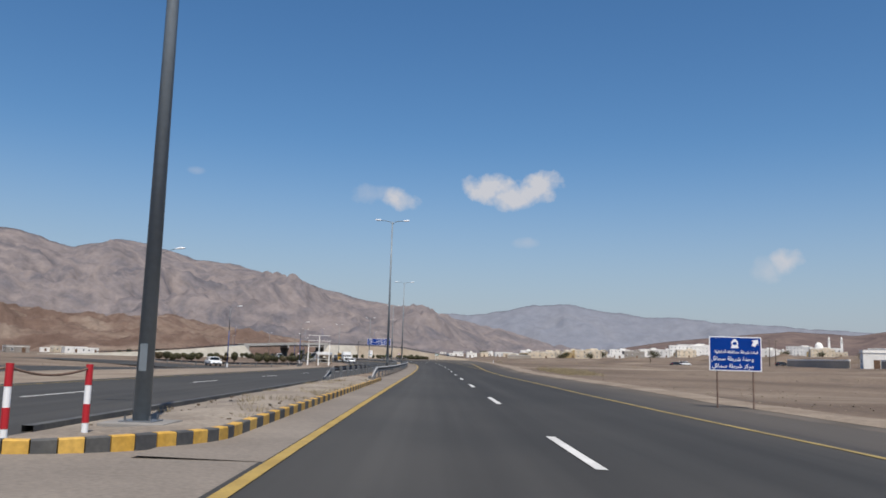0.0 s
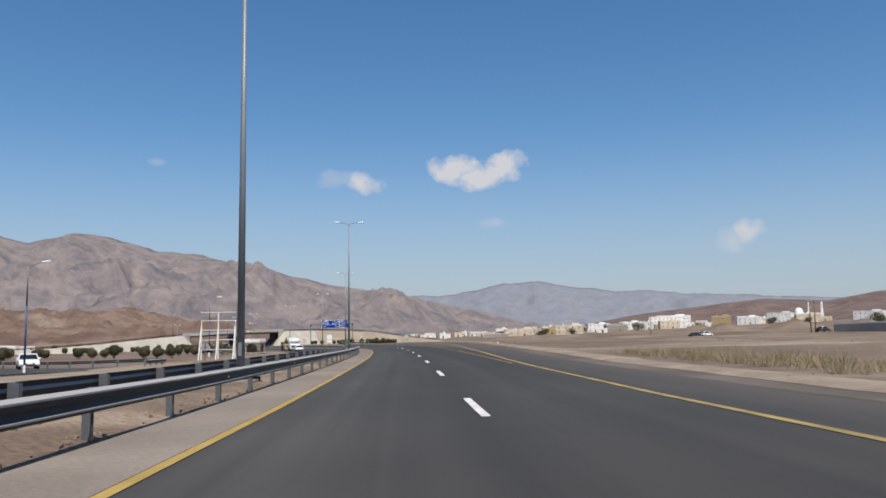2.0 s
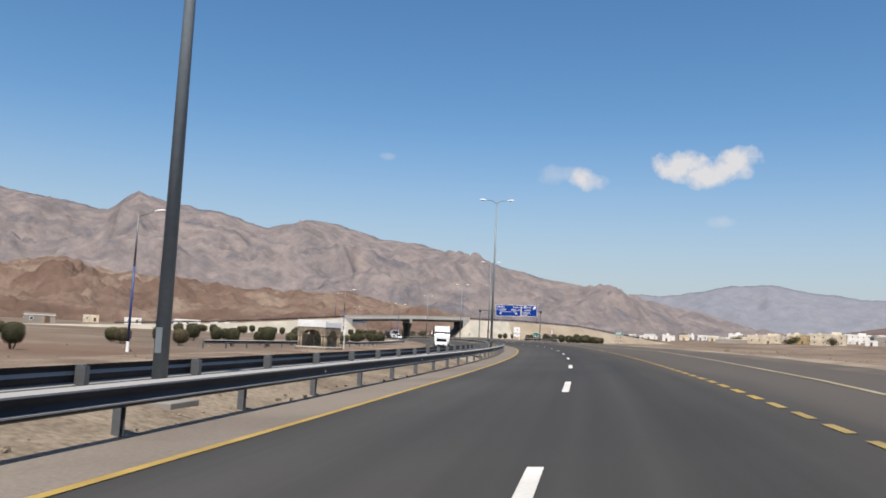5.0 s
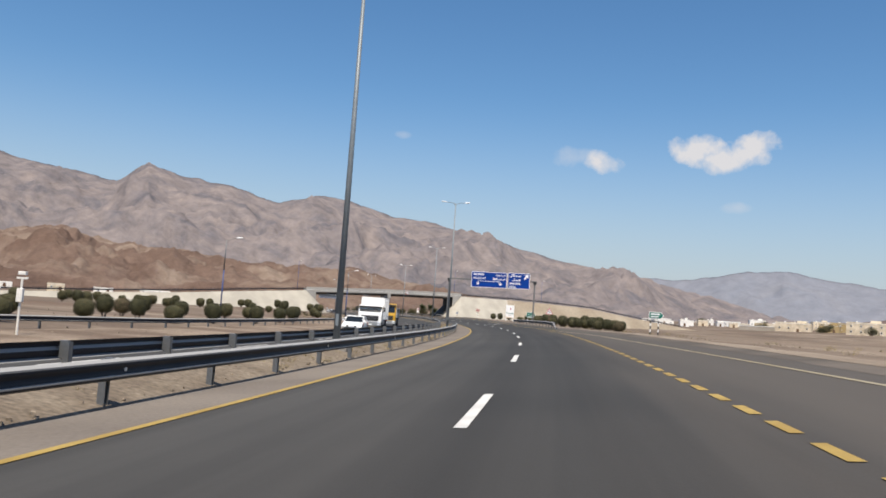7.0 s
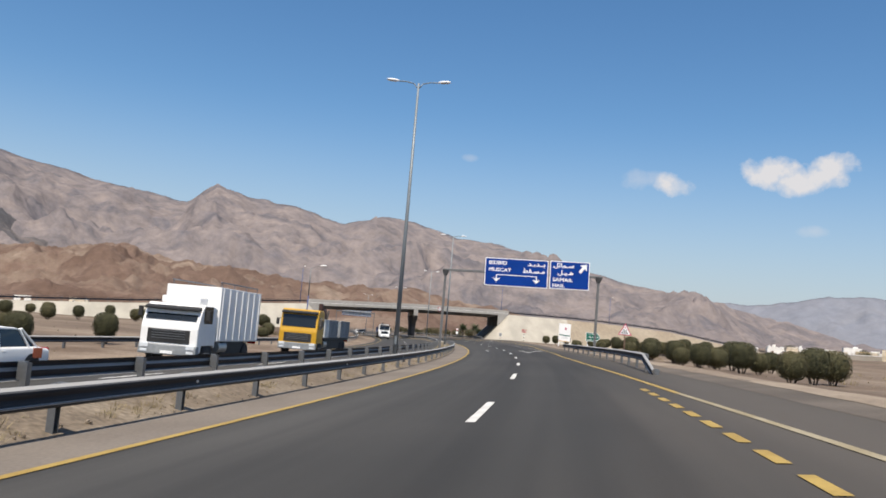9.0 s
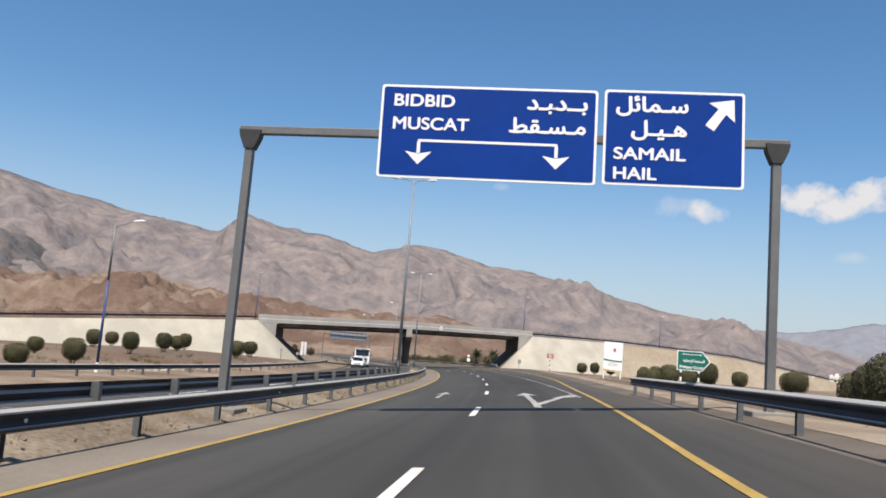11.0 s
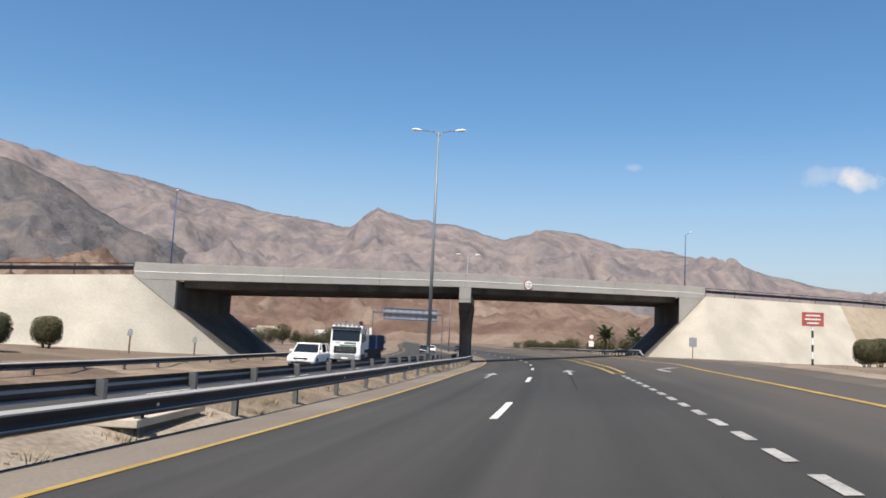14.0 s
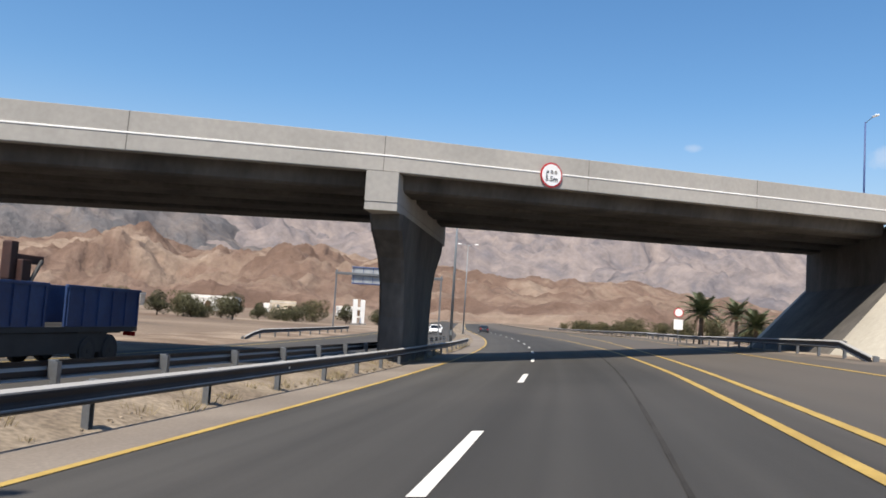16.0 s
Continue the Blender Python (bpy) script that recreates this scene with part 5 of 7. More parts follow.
def green_sign(s, lat, w, h, z0, turn, text):
    root = tagged(new("arrow_sign"), "green arrow-shaped direction sign on two striped posts", "road sign", "green arrow signs")
    root.matrix_basis = stand(s, lat, turn)
    for px in (w * 0.13, w * 0.66):
        striped_post(root, px, z0 + 0.1)
    tip = h * 0.42
    out = [(0, 0), (w - tip, 0), (w, h * 0.5), (w - tip, h), (0, h)]
    b = part("sign_board", prism_bm(out, 0.03), M_SIGNWHITE, root, "", Matrix.Translation((0, 0, z0)))
    e = 0.035
    part("green_field", prism_bm([(e, e), (w - tip - e * 0.4, e), (w - e * 1.6, h * 0.5), (w - tip - e * 0.4, h - e), (e, h - e)], 0.01), M_GREEN, b, "", Matrix.Translation((0, -0.006, 0)))
    if text:
        letters("lettering", "Primary Court", 0.19, M_SIGNWHITE, b, (0.12, -0.012, 0.10), bold=0.006, stretch=0.98)
        letters("lettering", "\ufe94\ufef4\ufe8b\ufe8d\ufeaa\ufe98\ufe91\ufef9\ufe8d \ufe94\ufee4\ufedc\ufea4\ufee4\ufedf\ufe8d", 0.17, M_SIGNWHITE, b, (1.27, -0.012, 0.41), "RIGHT", bold=0.005, stretch=0.84)
        for k in range(5):
            bar("small_writing", 0.14, 0.035, M_SIGNWHITE, b, 0.30 + 0.19 * k, 0.74, -0.012)
    else:
        bar("script_line", w * 0.6, h * 0.2, M_SIGNWHITE, b, w * 0.42, h * 0.58, -0.012)
        bar("script_line", w * 0.5, h * 0.14, M_SIGNWHITE, b, w * 0.40, h * 0.24, -0.012)


green_sign(306, 12.5, 1.55, 0.92, 1.12, -4, True)
green_sign(233.5, 15.1, 1.24, 0.56, 1.4, -4, False)


def warning_sign():
    root = tagged(new("warning_sign"), "white triangular warning sign with a red border on a striped post", "road sign")
    root.matrix_basis = stand(280.5, 12.0, -6)
    part("post", tube_bm((0, 0.05, -0.3), (0, 0.05, 2.0), 0.05, n=10), M_RUST, root)
    w, h = 1.02, 0.92
    b = part("sign_plate", prism_bm([(-w / 2, 0), (w / 2, 0), (0, h)], 0.02), M_ROSE, root, "faded red border", Matrix.Translation((0, 0, 1.70)))
    k = 0.085
    part("white_field", prism_bm([(-w / 2 + k * 1.35, k * 0.70), (w / 2 - k * 1.35, k * 0.70), (0, h - k * 1.55)], 0.01), M_SIGNWHITE, b, "", Matrix.Translation((0, -0.006, 0)))
    for dx, z, q, m in ((0.0, 0.50, 0.12, M_ROSE), (-0.09, 0.33, 0.10, M_BLACK), (0.09, 0.33, 0.10, M_BLACK)):
        bar("symbol", 0.09, q, m, b, dx, z, -0.012)
    for dx, q in ((-0.20, 0.12), (-0.04, 0.14), (0.14, 0.15)):
        bar("writing", q, 0.07, M_BLACK, b, dx, 0.13, -0.012)
        bar("writing", q * 0.7, 0.05, M_BLACK, b, dx * 0.8, 0.24, -0.012)


warning_sign()


def billboard():
    root = tagged(new("notice_board"), "white upright notice board with a green band on two white posts", "notice board")
    root.matrix_basis = stand(348.4, 16.0, 10)
    for px in (0.08, 1.84):
        part("post", box_bm(0.10, 0.10, 1.25, Matrix.Translation((px, 0.05, -0.2)), 0.01), M_SIGNWHITE, root)
    b = part("board", panel_bm(1.96, 2.86, 0.05, 0.03), M_SIGNWHITE, root, "", Matrix.Translation((0, 0, 0.74)))
    poly_part("green_band", [(0.02, 1.05), (0.6, 0.99), (1.3, 0.94), (1.90, 0.92), (1.90, 1.08), (1.3, 1.07), (0.6, 1.13), (0.02, 1.21)], M_GREEN, b, -0.006)
    poly_part("red_emblem", [(1.0, 1.95), (1.12, 1.86), (1.24, 1.95), (1.26, 2.15), (1.2, 2.25), (1.12, 2.28), (1.02, 2.24), (0.96, 2.12)], M_ROSE, b, -0.006)
    poly_part("yellow_foot", [(0.02, 0.04), (1.90, 0.04), (1.90, 0.10), (0.9, 0.14), (0.02, 0.20)], M_KERBY, b, -0.006)
    for k in range(3):
        bar("writing", 1.1 - 0.15 * k, 0.035, M_GREYINK, b, 1.0, 0.55 + 0.14 * k, -0.006)


billboard()


def red_sign():
    root = tagged(new("red_notice"), "small red notice board on a striped post before the paved slope", "road sign")
    root.matrix_basis = stand(382.6, 16.1, -4)
    striped_post(root, 0.0, 1.9)
    b = part("board", panel_bm(0.92, 0.62, 0.03, 0.02), M_REDBOARD, root, "", Matrix.Translation((-0.46, -0.02, 1.78)))
    for k, w in enumerate((0.5, 0.66, 0.6)):
        bar("writing", w, 0.07, M_PALE, b, 0.46, 0.10 + 0.17 * k, -0.006)


red_sign()


def white_sign():
    root = tagged(new("grey_notice"), "grey weathered sign plate on a single post", "road sign")
    root.matrix_basis = stand(409, 16.1, 12)
    part("post", tube_bm((0, 0.04, -0.3), (0, 0.04, 1.7), 0.035, n=8), M_RUST, root)
    part("plate", panel_bm(0.62, 0.72, 0.02, 0.05), M_PLATE, root, "", Matrix.Translation((-0.31, 0, 0.95)))


white_sign()


def round_sign(parent, m, text_top, text_low, r=0.42):
    b = part("clearance_sign", tube_bm((0, 0.03, 0), (0, -0.0, 0), r, n=28), M_RED, parent, "round white height limit sign with a red rim", m)
    part("white_disc", tube_bm((0, 0.0, 0), (0, -0.012, 0), r * 0.87, n=28), M_SIGNWHITE, b)
    letters("lettering", text_low, 0.30, M_BLACK, b, (0, -0.018, -0.26), "CENTER", bold=0.004)
    letters("lettering", text_top, 0.26, M_BLACK, b, (0, -0.018, 0.06), "CENTER", bold=0.004)
    return b


FT = math.degrees(math.atan2(FD.y, FD.x))
ux = deck_pt(34.8, -0.04, top_z(34.8) - 0.83)
round_sign(bridge, Matrix.Translation(-bridge.location) @ pose(*ux, 0, 0, FT), "\u0645 \u0665.\u0665", "5.5m", 0.52)


def back_triangle():
    root = tagged(new("triangle_sign_back"), "bare back of a triangular road sign on a steel post", "road sign")
    root.matrix_basis = stand(114, -16.6)
    part("post", box_bm(0.10, 0.10, 2.3, Matrix.Translation((0, -0.06, -0.3)), 0.01), M_RUST, root)
    part("plate", prism_bm([(-0.55, 0), (0.55, 0), (0, 0.98)], 0.015), M_PLATE, root, "", Matrix.Translation((0, 0, 1.25)))
    for z in (1.42, 1.85):
        part("bracket", box_bm(0.3, 0.04, 0.06, Matrix.Translation((0, -0.03, z))), M_RUST, root)


back_triangle()


def delineator(s, lat):
    root = tagged(new("marker_post"), "red and white banded marker post beside the kerb", "marker post", "marker posts")
    root.matrix_basis = stand(s, lat, 0, float(roadz(s, lat)))
    p = part("post", tube_bm((0, 0, -0.2), (0, 0, 0.95), 0.04, n=12), M_SIGNWHITE, root)
    for a, b in ((0.0, 0.0), (0.24, 0.47), (0.70, 0.955)):
        if b:
            part("red_band", tube_bm((0, 0, a), (0, 0, b), 0.0425, n=12), M_RED, p)
    return root


delineator(-15.5, -2.6)
delineator(-16.7, -3.0)
delineator(-17.2, -4.4)


def chain():
    cu = bpy.data.curves.new("chain", "CURVE")
    cu.dimensions, cu.bevel_depth = "3D", 0.015
    pts = []
    for (s0, l0), (s1, l1) in (((-15.5, -2.6), (-16.7, -3.0)), ((-16.7, -3.0), (-17.2, -4.4))):
        for k in range(9):
            q = k / 8
            pts.append(rp(s0 + (s1 - s0) * q, l0 + (l1 - l0) * q, 0.91 - 0.35 * q * (1 - q)))
    sp = cu.splines.new("POLY")
    sp.points.add(len(pts) - 1)
    for p, v in zip(sp.points, pts):
        p.co = (*v, 1)
    cu.materials.append(M_RUST)
    put("chain", cu, label="thin sagging chain strung between marker posts", category="chain")


chain()


# ---------------------------------------------------------------- frame of an old hoarding
def hoarding_frame():
    root = tagged(new("hoarding_frame"), "empty white steel frame of an old roadside hoarding", "hoarding frame")
    root.matrix_basis = stand(125, -17.3, 2)
    for x in (-1.85, 0.0, 1.85):
        top = 5.45 if x == 0 else 3.75
        part("upright", box_bm(0.13, 0.13, top, Matrix.Translation((x, 0, -0.1))), M_PALE, root)
        part("brace", tube_bm((x, -2.0, -0.1), (x, -0.05, 3.7), 0.065, n=8), M_PALE, root)
        if x:
            part("thin_post", box_bm(0.06, 0.06, 0.75, Matrix.Translation((x, 0, 3.65))), M_PALE, root)
    for z in (5.30, 4.36, 3.30, 2.2, 1.1):
        part("rail", box_bm(3.85, 0.06, 0.07, Matrix.Translation((0, 0.10, z))), M_PALE, root)


hoarding_frame()


# ---------------------------------------------------------------- shelter
def shelter():
    root = tagged(new("roadside_shelter"), "small stone shelter with paired columns, arches and a white crenellated roof", "shelter")
    root.matrix_basis = stand(191.2, -19.6, -18, -0.12) @ Matrix.Diagonal((0.68, 0.68, 0.82, 1))
    L, D, H = 4.6, 4.4, 2.1
    part("plinth", box_bm(L + 0.5, D + 0.5, 0.30, None, 0.03), M_STONE, root, "stone plinth")
    part("step", box_bm(L + 0.3, D + 0.3, 0.06, Matrix.Translation((0, 0, 0.30)), 0.01), M_PALE, root)
    for sx in (-1, 1):
        for sy in (-1, 1):
            x, y = sx * (L / 2 - 0.15), sy * (D / 2 - 0.15)
            for ox, oy in ((0, 0), (-sx * 0.42, 0), (0, -sy * 0.42)):
                c = part("column", tube_bm((x + ox, y + oy, 0.36), (x + ox, y + oy, 1.62), 0.13, 0.11, 14), M_CREAM, root, smooth=True)
                part("capital", box_bm(0.32, 0.32, 0.12, Matrix.Translation((x + ox, y + oy, 1.62)), 0.02), M_CREAM, c)
    def arch(w, z0, z1, a):
        pts = [(-w / 2, z0), (-a, z0)]
        for k in range(1, 12):
            t = k / 12
            if t <= 0.5:
                pts.append((-a + a * (1 - math.cos(math.pi * t)), z0 + 0.62 * math.sin(math.pi * t) ** 0.8))
            else:
                pts.append((a - a * (1 - math.cos(math.pi * (1 - t))), z0 + 0.62 * math.sin(math.pi * (1 - t)) ** 0.8))
        pts += [(a, z0), (w / 2, z0), (w / 2, z1), (-w / 2, z1)]
        return pts
    for turn, w, off in ((0, L, D / 2), (180, L, D / 2), (90, D - 0.72, L / 2), (270, D - 0.72, L / 2)):
        bm = prism_bm(arch(w, 1.74, 2.66, w / 2 - 0.85), 0.34)
        part("arch", bm, M_STONE, root, "rough stone arch", pose(0, 0, 0, 0, 0, turn) @ Matrix.Translation((0, -off, 0)))
    part("roof_slab", box_bm(L + 0.12, D + 0.12, 0.62, Matrix.Translation((0, 0, 2.67)), 0.02), M_WHITEWALL, root, "white rendered roof band")
    for side in range(4):
        n = 11
        ln = L + 0.12 if side % 2 == 0 else D + 0.12
        of = (D + 0.12) / 2 - 0.08 if side % 2 == 0 else (L + 0.12) / 2 - 0.08
        for k in range(n):
            x = -ln / 2 + ln * (k + 0.5) / n
            if abs(x) > ln / 2 - 0.17 and side % 2:
                continue
            part("merlon", box_bm(ln / n * 0.56, 0.14, 0.22, Matrix.Translation((x, -of, 3.29)), 0.01), M_WHITEWALL, root, "", pose(0, 0, 0, 0, 0, 90 * side))
    part("back_wall", box_bm(L - 1.0, 0.16, 1.4, Matrix.Translation((0, D / 2 - 0.2, 0.36)), 0.01), M_STONE, root)
    part("side_wall", box_bm(0.16, D - 1.2, 1.4, Matrix.Translation((-L / 2 + 0.2, 0, 0.36)), 0.01), M_STONE, root)


shelter()


def camera_post():
    root = tagged(new("marker_pole"), "white post with a small white cabinet near the shelter", "pole")
    root.matrix_basis = pose(-24.4, 193.4, -0.16, 0, 0, 12)
    part("pole", tube_bm((0, 0, -0.2), (0, 0, 2.6), 0.05, n=10), M_PALE, root)
    part("cabinet", box_bm(0.26, 0.2, 0.6, Matrix.Translation((0, -0.05, 1.5)), 0.03), M_PALE, root)
    part("cross_piece", box_bm(0.5, 0.08, 0.1, Matrix.Translation((0, 0, 2.5)), 0.02), M_PALE, root)
    part("cap", box_bm(0.34, 0.2, 0.16, Matrix.Translation((0, 0, 2.68)), 0.03), M_PALE, root)


camera_post()


# ---------------------------------------------------------------- sign back and panels beyond the overpass
def sign_back():
    root = tagged(new("overhead_sign_back"), "back of an overhead sign above the opposite carriageway", "road sign")
    root.matrix_basis = stand(493, -10.8, 3, 0)
    for x in (-7.2, 5.2):
        part("column", box_bm(0.18, 0.18, 7.2, Matrix.Translation((x, 0, -0.2)), 0.02), M_POST, root)
    part("beam", box_bm(12.7, 0.25, 0.3, Matrix.Translation((-1.0, 0, 6.45)), 0.02), M_POST, root)
    b = part("sign_board", box_bm(9.6, 0.05, 2.1, Matrix.Translation((-0.6, 0.2, 5.4)), 0), M_PLATE, root, "plain metal back of the board")
    for z in (5.46, 6.4, 7.36):
        part("rib", box_bm(9.6, 0.08, 0.10, Matrix.Translation((-0.6, 0.12, z))), M_BLUEMAST, b, "blue stiffening rib")
    for k in range(9):
        part("rib", box_bm(0.05, 0.08, 2.0, Matrix.Translation((-5.2 + k * 1.15, 0.10, 5.45))), M_BLUEMAST, b, "blue stiffening rib")


sign_back()


def white_panel(s, lat, h):
    root = tagged(new("white_pylon"), "tall white slab monument on the far verge", "monument", "white pylons")
    root.matrix_basis = stand(s, lat, 20, -0.2)
    part("slab", box_bm(0.75, 0.3, h, None, 0.03), M_WHITEWALL, root)
    part("foot", box_bm(1.5, 0.8, 0.4, None, 0.03), M_CONC, root)


white_panel(540, -21.3, 4.5)
white_panel(542, -20.2, 4.5)


def limit_signs():
    root = tagged(new("limit_sign"), "round limit sign over a white plate on a post", "road sign")
    root.matrix_basis = stand(462, 15.3, -4)
    part("post", tube_bm((0, 0.04, -0.3), (0, 0.04, 2.6), 0.04, n=8), M_POST, root)
    d = part("disc", tube_bm((0, 0.02, 2.6), (0, 0.0, 2.6), 0.38, n=24), M_RED, root)
    part("white_disc", tube_bm((0, 0.0, 2.6), (0, -0.01, 2.6), 0.30, n=24), M_SIGNWHITE, d)
    part("plate", panel_bm(0.7, 0.8, 0.02, 0.04), M_SIGNWHITE, root, "", Matrix.Translation((-0.35, -0.01, 1.25)))


limit_signs()


# ---------------------------------------------------------------- slabs, poles
def culvert(s, lat, lx, ly):
    root = tagged(new("culvert_cover"), "pale concrete culvert cover slab in the median", "concrete slab", "culvert covers")
    root.matrix_basis = stand(s, lat, 6, float(roadz(s, lat)) - 2.1 * float(bank(s)))
    part("slab", box_bm(lx, ly, 0.13, Matrix.Translation((0, 0, 0.26)), 0.02), M_PALECONC, root)
    # Black block painted in for the shade in the gap beneath.
    part("gap_shade", box_bm(lx - 0.16, ly - 0.16, 0.26, Matrix.Translation((0, 0, 0.0)), 0.0), M_BLACK, root, "black block as the shade under the slab")


culvert(164.2, -2.6, 1.7, 3.4)
for s0_, s1_ in ((155.0, 166.5), (351.0, 359.5)):
    put("culvert_apron", ribbon("culvert_apron", s0_, s1_, [(-3.55, 0.06), (-3.1, lambda s: 0.105 + wob(s, 51) * 0.4), (-2.2, lambda s: 0.10 + wob(s, 52) * 0.4), (-1.52, lambda s: 0.03 + wob(s, 53) * 0.3)], M_NOSE, 1.0, smooth=True),
        label="pale concrete apron round a culvert in the median", category="concrete apron", kind="structure")
culvert(54.9, -2.45, 0.9, 0.35)
culvert(357.0, -2.45, 1.4, 3.2)


def small_post(s, lat):
    root = tagged(new("edge_post"), "small black and white edge post in the sand", "marker post", "edge posts")
    root.matrix_basis = stand(s, lat)
    p = part("post", tube_bm((0, 0, -0.2), (0, 0, 0.55), 0.035, n=10), M_SIGNWHITE, root)
    part("band", tube_bm((0, 0, 0.32), (0, 0, 0.46), 0.037, n=10), M_BLACK, p)


small_post(111, 12.4)


def slope_post(s, lat, h):
    root = tagged(new("cable_marker"), "dark steel marker post before the paved slope", "marker post", "cable markers")
    root.matrix_basis = stand(s, lat, 0, 0.0)
    part("post", box_bm(0.09, 0.09, h, Matrix.Translation((0, 0, -0.3)), 0.01), M_RUST, root)
    part("plate", box_bm(0.36, 0.03, 0.4, Matrix.Translation((0, -0.05, h - 0.75)), 0.01), M_PLATE, root)


slope_post(397, -23.0, 2.3)
slope_post(404, -21.2, 1.9)


# ---------------------------------------------------------------- plants
M_LEAF = material("olive_leaf", (0.060, 0.056, 0.021), 0.8, vary=0.25, patch=1.2, fine=8, second=(0.085, 0.074, 0.031), island=0.25)
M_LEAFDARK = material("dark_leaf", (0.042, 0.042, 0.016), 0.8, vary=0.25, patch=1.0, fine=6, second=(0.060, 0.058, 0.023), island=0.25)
M_LEAFBROWN = material("brown_leaf", (0.082, 0.060, 0.031), 0.8, vary=0.25, patch=1.2, fine=8, second=(0.12, 0.088, 0.046), island=0.35)
M_BARK = material("grey_brown_bark", (0.104, 0.080, 0.060), 0.9, vary=0.25, patch=2, fine=12, bump=0.01)
M_DRY = material("dry_grass", (0.235, 0.185, 0.105), 0.85, vary=0.2, patch=1, fine=8, second=(0.305, 0.252, 0.152), island=0.3)
M_PALMLEAF = material("palm_leaf", (0.052, 0.072, 0.030), 0.55, vary=0.2, patch=1, fine=6, second=(0.09, 0.105, 0.05), island=0.25)


def barrel(d, k):
    """How far a boxier-than-round clipped shape reaches in the direction d."""
    m = (abs(d[0]) ** 2 + abs(d[1]) ** 2) ** 0.5
    return 1.0 / (m ** (2 / k) + abs(d[2]) ** (2 / k) + 1e-9) ** (k / 2)


def leaf_cloud(vs, fs, centre, radii, count, size, rng, box=1.0):
    """Small bent leaves scattered on and just under an uneven round surface."""
    cx, cy, cz = centre
    waves = [(rng.uniform(-1, 1, 3) * 3.2, rng.uniform(0, 6.28)) for _ in range(4)]
    for _ in range(count):
        d = rng.normal(0, 1, 3)
        d /= np.linalg.norm(d)
        w = barrel(d, box) + 0.022 * sum(math.sin(float(a @ d) + b) for a, b in waves)
        q = w * (1.02 - 0.14 * rng.random() ** 1.6)
        p = np.array([cx + radii[0] * d[0] * q, cy + radii[1] * d[1] * q, cz + radii[2] * d[2] * q])
        n = d + rng.normal(0, 0.38, 3)
        n /= np.linalg.norm(n)
        u = np.cross(n, rng.normal(0, 1, 3))
        u /= np.linalg.norm(u) + 1e-9
        v = np.cross(n, u)
        L, W = size * rng.uniform(0.7, 1.4), size * rng.uniform(0.35, 0.6)
        k = len(vs)
        vs += [tuple(p - u * L), tuple(p + v * W + n * W * 0.3), tuple(p + u * L), tuple(p - v * W + n * W * 0.3)]
        fs += [(k, k + 1, k + 2), (k, k + 2, k + 3)]


def core_ball(bm, centre, radii, rng, rough=0.04, box=1.0):
    r = bmesh.ops.create_icosphere(bm, subdivisions=3, radius=1.0)
    for v in r["verts"]:
        q = (1 + rng.uniform(-rough, rough)) * barrel(v.co, box)
        v.co = Vector((centre[0] + v.co.x * radii[0] * q, centre[1] + v.co.y * radii[1] * q, centre[2] + v.co.z * radii[2] * q))


def bush(seed, wide, high, stem, leaf, label):
    """A clipped roadside shrub: short bare stems under a round dense crown."""
    rng = np.random.default_rng(seed)
    root = tagged(new("clipped_shrub"), label, "shrub", "clipped roadside shrubs")
    a, c = wide / 2, (high - stem) / 2
    cz = stem + c
    vs, fs = [], []
    leaf_cloud(vs, fs, (0, 0, cz), (a, a * 0.97, c), 3000, 0.045, rng, box=0.72)
    leaf_cloud(vs, fs, (0.04 * a, 0.05 * a, cz + 0.03 * c), (a, a * 0.96, c), 700, 0.06, rng, box=0.72)
    put("crown", mesh_of("crown", vs, fs, leaf), root)
    # Solid core ball in the dark leaf colour, behind the scattered leaves.
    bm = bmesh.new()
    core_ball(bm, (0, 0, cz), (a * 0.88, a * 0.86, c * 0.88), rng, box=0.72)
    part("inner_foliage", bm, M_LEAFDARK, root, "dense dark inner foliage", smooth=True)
    for k in range(5):
        t = 6.28 * k / 5 + rng.uniform(-0.4, 0.4)
        r0, r1 = 0.10, a * 0.5
        part("stem", tube_bm((r0 * math.cos(t), r0 * math.sin(t), -0.15), (r1 * math.cos(t), r1 * math.sin(t), stem + 0.5 * c), 0.045, 0.025, 6), M_BARK, root)
    return root


SHRUBS = [bush(1, 1.75, 1.9, 0.26, M_LEAF, "round clipped green shrub on short bare stems"),
          bush(2, 1.6, 1.95, 0.34, M_LEAFDARK, "tall clipped dark green shrub on bare stems"),
          bush(3, 1.95, 1.8, 0.22, M_LEAF, "broad clipped olive green shrub in sandy ground"),
          bush(4, 1.7, 1.75, 0.22, M_LEAFBROWN, "half-dry brownish clipped shrub in sandy ground")]
_used = [False] * 4
_rs = random.Random(11)


def plant(kind, m, size=1.0):
    m = m @ pose(0, 0, 0, 0, 0, _rs.uniform(0, 360)) @ Matrix.Diagonal((size, size, size * _rs.uniform(0.94, 1.06), 1))
    if not _used[kind]:
        _used[kind] = True
        SHRUBS[kind].matrix_basis = m
        return SHRUBS[kind]
    return copy_thing(SHRUBS[kind], m)


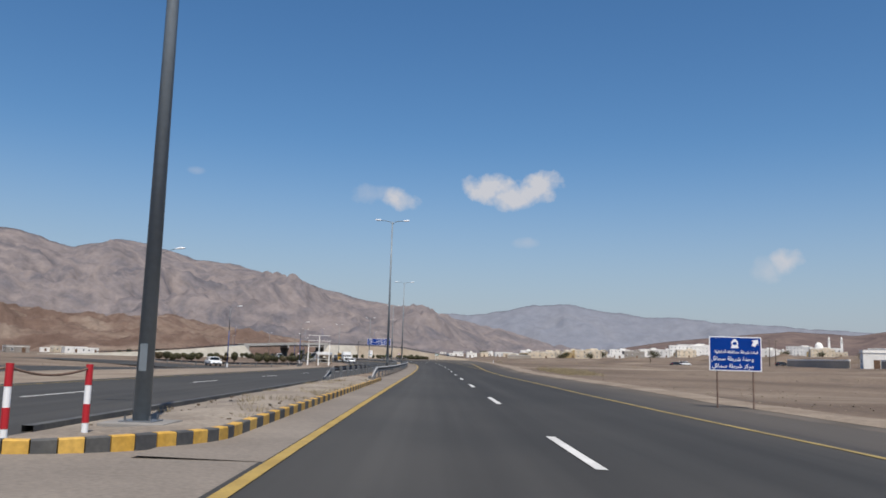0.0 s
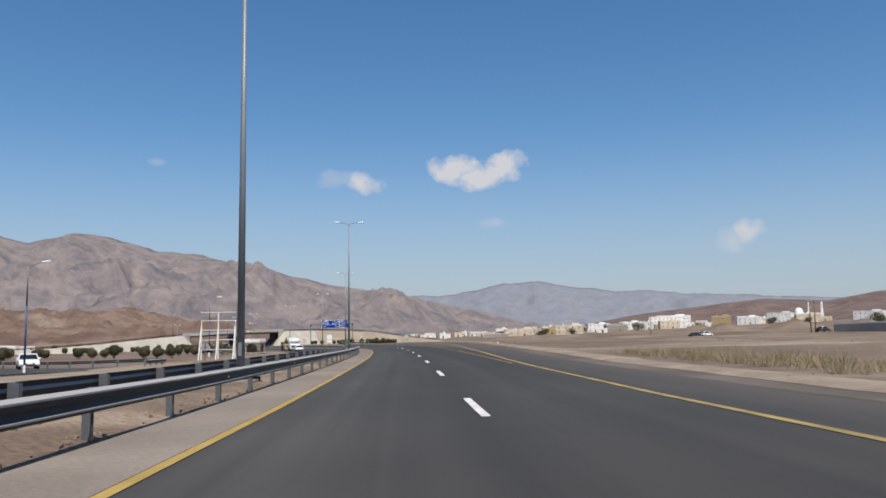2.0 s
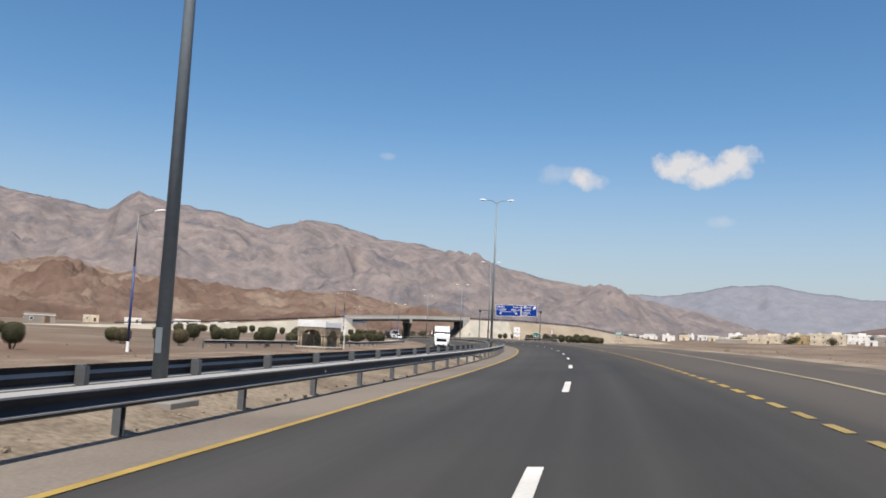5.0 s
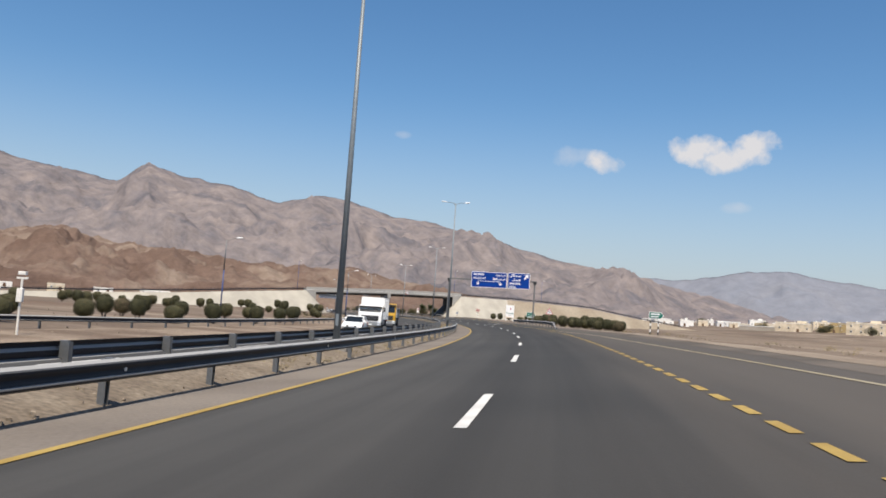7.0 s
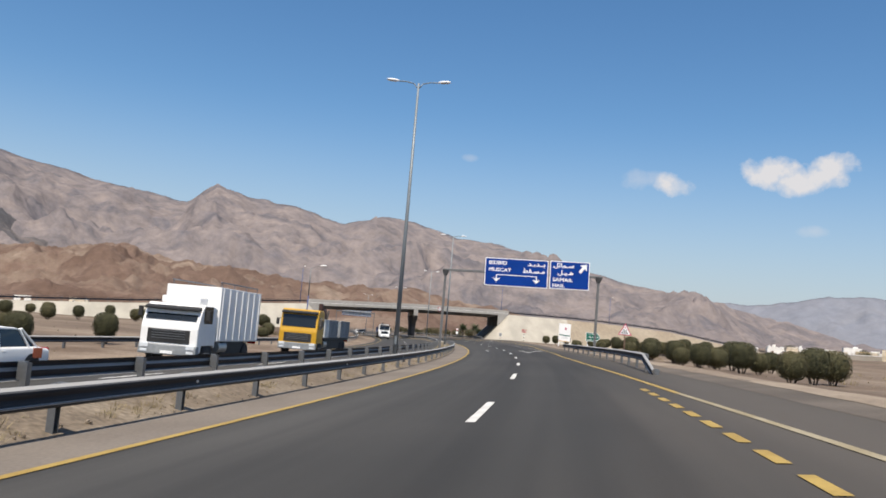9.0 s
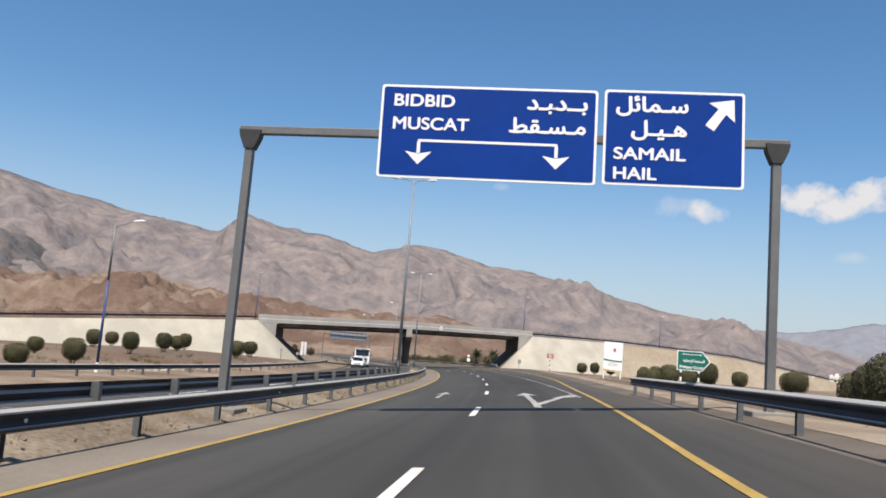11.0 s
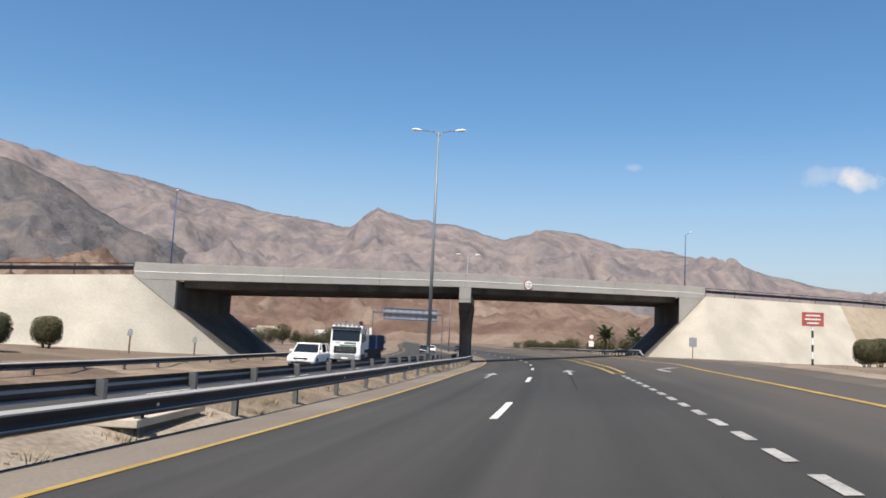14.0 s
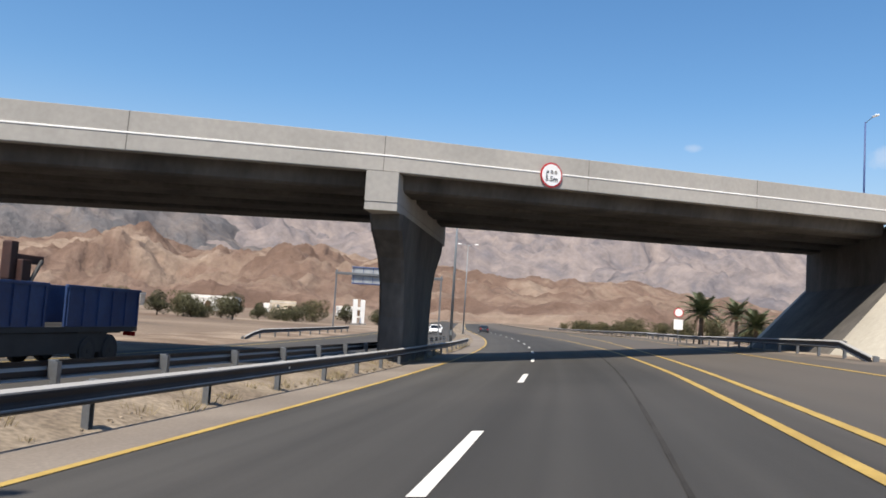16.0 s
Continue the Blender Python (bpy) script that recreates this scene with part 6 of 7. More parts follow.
for s, lat in ((250.7, -35.2), (242.1, -28.3), (235.4, -23), (249.4, -27.4), (259.4, -28.6), (245.9, -21.8), (262.1, -26.6), (255.7, -21.5), (265.7, -21.8),
               (291.2, -25.3), (297.5, -27.0), (313.5, -23.9), (324, -25.4), (338.8, -35.5)):
    plant(_rs.choice((0, 1, 2, 1)), stand(s, lat), _rs.uniform(0.84, 1.0))
for s, lat in ((167.8, -55.5), (176.8, -59), (161, -48), (155, -41.6), (160, -41), (160.5, -38), (165.5, -40.6), (153, -32), (152, -30), (155, -28.6), (178, -34.4), (176.6, -32.8),
               (182, -32), (201, -36.2), (179.6, -29), (198.7, -32.7), (188, -27.3), (200.3, -28.4), (195, -25.9), (208, -26.7), (145, -44), (150, -50), (138, -46), (186, -50), (172, -52), (210.7, -35.6),
               (221.9, -28.5), (231.3, -28.3), (227.6, -23.8), (219.6, -33), (213, -31), (231.9, -31.5), (240.3, -33.4)):
    plant(_rs.choice((0, 1, 2, 3, 1)), stand(s, lat), _rs.uniform(0.78, 1.0))
for s, lat in ((334, -74), (335.5, -71), (333.8, -68.5), (342, -69), (319, -57), (352, -68), (333, -57.7), (319, -51.7), (332.8, -53.4), (360, -58), (349, -49),
               (352, -51.4), (332, -38), (300, -60), (306, -66), (290, -58), (280, -63)):
    plant(_rs.choice((0, 1, 2)), stand(s, lat), _rs.uniform(0.95, 1.15))
for x, y in ((-73.9, 358.2), (-90.2, 369.6), (-84.5, 360.3), (-79.0, 369.6), (-83.6, 376.3), (-80.9, 352.8), (-76.4, 341.3), (-96.9, 362.0), (-89.1, 349.8)):
    s, lat = locate([x], [y])
    plant(_rs.choice((0, 1)), pose(x, y, float(landz(s, lat)[0])), _rs.uniform(1.12, 1.25))
for s, lat in ((397, 24), (405, 28.2), (401, 29.8), (397, 34), (379, 30), (380.6, 31.9), (390, 35.5), (379, 34.2), (381, 36), (350, 30), (333.3, 28.1),
               (329.3, 27.0), (315.4, 25.1), (301, 21.6), (304.2, 24.8), (371, 29.3), (333, 21.5), (337, 19.5), (309, 22.8), (297, 24.5), (320, 27), (311, 28), (326, 31)):
    plant(_rs.choice((0, 1, 2)), stand(s, lat), _rs.uniform(0.95, 1.08))
for s, lat in ((328.9, 17.5), (325.8, 18.0)):
    plant(0, stand(s, lat), 0.74)
for s, lat in ((315.8, 12.9), (312.3, 12.6)):
    plant(0, stand(s, lat), 0.62)
for k in range(15):
    if k in (3, 4, 5, 6):
        continue
    plant((0, 1, 2, 1)[k % 4], stand(242.0 + 1.5 * k, 12.0 + 1.1 * ((k * 7) % 3)), 0.56 + 0.05 * (k % 4))
for k in range(4):
    plant((1, 0)[k % 2], stand(254.0 + 3.2 * k, 16.6 + 0.5 * (k % 2)), 0.58)
plant(3, stand(236, 13.0), 0.55)
for k in range(12):
    plant((1, 0, 2, 0, 1)[k % 5], stand(267.5 + 2.1 * k, 13.1 + 0.45 * ((k * 5) % 4)), 0.70 + 0.05 * ((k * 3) % 4))


def tree(seed, m, high, wide, leaf, label):
    """A small desert tree: leaning trunk, forking limbs, and a loose crown of leaf clumps."""
    rng = np.random.default_rng(seed)
    root = tagged(new("desert_tree"), label, "tree", "trees beyond the overpass")
    root.matrix_basis = m
    bm = bmesh.new()
    fork = Vector((rng.uniform(-0.3, 0.3), rng.uniform(-0.3, 0.3), high * 0.14))
    add_tube(bm, (0, 0, -0.3), fork, 0.16, 0.12, 8)
    vs, fs = [], []
    for k in range(9):
        t = 6.28 * k / 9 + rng.uniform(-0.3, 0.3)
        r = wide * 0.5 * rng.uniform(0.35, 0.78)
        tip = Vector((r * math.cos(t), r * math.sin(t), high * rng.uniform(0.24, 0.84)))
        add_tube(bm, fork, tip, 0.08, 0.025, 6)
        q = wide * rng.uniform(0.18, 0.30)
        leaf_cloud(vs, fs, tip, (q, q, q * 0.85), 300, 0.13, rng)
    leaf_cloud(vs, fs, (0, 0, high * 0.52), (wide * 0.32, wide * 0.32, high * 0.36), 500, 0.15, rng)
    part("trunk", bm, M_BARK, root)
    put("crown", mesh_of("crown", vs, fs, leaf), root)
    return root


_far = [tree(21, stand(520, -55, 0, -0.3), 4.4, 5.0, M_LEAF, "spreading green desert tree on sandy ground"),
        tree(22, stand(525, -45, 0, -0.3), 3.4, 5.2, M_LEAFDARK, "low dark green desert tree on sandy ground"),
        tree(23, stand(522, -38, 0, -0.3), 5.0, 3.8, M_LEAFDARK, "upright dark green desert tree on sandy ground")]
for k in range(16):
    copy_thing(_far[(k * 2 + k // 3) % 3], stand(506 + 2.8 * k, -74 + 3.3 * k + 2.2 * ((k * 5) % 4), 47 * k, -0.3) @ Matrix.Scale(0.72 + 0.07 * ((k * 3) % 5), 4))
for k in range(22):
    copy_thing(_far[(k * 2 + k // 4) % 3], stand(500 + 7.2 * k, 33 - 0.2 * k + 2.5 * ((k * 7) % 4), 61 * k) @ Matrix.Scale(0.62 + 0.06 * ((k * 3) % 5), 4))


# palms
def frond_mesh(seed):
    rng = np.random.default_rng(seed)
    vs, fs = [], []
    pts = [Vector((2.1 * t, 0, 0.75 * t - 1.15 * t * t)) for t in np.linspace(0, 1, 15)]
    for k in range(14):
        a, b = pts[k], pts[k + 1]
        w = 0.045 * (1 - k / 15)
        i = len(vs)
        vs += [tuple(a + Vector((0, -w, 0))), tuple(a + Vector((0, w, 0.02))), tuple(b + Vector((0, w, 0.02))), tuple(b + Vector((0, -w, 0)))]
        fs.append((i, i + 1, i + 2, i + 3))
        for side in (-1, 1):
            for h in (0.0, 0.5):
                p = a.lerp(b, h)
                L = 0.55 * math.sin(math.pi * min(1, 0.12 + 0.9 * (k + h) / 15)) + 0.1
                tip = p + Vector((0.45 * L, side * L * 0.8, -0.22 * L + rng.uniform(-0.05, 0.12)))
                i = len(vs)
                vs += [tuple(p + Vector((-0.05, 0, 0))), tuple(p + Vector((0.06, 0, 0.01))), tuple(tip)]
                fs.append((i, i + 1, i + 2))
    return mesh_of("frond", vs, fs, M_PALMLEAF)


FRONDS = [frond_mesh(k) for k in range(3)]


def palm(m, high, seed):
    rng = random.Random(seed)
    root = tagged(new("date_palm"), "date palm with a rough trunk and drooping grey-green fronds", "palm", "date palms")
    root.matrix_basis = m
    bm = bmesh.new()
    n = 12
    for k in range(n):
        z0, z1 = high * k / n - 0.2, high * (k + 1) / n - 0.2
        add_tube(bm, (0, 0, z0), (0, 0, z1), 0.20 - 0.004 * k, 0.25 - 0.004 * k, 10)
    part("trunk", bm, M_BARK, root)
    part("crown_base", tube_bm((0, 0, high - 0.25), (0, 0, high + 0.35), 0.28, 0.12, 10), M_DRY, root)
    for k in range(36):
        tilt = -85 + 120 * k / 35
        put("frond", FRONDS[k % 3], root, pose(0, 0, high + 0.1, 0, 0, 137.5 * k) @ pose(0, 0, 0, 0, tilt * 0.8, 0) @ Matrix.Scale(rng.uniform(0.85, 1.1), 4))


palm(pose(-73.3, 460.3, float(landz(472.0, 19.0))), 2.5, 1)
palm(pose(-76.0, 484.0, float(landz(493.0, 20.0))), 3.1, 2)
palm(pose(-70.5, 468.0, float(landz(479.0, 24.0))), 1.7, 3)


# ---------------------------------------------------------------- dry weeds and stones
def tufts(name, places, size, blades, mat, label):
    rng = np.random.default_rng(len(places))
    vs, fs = [], []
    for x, y, z, q in places:
        for _ in range(blades):
            a, r = rng.uniform(0, 6.28), rng.uniform(0, 0.24) * q
            b = rng.uniform(0.15, 1.1)
            h = size * q * rng.uniform(0.5, 1.1)
            x0, y0 = x + r * math.cos(a), y + r * math.sin(a)
            t = rng.uniform(0, 6.28)
            w = 0.004 * q + 0.003
            k = len(vs)
            vs += [(x0 - w * math.cos(t), y0 - w * math.sin(t), z - 0.03), (x0 + w * math.cos(t), y0 + w * math.sin(t), z - 0.03),
                   (x0 + h * b * math.cos(a), y0 + h * b * math.sin(a), z + h)]
            fs.append((k, k + 1, k + 2))
    put(name, mesh_of(name, vs, fs, mat), label=label, category="weeds", kind="stuff")


_rg = np.random.default_rng(5)


def scatter(n, s0, s1, l0, l1, dz, low, high, land=False):
    out = []
    for _ in range(n):
        s, l = _rg.uniform(s0, s1), _rg.uniform(l0, l1)
        x, y, z = rp(s, l, dz)
        if land:
            z = float(landz(s, l)) + dz
        out.append((x, y, z, _rg.uniform(low, high)))
    return out


tufts("median_weeds", scatter(46, -12, 17, -3.2, -1.35, 0.05, 0.6, 1.4) + scatter(60, 84, 180, -3.3, -1.9, 0.05, 0.35, 0.7) + scatter(480, 180, 300, -3.4, -1.7, 0.05, 0.35, 1.1) + scatter(800, 300, 470, -3.4, -1.55, 0.05, 0.4, 1.3), 0.15, 40, M_DRY,
      "dry straw-coloured weeds growing in the gravel median")
tufts("verge_weeds", scatter(210, 49, 74, 13.6, 17.4, 0.0, 0.7, 1.9, True) + scatter(160, 110, 330, 15, 40, 0.0, 0.5, 1.4, True), 0.30, 40, M_DRY,
      "dry yellow grass tufts on the sandy verge")
tufts("slope_weeds", scatter(70, 320, 372, -32, -17, 0.0, 0.6, 1.6, True), 0.30, 40, M_DRY, "dry weeds on sand at the foot of the slope")
tufts("green_weeds", scatter(26, 325, 372, -30, -17, 0.0, 0.8, 2.0, True), 0.3, 60, M_LEAF, "low green weeds on sand at the foot of the slope")


def pebbles(name, places, mat, label):
    """Broken stones: small irregular eight-cornered lumps."""
    rng = np.random.default_rng(len(places) + 3)
    vs, fs = [], []
    quad = ((0, 1, 3, 2), (4, 6, 7, 5), (0, 4, 5, 1), (2, 3, 7, 6), (0, 2, 6, 4), (1, 5, 7, 3))
    for x, y, z, q in places:
        k = len(vs)
        c, s_ = math.cos(q * 99), math.sin(q * 99)
        for i in range(8):
            a = np.array([(i & 1) - 0.5, ((i >> 1) & 1) - 0.5, (i >> 2) * 0.8 - 0.25]) * q + rng.uniform(-0.22, 0.22, 3) * q
            vs.append((x + a[0] * c - a[1] * s_, y + a[0] * s_ + a[1] * c, z + a[2]))
        fs += [tuple(k + j for j in f) for f in quad]
    put(name, mesh_of(name, vs, fs, mat), label=label, category="stones", kind="stuff")


pebbles("median_stones", scatter(2600, -14, 300, -3.4, -1.55, 0.05, 0.015, 0.06) + scatter(1000, 300, 470, -3.4, -1.55, 0.05, 0.015, 0.06), M_STONE,
        "small brown stones strewn over the gravel median")
pebbles("verge_stones", [(*rp(s, redge(s) + d)[:2], float(landz(s, redge(s) + d)) + 0.02, q) for s, d, q in
                         ((_rg.uniform(0, 400), _rg.uniform(0.4, 9.0), 0.02 + 0.06 * _rg.random() ** 3) for _ in range(2200))], M_STONE,
        "brown rubble stones on the sandy verge")
pebbles("sand_stones", scatter(500, 0, 300, 18, 70, 0.03, 0.03, 0.10, True) + scatter(500, 60, 400, -45, -17, 0.02, 0.03, 0.12, True), M_STONE,
        "scattered stones on open sandy ground")
pebbles("pale_rubble", scatter(260, 318, 338, -21.5, -18.5, 0.02, 0.08, 0.34, True), M_PALECONC, "pale broken concrete rubble beside a crash barrier")


def ground_at(x, y):
    s, l = locate([x], [y])
    return float(landz(s, l)[0])


# ---------------------------------------------------------------- vehicles
M_CARWHITE = material("white_car_paint", (0.78, 0.78, 0.77), 0.22, vary=0.02, patch=1, fine=4)
M_CARDARK = material("dark_car_paint", (0.025, 0.027, 0.032), 0.25, vary=0.05, patch=1, fine=4)
M_GLASS = material("dark_car_glass", (0.012, 0.016, 0.020), 0.08, vary=0.05, patch=1, fine=3)
M_TYRE = material("tyre_rubber", (0.022, 0.022, 0.023), 0.85, vary=0.15, patch=2, fine=14)
M_RIM = material("wheel_rim", (0.360, 0.368, 0.376), 0.35, 0.7, vary=0.06, patch=2, fine=9)
M_CHASSIS = material("chassis_black", (0.020, 0.020, 0.021), 0.7, vary=0.2, patch=1.5, fine=10)
M_CABYELLOW = material("yellow_cab_paint", (0.496, 0.272, 0.016), 0.4, vary=0.05, patch=1, fine=5)
M_TIPGREY = material("grey_tipper_paint", (0.192, 0.208, 0.224), 0.6, vary=0.15, patch=1.2, fine=8, second=(0.264, 0.280, 0.288))
M_TIPBLUE = material("blue_tipper_paint", (0.011, 0.028, 0.088), 0.5, vary=0.2, patch=1.2, fine=8, second=(0.019, 0.044, 0.120))
M_CRANE = material("crane_brown", (0.044, 0.018, 0.014), 0.55, vary=0.2, patch=2, fine=8)
M_CARGREEN = material("green_stripe", (0.048, 0.200, 0.104), 0.5, vary=0.05, patch=1, fine=5)
M_HEADLAMP = material("headlamp_glass", (0.62, 0.65, 0.68), 0.12, vary=0.03, patch=2, fine=6)
M_TAIL = material("tail_lamp_red", (0.304, 0.012, 0.012), 0.25, vary=0.03, patch=2, fine=6)


def side_prism(pts, wide, bevel=0.0, taper=()):
    """A side outline (y forward, z up) given a width, with the upper parts drawn in."""
    bm = prism_bm(pts, wide)
    for v in bm.verts:
        v.co = Vector((v.co.y - wide / 2, v.co.x, v.co.z))
        for z, q in taper:
            if v.co.z > z:
                v.co.x *= q
    bmesh.ops.recalc_face_normals(bm, faces=bm.faces)
    if bevel:
        bmesh.ops.bevel(bm, geom=list(bm.edges), offset=bevel, segments=3, profile=0.55, affect="EDGES")
    return bm


def wheel(root, x, y, r, w, rim=M_RIM):
    side = 1 if x > 0 else -1
    bm = bmesh.new()
    add_tube(bm, (-w / 2, 0, 0), (w / 2, 0, 0), r, r, 24)
    bmesh.ops.bevel(bm, geom=[e for e in bm.edges if len(e.link_faces) == 2 and abs(e.calc_face_angle(0)) > 1.0], offset=r * 0.12, segments=2, affect="EDGES")
    t = part("tyre", bm, M_TYRE, root, "black rubber tyre", Matrix.Translation((x, y, r)))
    bm = bmesh.new()
    add_tube(bm, (side * (w / 2 - 0.01), 0, 0), (side * (w / 2 + 0.012), 0, 0), r * 0.62, r * 0.56, 20)
    add_tube(bm, (side * (w / 2), 0, 0), (side * (w / 2 + 0.035), 0, 0), r * 0.16, r * 0.13, 10)
    part("rim", bm, rim, t, "metal wheel rim")


def car(m, paint, label, tall=0.0, long=4.5, wide=1.78, front=True):
    """A passenger car: lower body, glazed upper, roof, pillars, lamps, mirrors and wheels."""
    root = tagged(new("car"), label, "car", "cars on the roads")
    root.matrix_basis = m
    L, W = long / 2, wide
    belt, top = 0.90 + 0.55 * tall, 1.42 + 0.85 * tall
    low = 0.24 + 0.2 * tall
    back = -L + (0.10 if tall else 0.55)
    part("body", side_prism([(-L, low + 0.12), (-L + 0.04, belt - 0.05), (back + 0.1, belt + 0.02), (L - 1.25, belt), (L - 0.45, belt - 0.13), (L - 0.05, belt - 0.30),
                             (L, low + 0.2), (L - 0.1, low), (-L + 0.12, low)], W, 0.09), paint, root, smooth=True)
    cab = [(back, belt - 0.02), (back + (0.28 if tall else 0.62), top - 0.06), (back + (0.5 if tall else 0.95), top - 0.02), (0.35, top - 0.015), (L - 1.2, belt - 0.02)]
    part("glasshouse", side_prism(cab, W - 0.12, 0.03, ((belt + 0.2, 0.84),)), M_GLASS, root, "dark tinted glass")
    part("roof", side_prism([(back + (0.26 if tall else 0.6), top - 0.07), (back + (0.5 if tall else 0.95), top), (-0.3, top + 0.02), (0.38, top), (0.5, top - 0.07)], (W - 0.10) * 0.85, 0.035), paint, root, smooth=True)
    for sx in (-1, 1):
        xa, xb = sx * (W / 2 - 0.055), sx * (W / 2 - 0.05) * 0.845
        for ya, yb in ((L - 1.22, 0.42), (0.02, -0.02), (back + 0.72 - (0.3 if not tall else 0.0), back + 0.78), (back + 0.06, back + (0.34 if tall else 0.68))):
            part("pillar", tube_bm((xa, ya, belt - 0.02), (xb, yb, top - 0.03), 0.042, 0.038, 6), paint, root)
        part("mirror", box_bm(0.2, 0.12, 0.15, Matrix.Translation((sx * (W / 2 + 0.08), L - 1.35, belt + 0.02)), 0.03), paint, root)
        part("headlamp", box_bm(0.42, 0.30, 0.15, Matrix.Translation((sx * (W / 2 - 0.27), L - 0.22, belt - 0.38)), 0.03), M_HEADLAMP, root, "clear headlamp")
        part("tail_lamp", box_bm(0.28, 0.12, 0.26, Matrix.Translation((sx * (W / 2 - 0.2), -L + 0.05, belt - 0.28)), 0.03), M_TAIL, root, "red tail lamp")
        for y in (L - 0.85, -L + 0.85):
            part("wheel_arch", tube_bm((sx * (W / 2 - 0.2), y, 0.34), (sx * (W / 2 + 0.004), y, 0.34), 0.39, n=22), M_CHASSIS, root)
            wheel(root, sx * (W / 2 - 0.10), y, 0.33 + 0.03 * (tall > 0), 0.22)
        part("sill", box_bm(0.03, L * 1.1, 0.16, Matrix.Translation((sx * (W / 2 - 0.002), 0, low + 0.01)), 0.01), M_CHASSIS, root, "black sill trim")
        part("door_handle", box_bm(0.03, 0.18, 0.03, Matrix.Translation((sx * (W / 2 + 0.004), -0.15, belt - 0.12)), 0.008), paint, root)
    part("grille", box_bm(W * 0.5, 0.08, 0.14, Matrix.Translation((0, L - 0.045, belt - 0.47)), 0.02), M_CHASSIS, root, "black grille")
    part("bumper_intake", box_bm(W * 0.72, 0.08, 0.14, Matrix.Translation((0, L - 0.055, low + 0.03)), 0.02), M_CHASSIS, root)
    part("number_plate", box_bm(0.5, 0.03, 0.11, Matrix.Translation((0, L + 0.0, low + 0.21)), 0.005), M_SIGNWHITE, root, "plain pale plate")
    return root


def truck(m, paint, label, body="tipper", bed=M_TIPGREY, long=11.5, crane=True, bars=False, height=3.0):
    """A lorry: cab with windscreen and lamps, chassis, wheels, and a tipper bed or box."""
    root = tagged(new("truck"), label, "truck", "trucks on the opposite carriageway")
    root.matrix_basis = m
    L, W, H = long / 2, 2.45, height
    c0 = L - 2.0
    cab = part("cab", side_prism([(c0, 0.75), (c0, H - 0.10), (c0 + 0.5, H), (L - 0.55, H), (L - 0.30, H - 0.25), (L - 0.06, 1.75), (L, 1.55), (L, 0.55), (L - 0.5, 0.55), (L - 0.55, 0.85), (c0 + 0.25, 0.85)], W, 0.06), paint, root)
    part("windscreen", side_prism([(L - 0.295, H - 0.36), (L - 0.265, H - 0.36), (L - 0.065, 1.86), (L - 0.115, 1.86)], W - 0.26, 0.0), M_GLASS, cab, "dark windscreen")
    part("sun_visor", side_prism([(L - 0.33, H - 0.10), (L - 0.05, H - 0.20), (L - 0.05, H - 0.26), (L - 0.30, H - 0.30)], W - 0.1, 0.0), M_CHASSIS, cab, "dark sun visor")
    part("grille", box_bm(W * 0.74, 0.06, 0.56, Matrix.Translation((0, L - 0.008, 0.90)), 0.02), M_CHASSIS, cab, "black grille")
    for k in range(4):
        part("grille_bar", box_bm(W * 0.58, 0.03, 0.025, Matrix.Translation((0, L + 0.03, 1.08 + 0.1 * k)), 0.004), M_POST, cab)
    part("bumper", box_bm(W + 0.02, 0.34, 0.42, Matrix.Translation((0, L - 0.1, 0.42)), 0.05), M_TIPGREY, cab, "grey bumper")
    part("number_plate", box_bm(0.52, 0.02, 0.12, Matrix.Translation((0, L + 0.075, 0.47)), 0.004), M_SIGNWHITE, cab, "plain pale plate")
    if bars:
        for k, (w, c) in enumerate(((0.38, M_GREYINK), (0.95, M_BLACK))):
            part("lettering_bar", box_bm(w, 0.012, 0.11, Matrix.Translation((0.62 - 1.0 * k, L - 0.015, 1.66)), 0.0), c, cab, "plain lettering bar")
        part("stripe", box_bm(1.3, 0.012, 0.10, Matrix.Translation((-0.2, L + 0.004, 1.49)), 0.0), M_CARGREEN, cab, "green stripe")
        for k in range(6):
            part("roof_lamp", tube_bm((-0.9 + 0.36 * k, L - 0.50, H + 0.14), (-0.9 + 0.36 * k, L - 0.38, H + 0.14), 0.085, n=12), M_RIM, cab, "chrome roof lamp")
        part("lamp_bar", tube_bm((-1.05, L - 0.46, H + 0.06), (1.05, L - 0.46, H + 0.06), 0.025, n=8), M_RIM, cab)
    for sx in (-1, 1):
        part("side_window", box_bm(0.02, 0.95, 0.72, Matrix.Translation((sx * (W / 2 + 0.001), L - 1.0, 1.78)), 0.01), M_GLASS, cab, "dark side window")
        part("headlamp", box_bm(0.36, 0.06, 0.17, Matrix.Translation((sx * (W / 2 - 0.24), L + 0.05, 0.68)), 0.02), M_HEADLAMP, cab, "clear headlamp")
        part("fog_lamp", box_bm(0.30, 0.05, 0.11, Matrix.Translation((sx * (W / 2 - 0.24), L + 0.055, 0.50)), 0.02), M_HEADLAMP, cab, "clear fog lamp")
        mir = part("mirror", box_bm(0.18, 0.12, 0.42, Matrix.Translation((sx * (W / 2 + 0.24), L - 0.36, 1.92)), 0.03), M_CHASSIS, cab, "black mirror")
        part("mirror_arm", tube_bm((sx * (W / 2 - 0.02), L - 0.42, 2.36), (sx * (W / 2 + 0.24), L - 0.36, 2.30), 0.02, n=6), M_CHASSIS, mir)
        part("step", box_bm(0.06, 0.6, 0.05, Matrix.Translation((sx * (W / 2 + 0.01), L - 1.1, 0.52)), 0.01), M_POST, cab)
        part("fuel_tank", tube_bm((sx * 0.95, c0 - 1.5, 0.78), (sx * 0.95, c0 - 0.5, 0.78), 0.29, n=16), M_RIM, root, "metal fuel tank", smooth=False)
